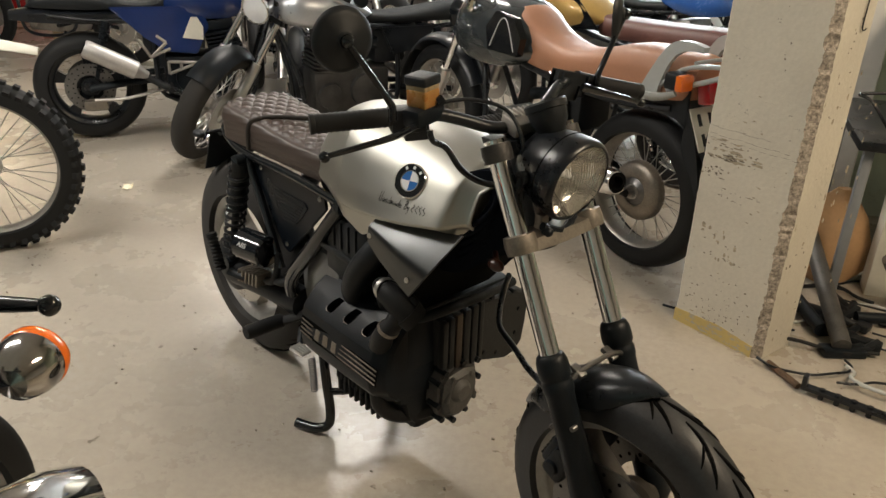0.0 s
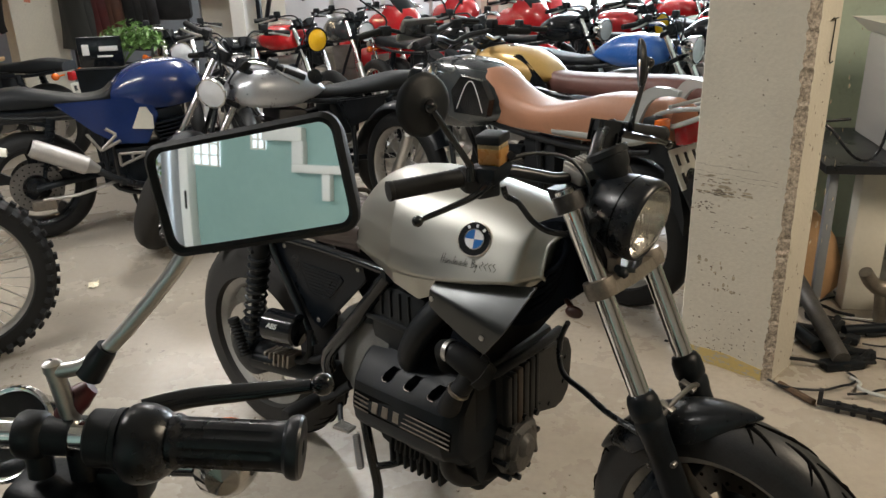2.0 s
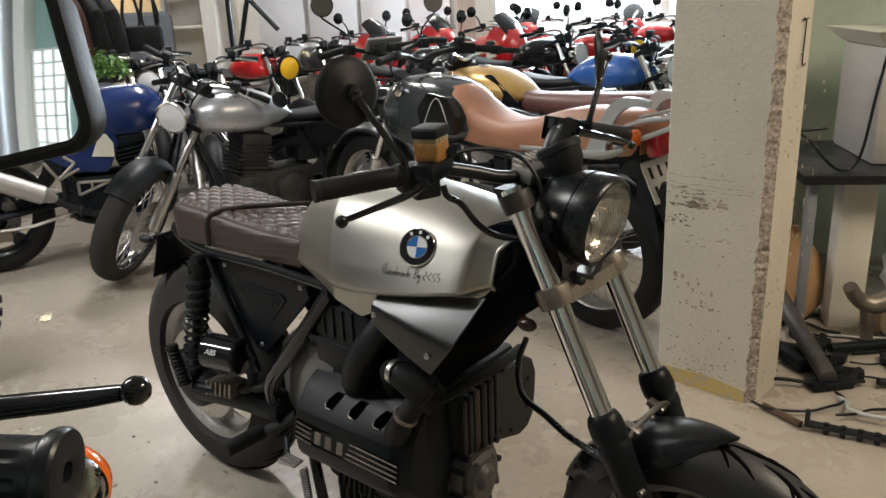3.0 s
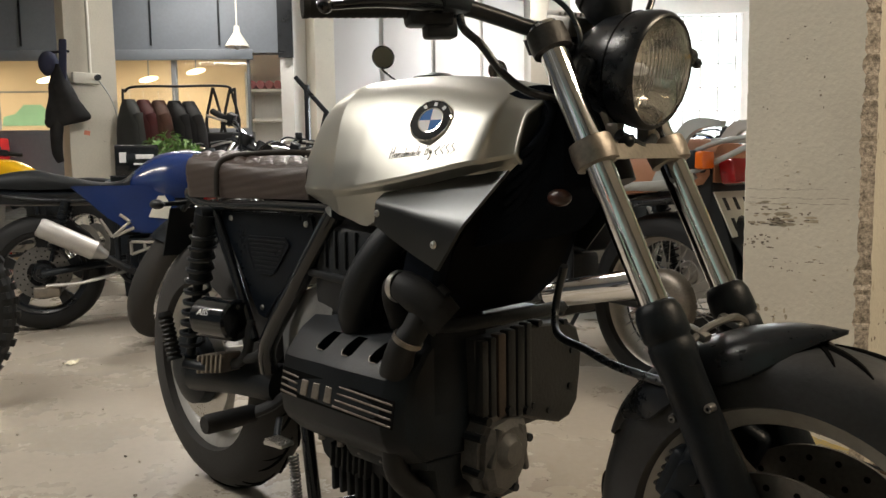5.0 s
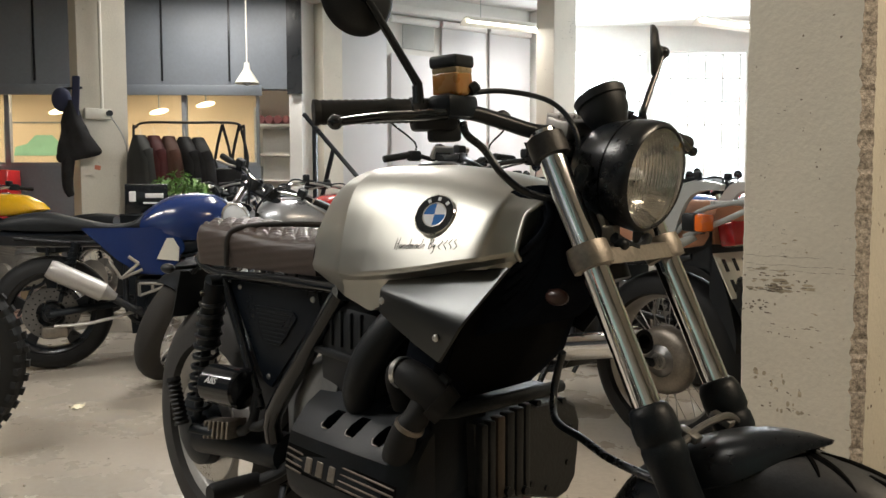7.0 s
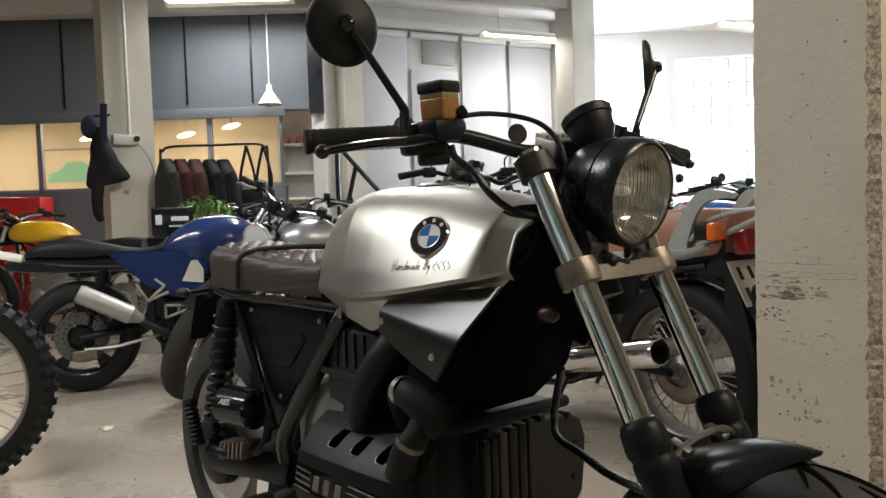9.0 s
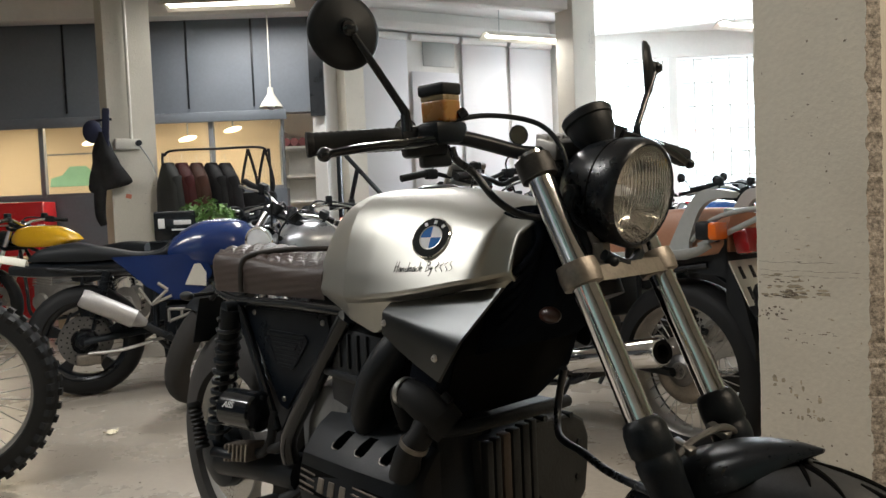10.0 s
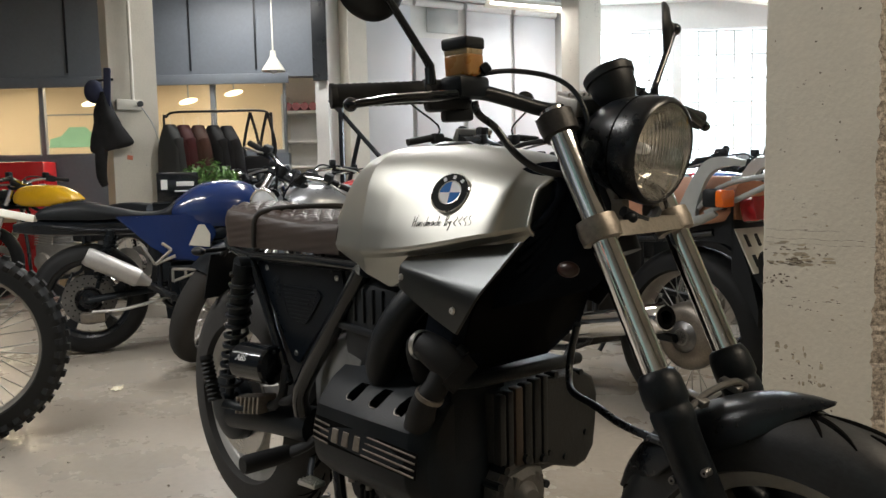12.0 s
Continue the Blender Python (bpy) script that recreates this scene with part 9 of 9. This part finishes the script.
for k, (a, b, r) in enumerate((((0.033, -0.39, 0.042), (-0.05, 0.25, 0.215), 0.032), ((-0.02, -0.28, 0.035), (-0.12, 0.06, 0.035), 0.026), ((0.12, -0.12, 0.03), (0.42, -0.05, 0.03), 0.022))):
    solid("pipe", made(cyl, Vector(a), Vector(b), r, n=18), PUMP_ALU if k == 0 else BLACK_CAST, "dark exhaust pipe lying on the floor", "pipe", group="scrap pipes", m=WT)
bm = B_()
tube(bm, [Vector((0.199, -0.02, 0.245)), Vector((0.24, 0.0, 0.19)), Vector((0.30, 0.0, 0.165)), Vector((0.383, 0.0, 0.20))], [0.026, 0.030, 0.038, 0.042], 16, 4)
tube(bm, [Vector((0.275, 0.0, 0.17)), Vector((0.285, 0.0, 0.10)), Vector((0.29, 0.0, 0.0))], 0.026, 14, 3)
solid("exhaust_elbow", bm, ALU_OLD, "old metal exhaust elbow on a block", "pipe", m=WT, angle=50)
bm = B_()
box(bm, pose(0, 0, 0.06, 4, 0, 12), 0.34, 0.2, 0.12, 0.01)
solid("wooden_block", bm, WOOD, "pale wooden block on the floor", "block", m=WT @ pose(0.53, 0.09, 0))
bm = B_()
ball(bm, pose(0, 0, 0.2), 0.22, 0.15, 0.2, 26, 18)
rng = random.Random(8)
for v in bm.verts:
    v.co += Vector((rng.uniform(-1, 1), rng.uniform(-1, 1), rng.uniform(-1, 1))) * 0.014
solid("plastic_bag", bm, BAG, "crumpled translucent plastic bag", "bag", m=WT @ pose(0.66, 0.3, 0), angle=15)
rng = random.Random(21)
for k in range(26):
    x, y = rng.uniform(-0.12, 0.75), rng.uniform(-0.5, 0.15)
    p = [Vector((x, y, 0.008 + 0.004 * (k % 4)))]
    a = rng.uniform(0, 6.28)
    for i in range(7):
        a += rng.uniform(-0.9, 0.9)
        p.append(p[-1] + Vector((0.07 * math.cos(a), 0.045 * math.sin(a), rng.uniform(-0.003, 0.006))))
    for q_ in p:
        q_.z = max(q_.z, 0.006)
    solid("cable", made(tube, p, rng.choice((0.004, 0.005, 0.007)), 7, 4), rng.choice((BLACK_SATIN, BLACK_SATIN, PLASTIC, GREY_PLASTIC, RUBBER)), "loose cable lying on the floor", "cable", group="loose cables", m=WT, angle=60)
for k in range(24):
    bm = B_()
    box(bm, pose(0, 0, 0, rng.uniform(-6, 6), 0, 0), rng.uniform(0.05, 0.16), rng.uniform(0.03, 0.07), 0.03, 0.006)
    cyl(bm, (0, 0, 0), (rng.uniform(0.05, 0.1), 0.02, 0.01), 0.014, n=10)
    solid("scrap_part", bm, rng.choice((BLACK_CAST, PLASTIC, BLACK_RIB)), "small black machine part on the floor", "scrap", group="scrap parts", m=WT @ pose(rng.uniform(-0.08, 0.8), rng.uniform(-0.38, 0.22), 0.017, 0, 0, rng.uniform(0, 180)))
# black bracket lying in front
bm = B_()
a, b = Vector((0.781, 2.268, 0.02)), Vector((0.994, 2.162, 0.02))
d = (b - a).normalized()
n_ = Vector((-d.y, d.x, 0))
prism(bm, [a, b, b + n_ * 0.03, a + n_ * 0.03], (0, 0, 0.012))
prism(bm, [b, b + d * 0.015, b + d * 0.015 + n_ * 0.03, b + n_ * 0.03], (0, 0, 0.07))
prism(bm, [a - d * 0.015, a, a + n_ * 0.03, a - d * 0.015 + n_ * 0.03], (0, 0, 0.05))
for k in range(4):
    cyl(bm, a.lerp(b, 0.2 + 0.2 * k) + n_ * 0.015 + Vector((0, 0, -0.018)), a.lerp(b, 0.2 + 0.2 * k) + n_ * 0.015 + Vector((0, 0, 0.02)), 0.009, n=8)
solid("metal_bracket", bm, BLACK_SATIN, "long black metal bracket lying on the floor", "bracket")
bm = B_()
a, b = Vector((0.695, 2.425, 0.012)), Vector((0.769, 2.301, 0.012))
cyl(bm, a, b, 0.012, n=8)
solid("rusty_strip", bm, mat("rusty_brown_metal", (0.10, 0.062, 0.038), rough=0.8, var=0.4, scale=40, fine=160, bump=0.4), "rusty strip by the pillar foot", "scrap")
# crumbs on the floor
rng = random.Random(4)
bm = B_()
for k in range(170):
    x, y = rng.uniform(-2.6, 1.4), rng.uniform(0.9, 3.4)
    s = rng.uniform(0.002, 0.006)
    box(bm, pose(x, y, s * 0.4, rng.uniform(0, 40), rng.uniform(0, 40), rng.uniform(0, 180)), s * 1.6, s, s)
solid("grit", bm, PILLAR_RAW, "small dark crumbs of grit on the floor", "grit", "stuff", angle=0)
# bright spot of light on the floor, put in as a small pale gold sheet
rng = random.Random(12)
bm = B_()
g = bmesh.ops.create_grid(bm, x_segments=7, y_segments=5, size=0.5)
for v in bm.verts:
    v.co = Vector((v.co.x * 0.05, v.co.y * 0.075, 0.003 + rng.uniform(0, 0.009)))
solid("light_spot", bm, mat("pale_gold_spot", (0.95, 0.86, 0.66), rough=0.3, var=0.1), "small crumpled pale gold sheet standing in for a spot of light on the floor", "scrap", m=pose(-2.29, 3.337, 0, 0, 0, 25), angle=0)
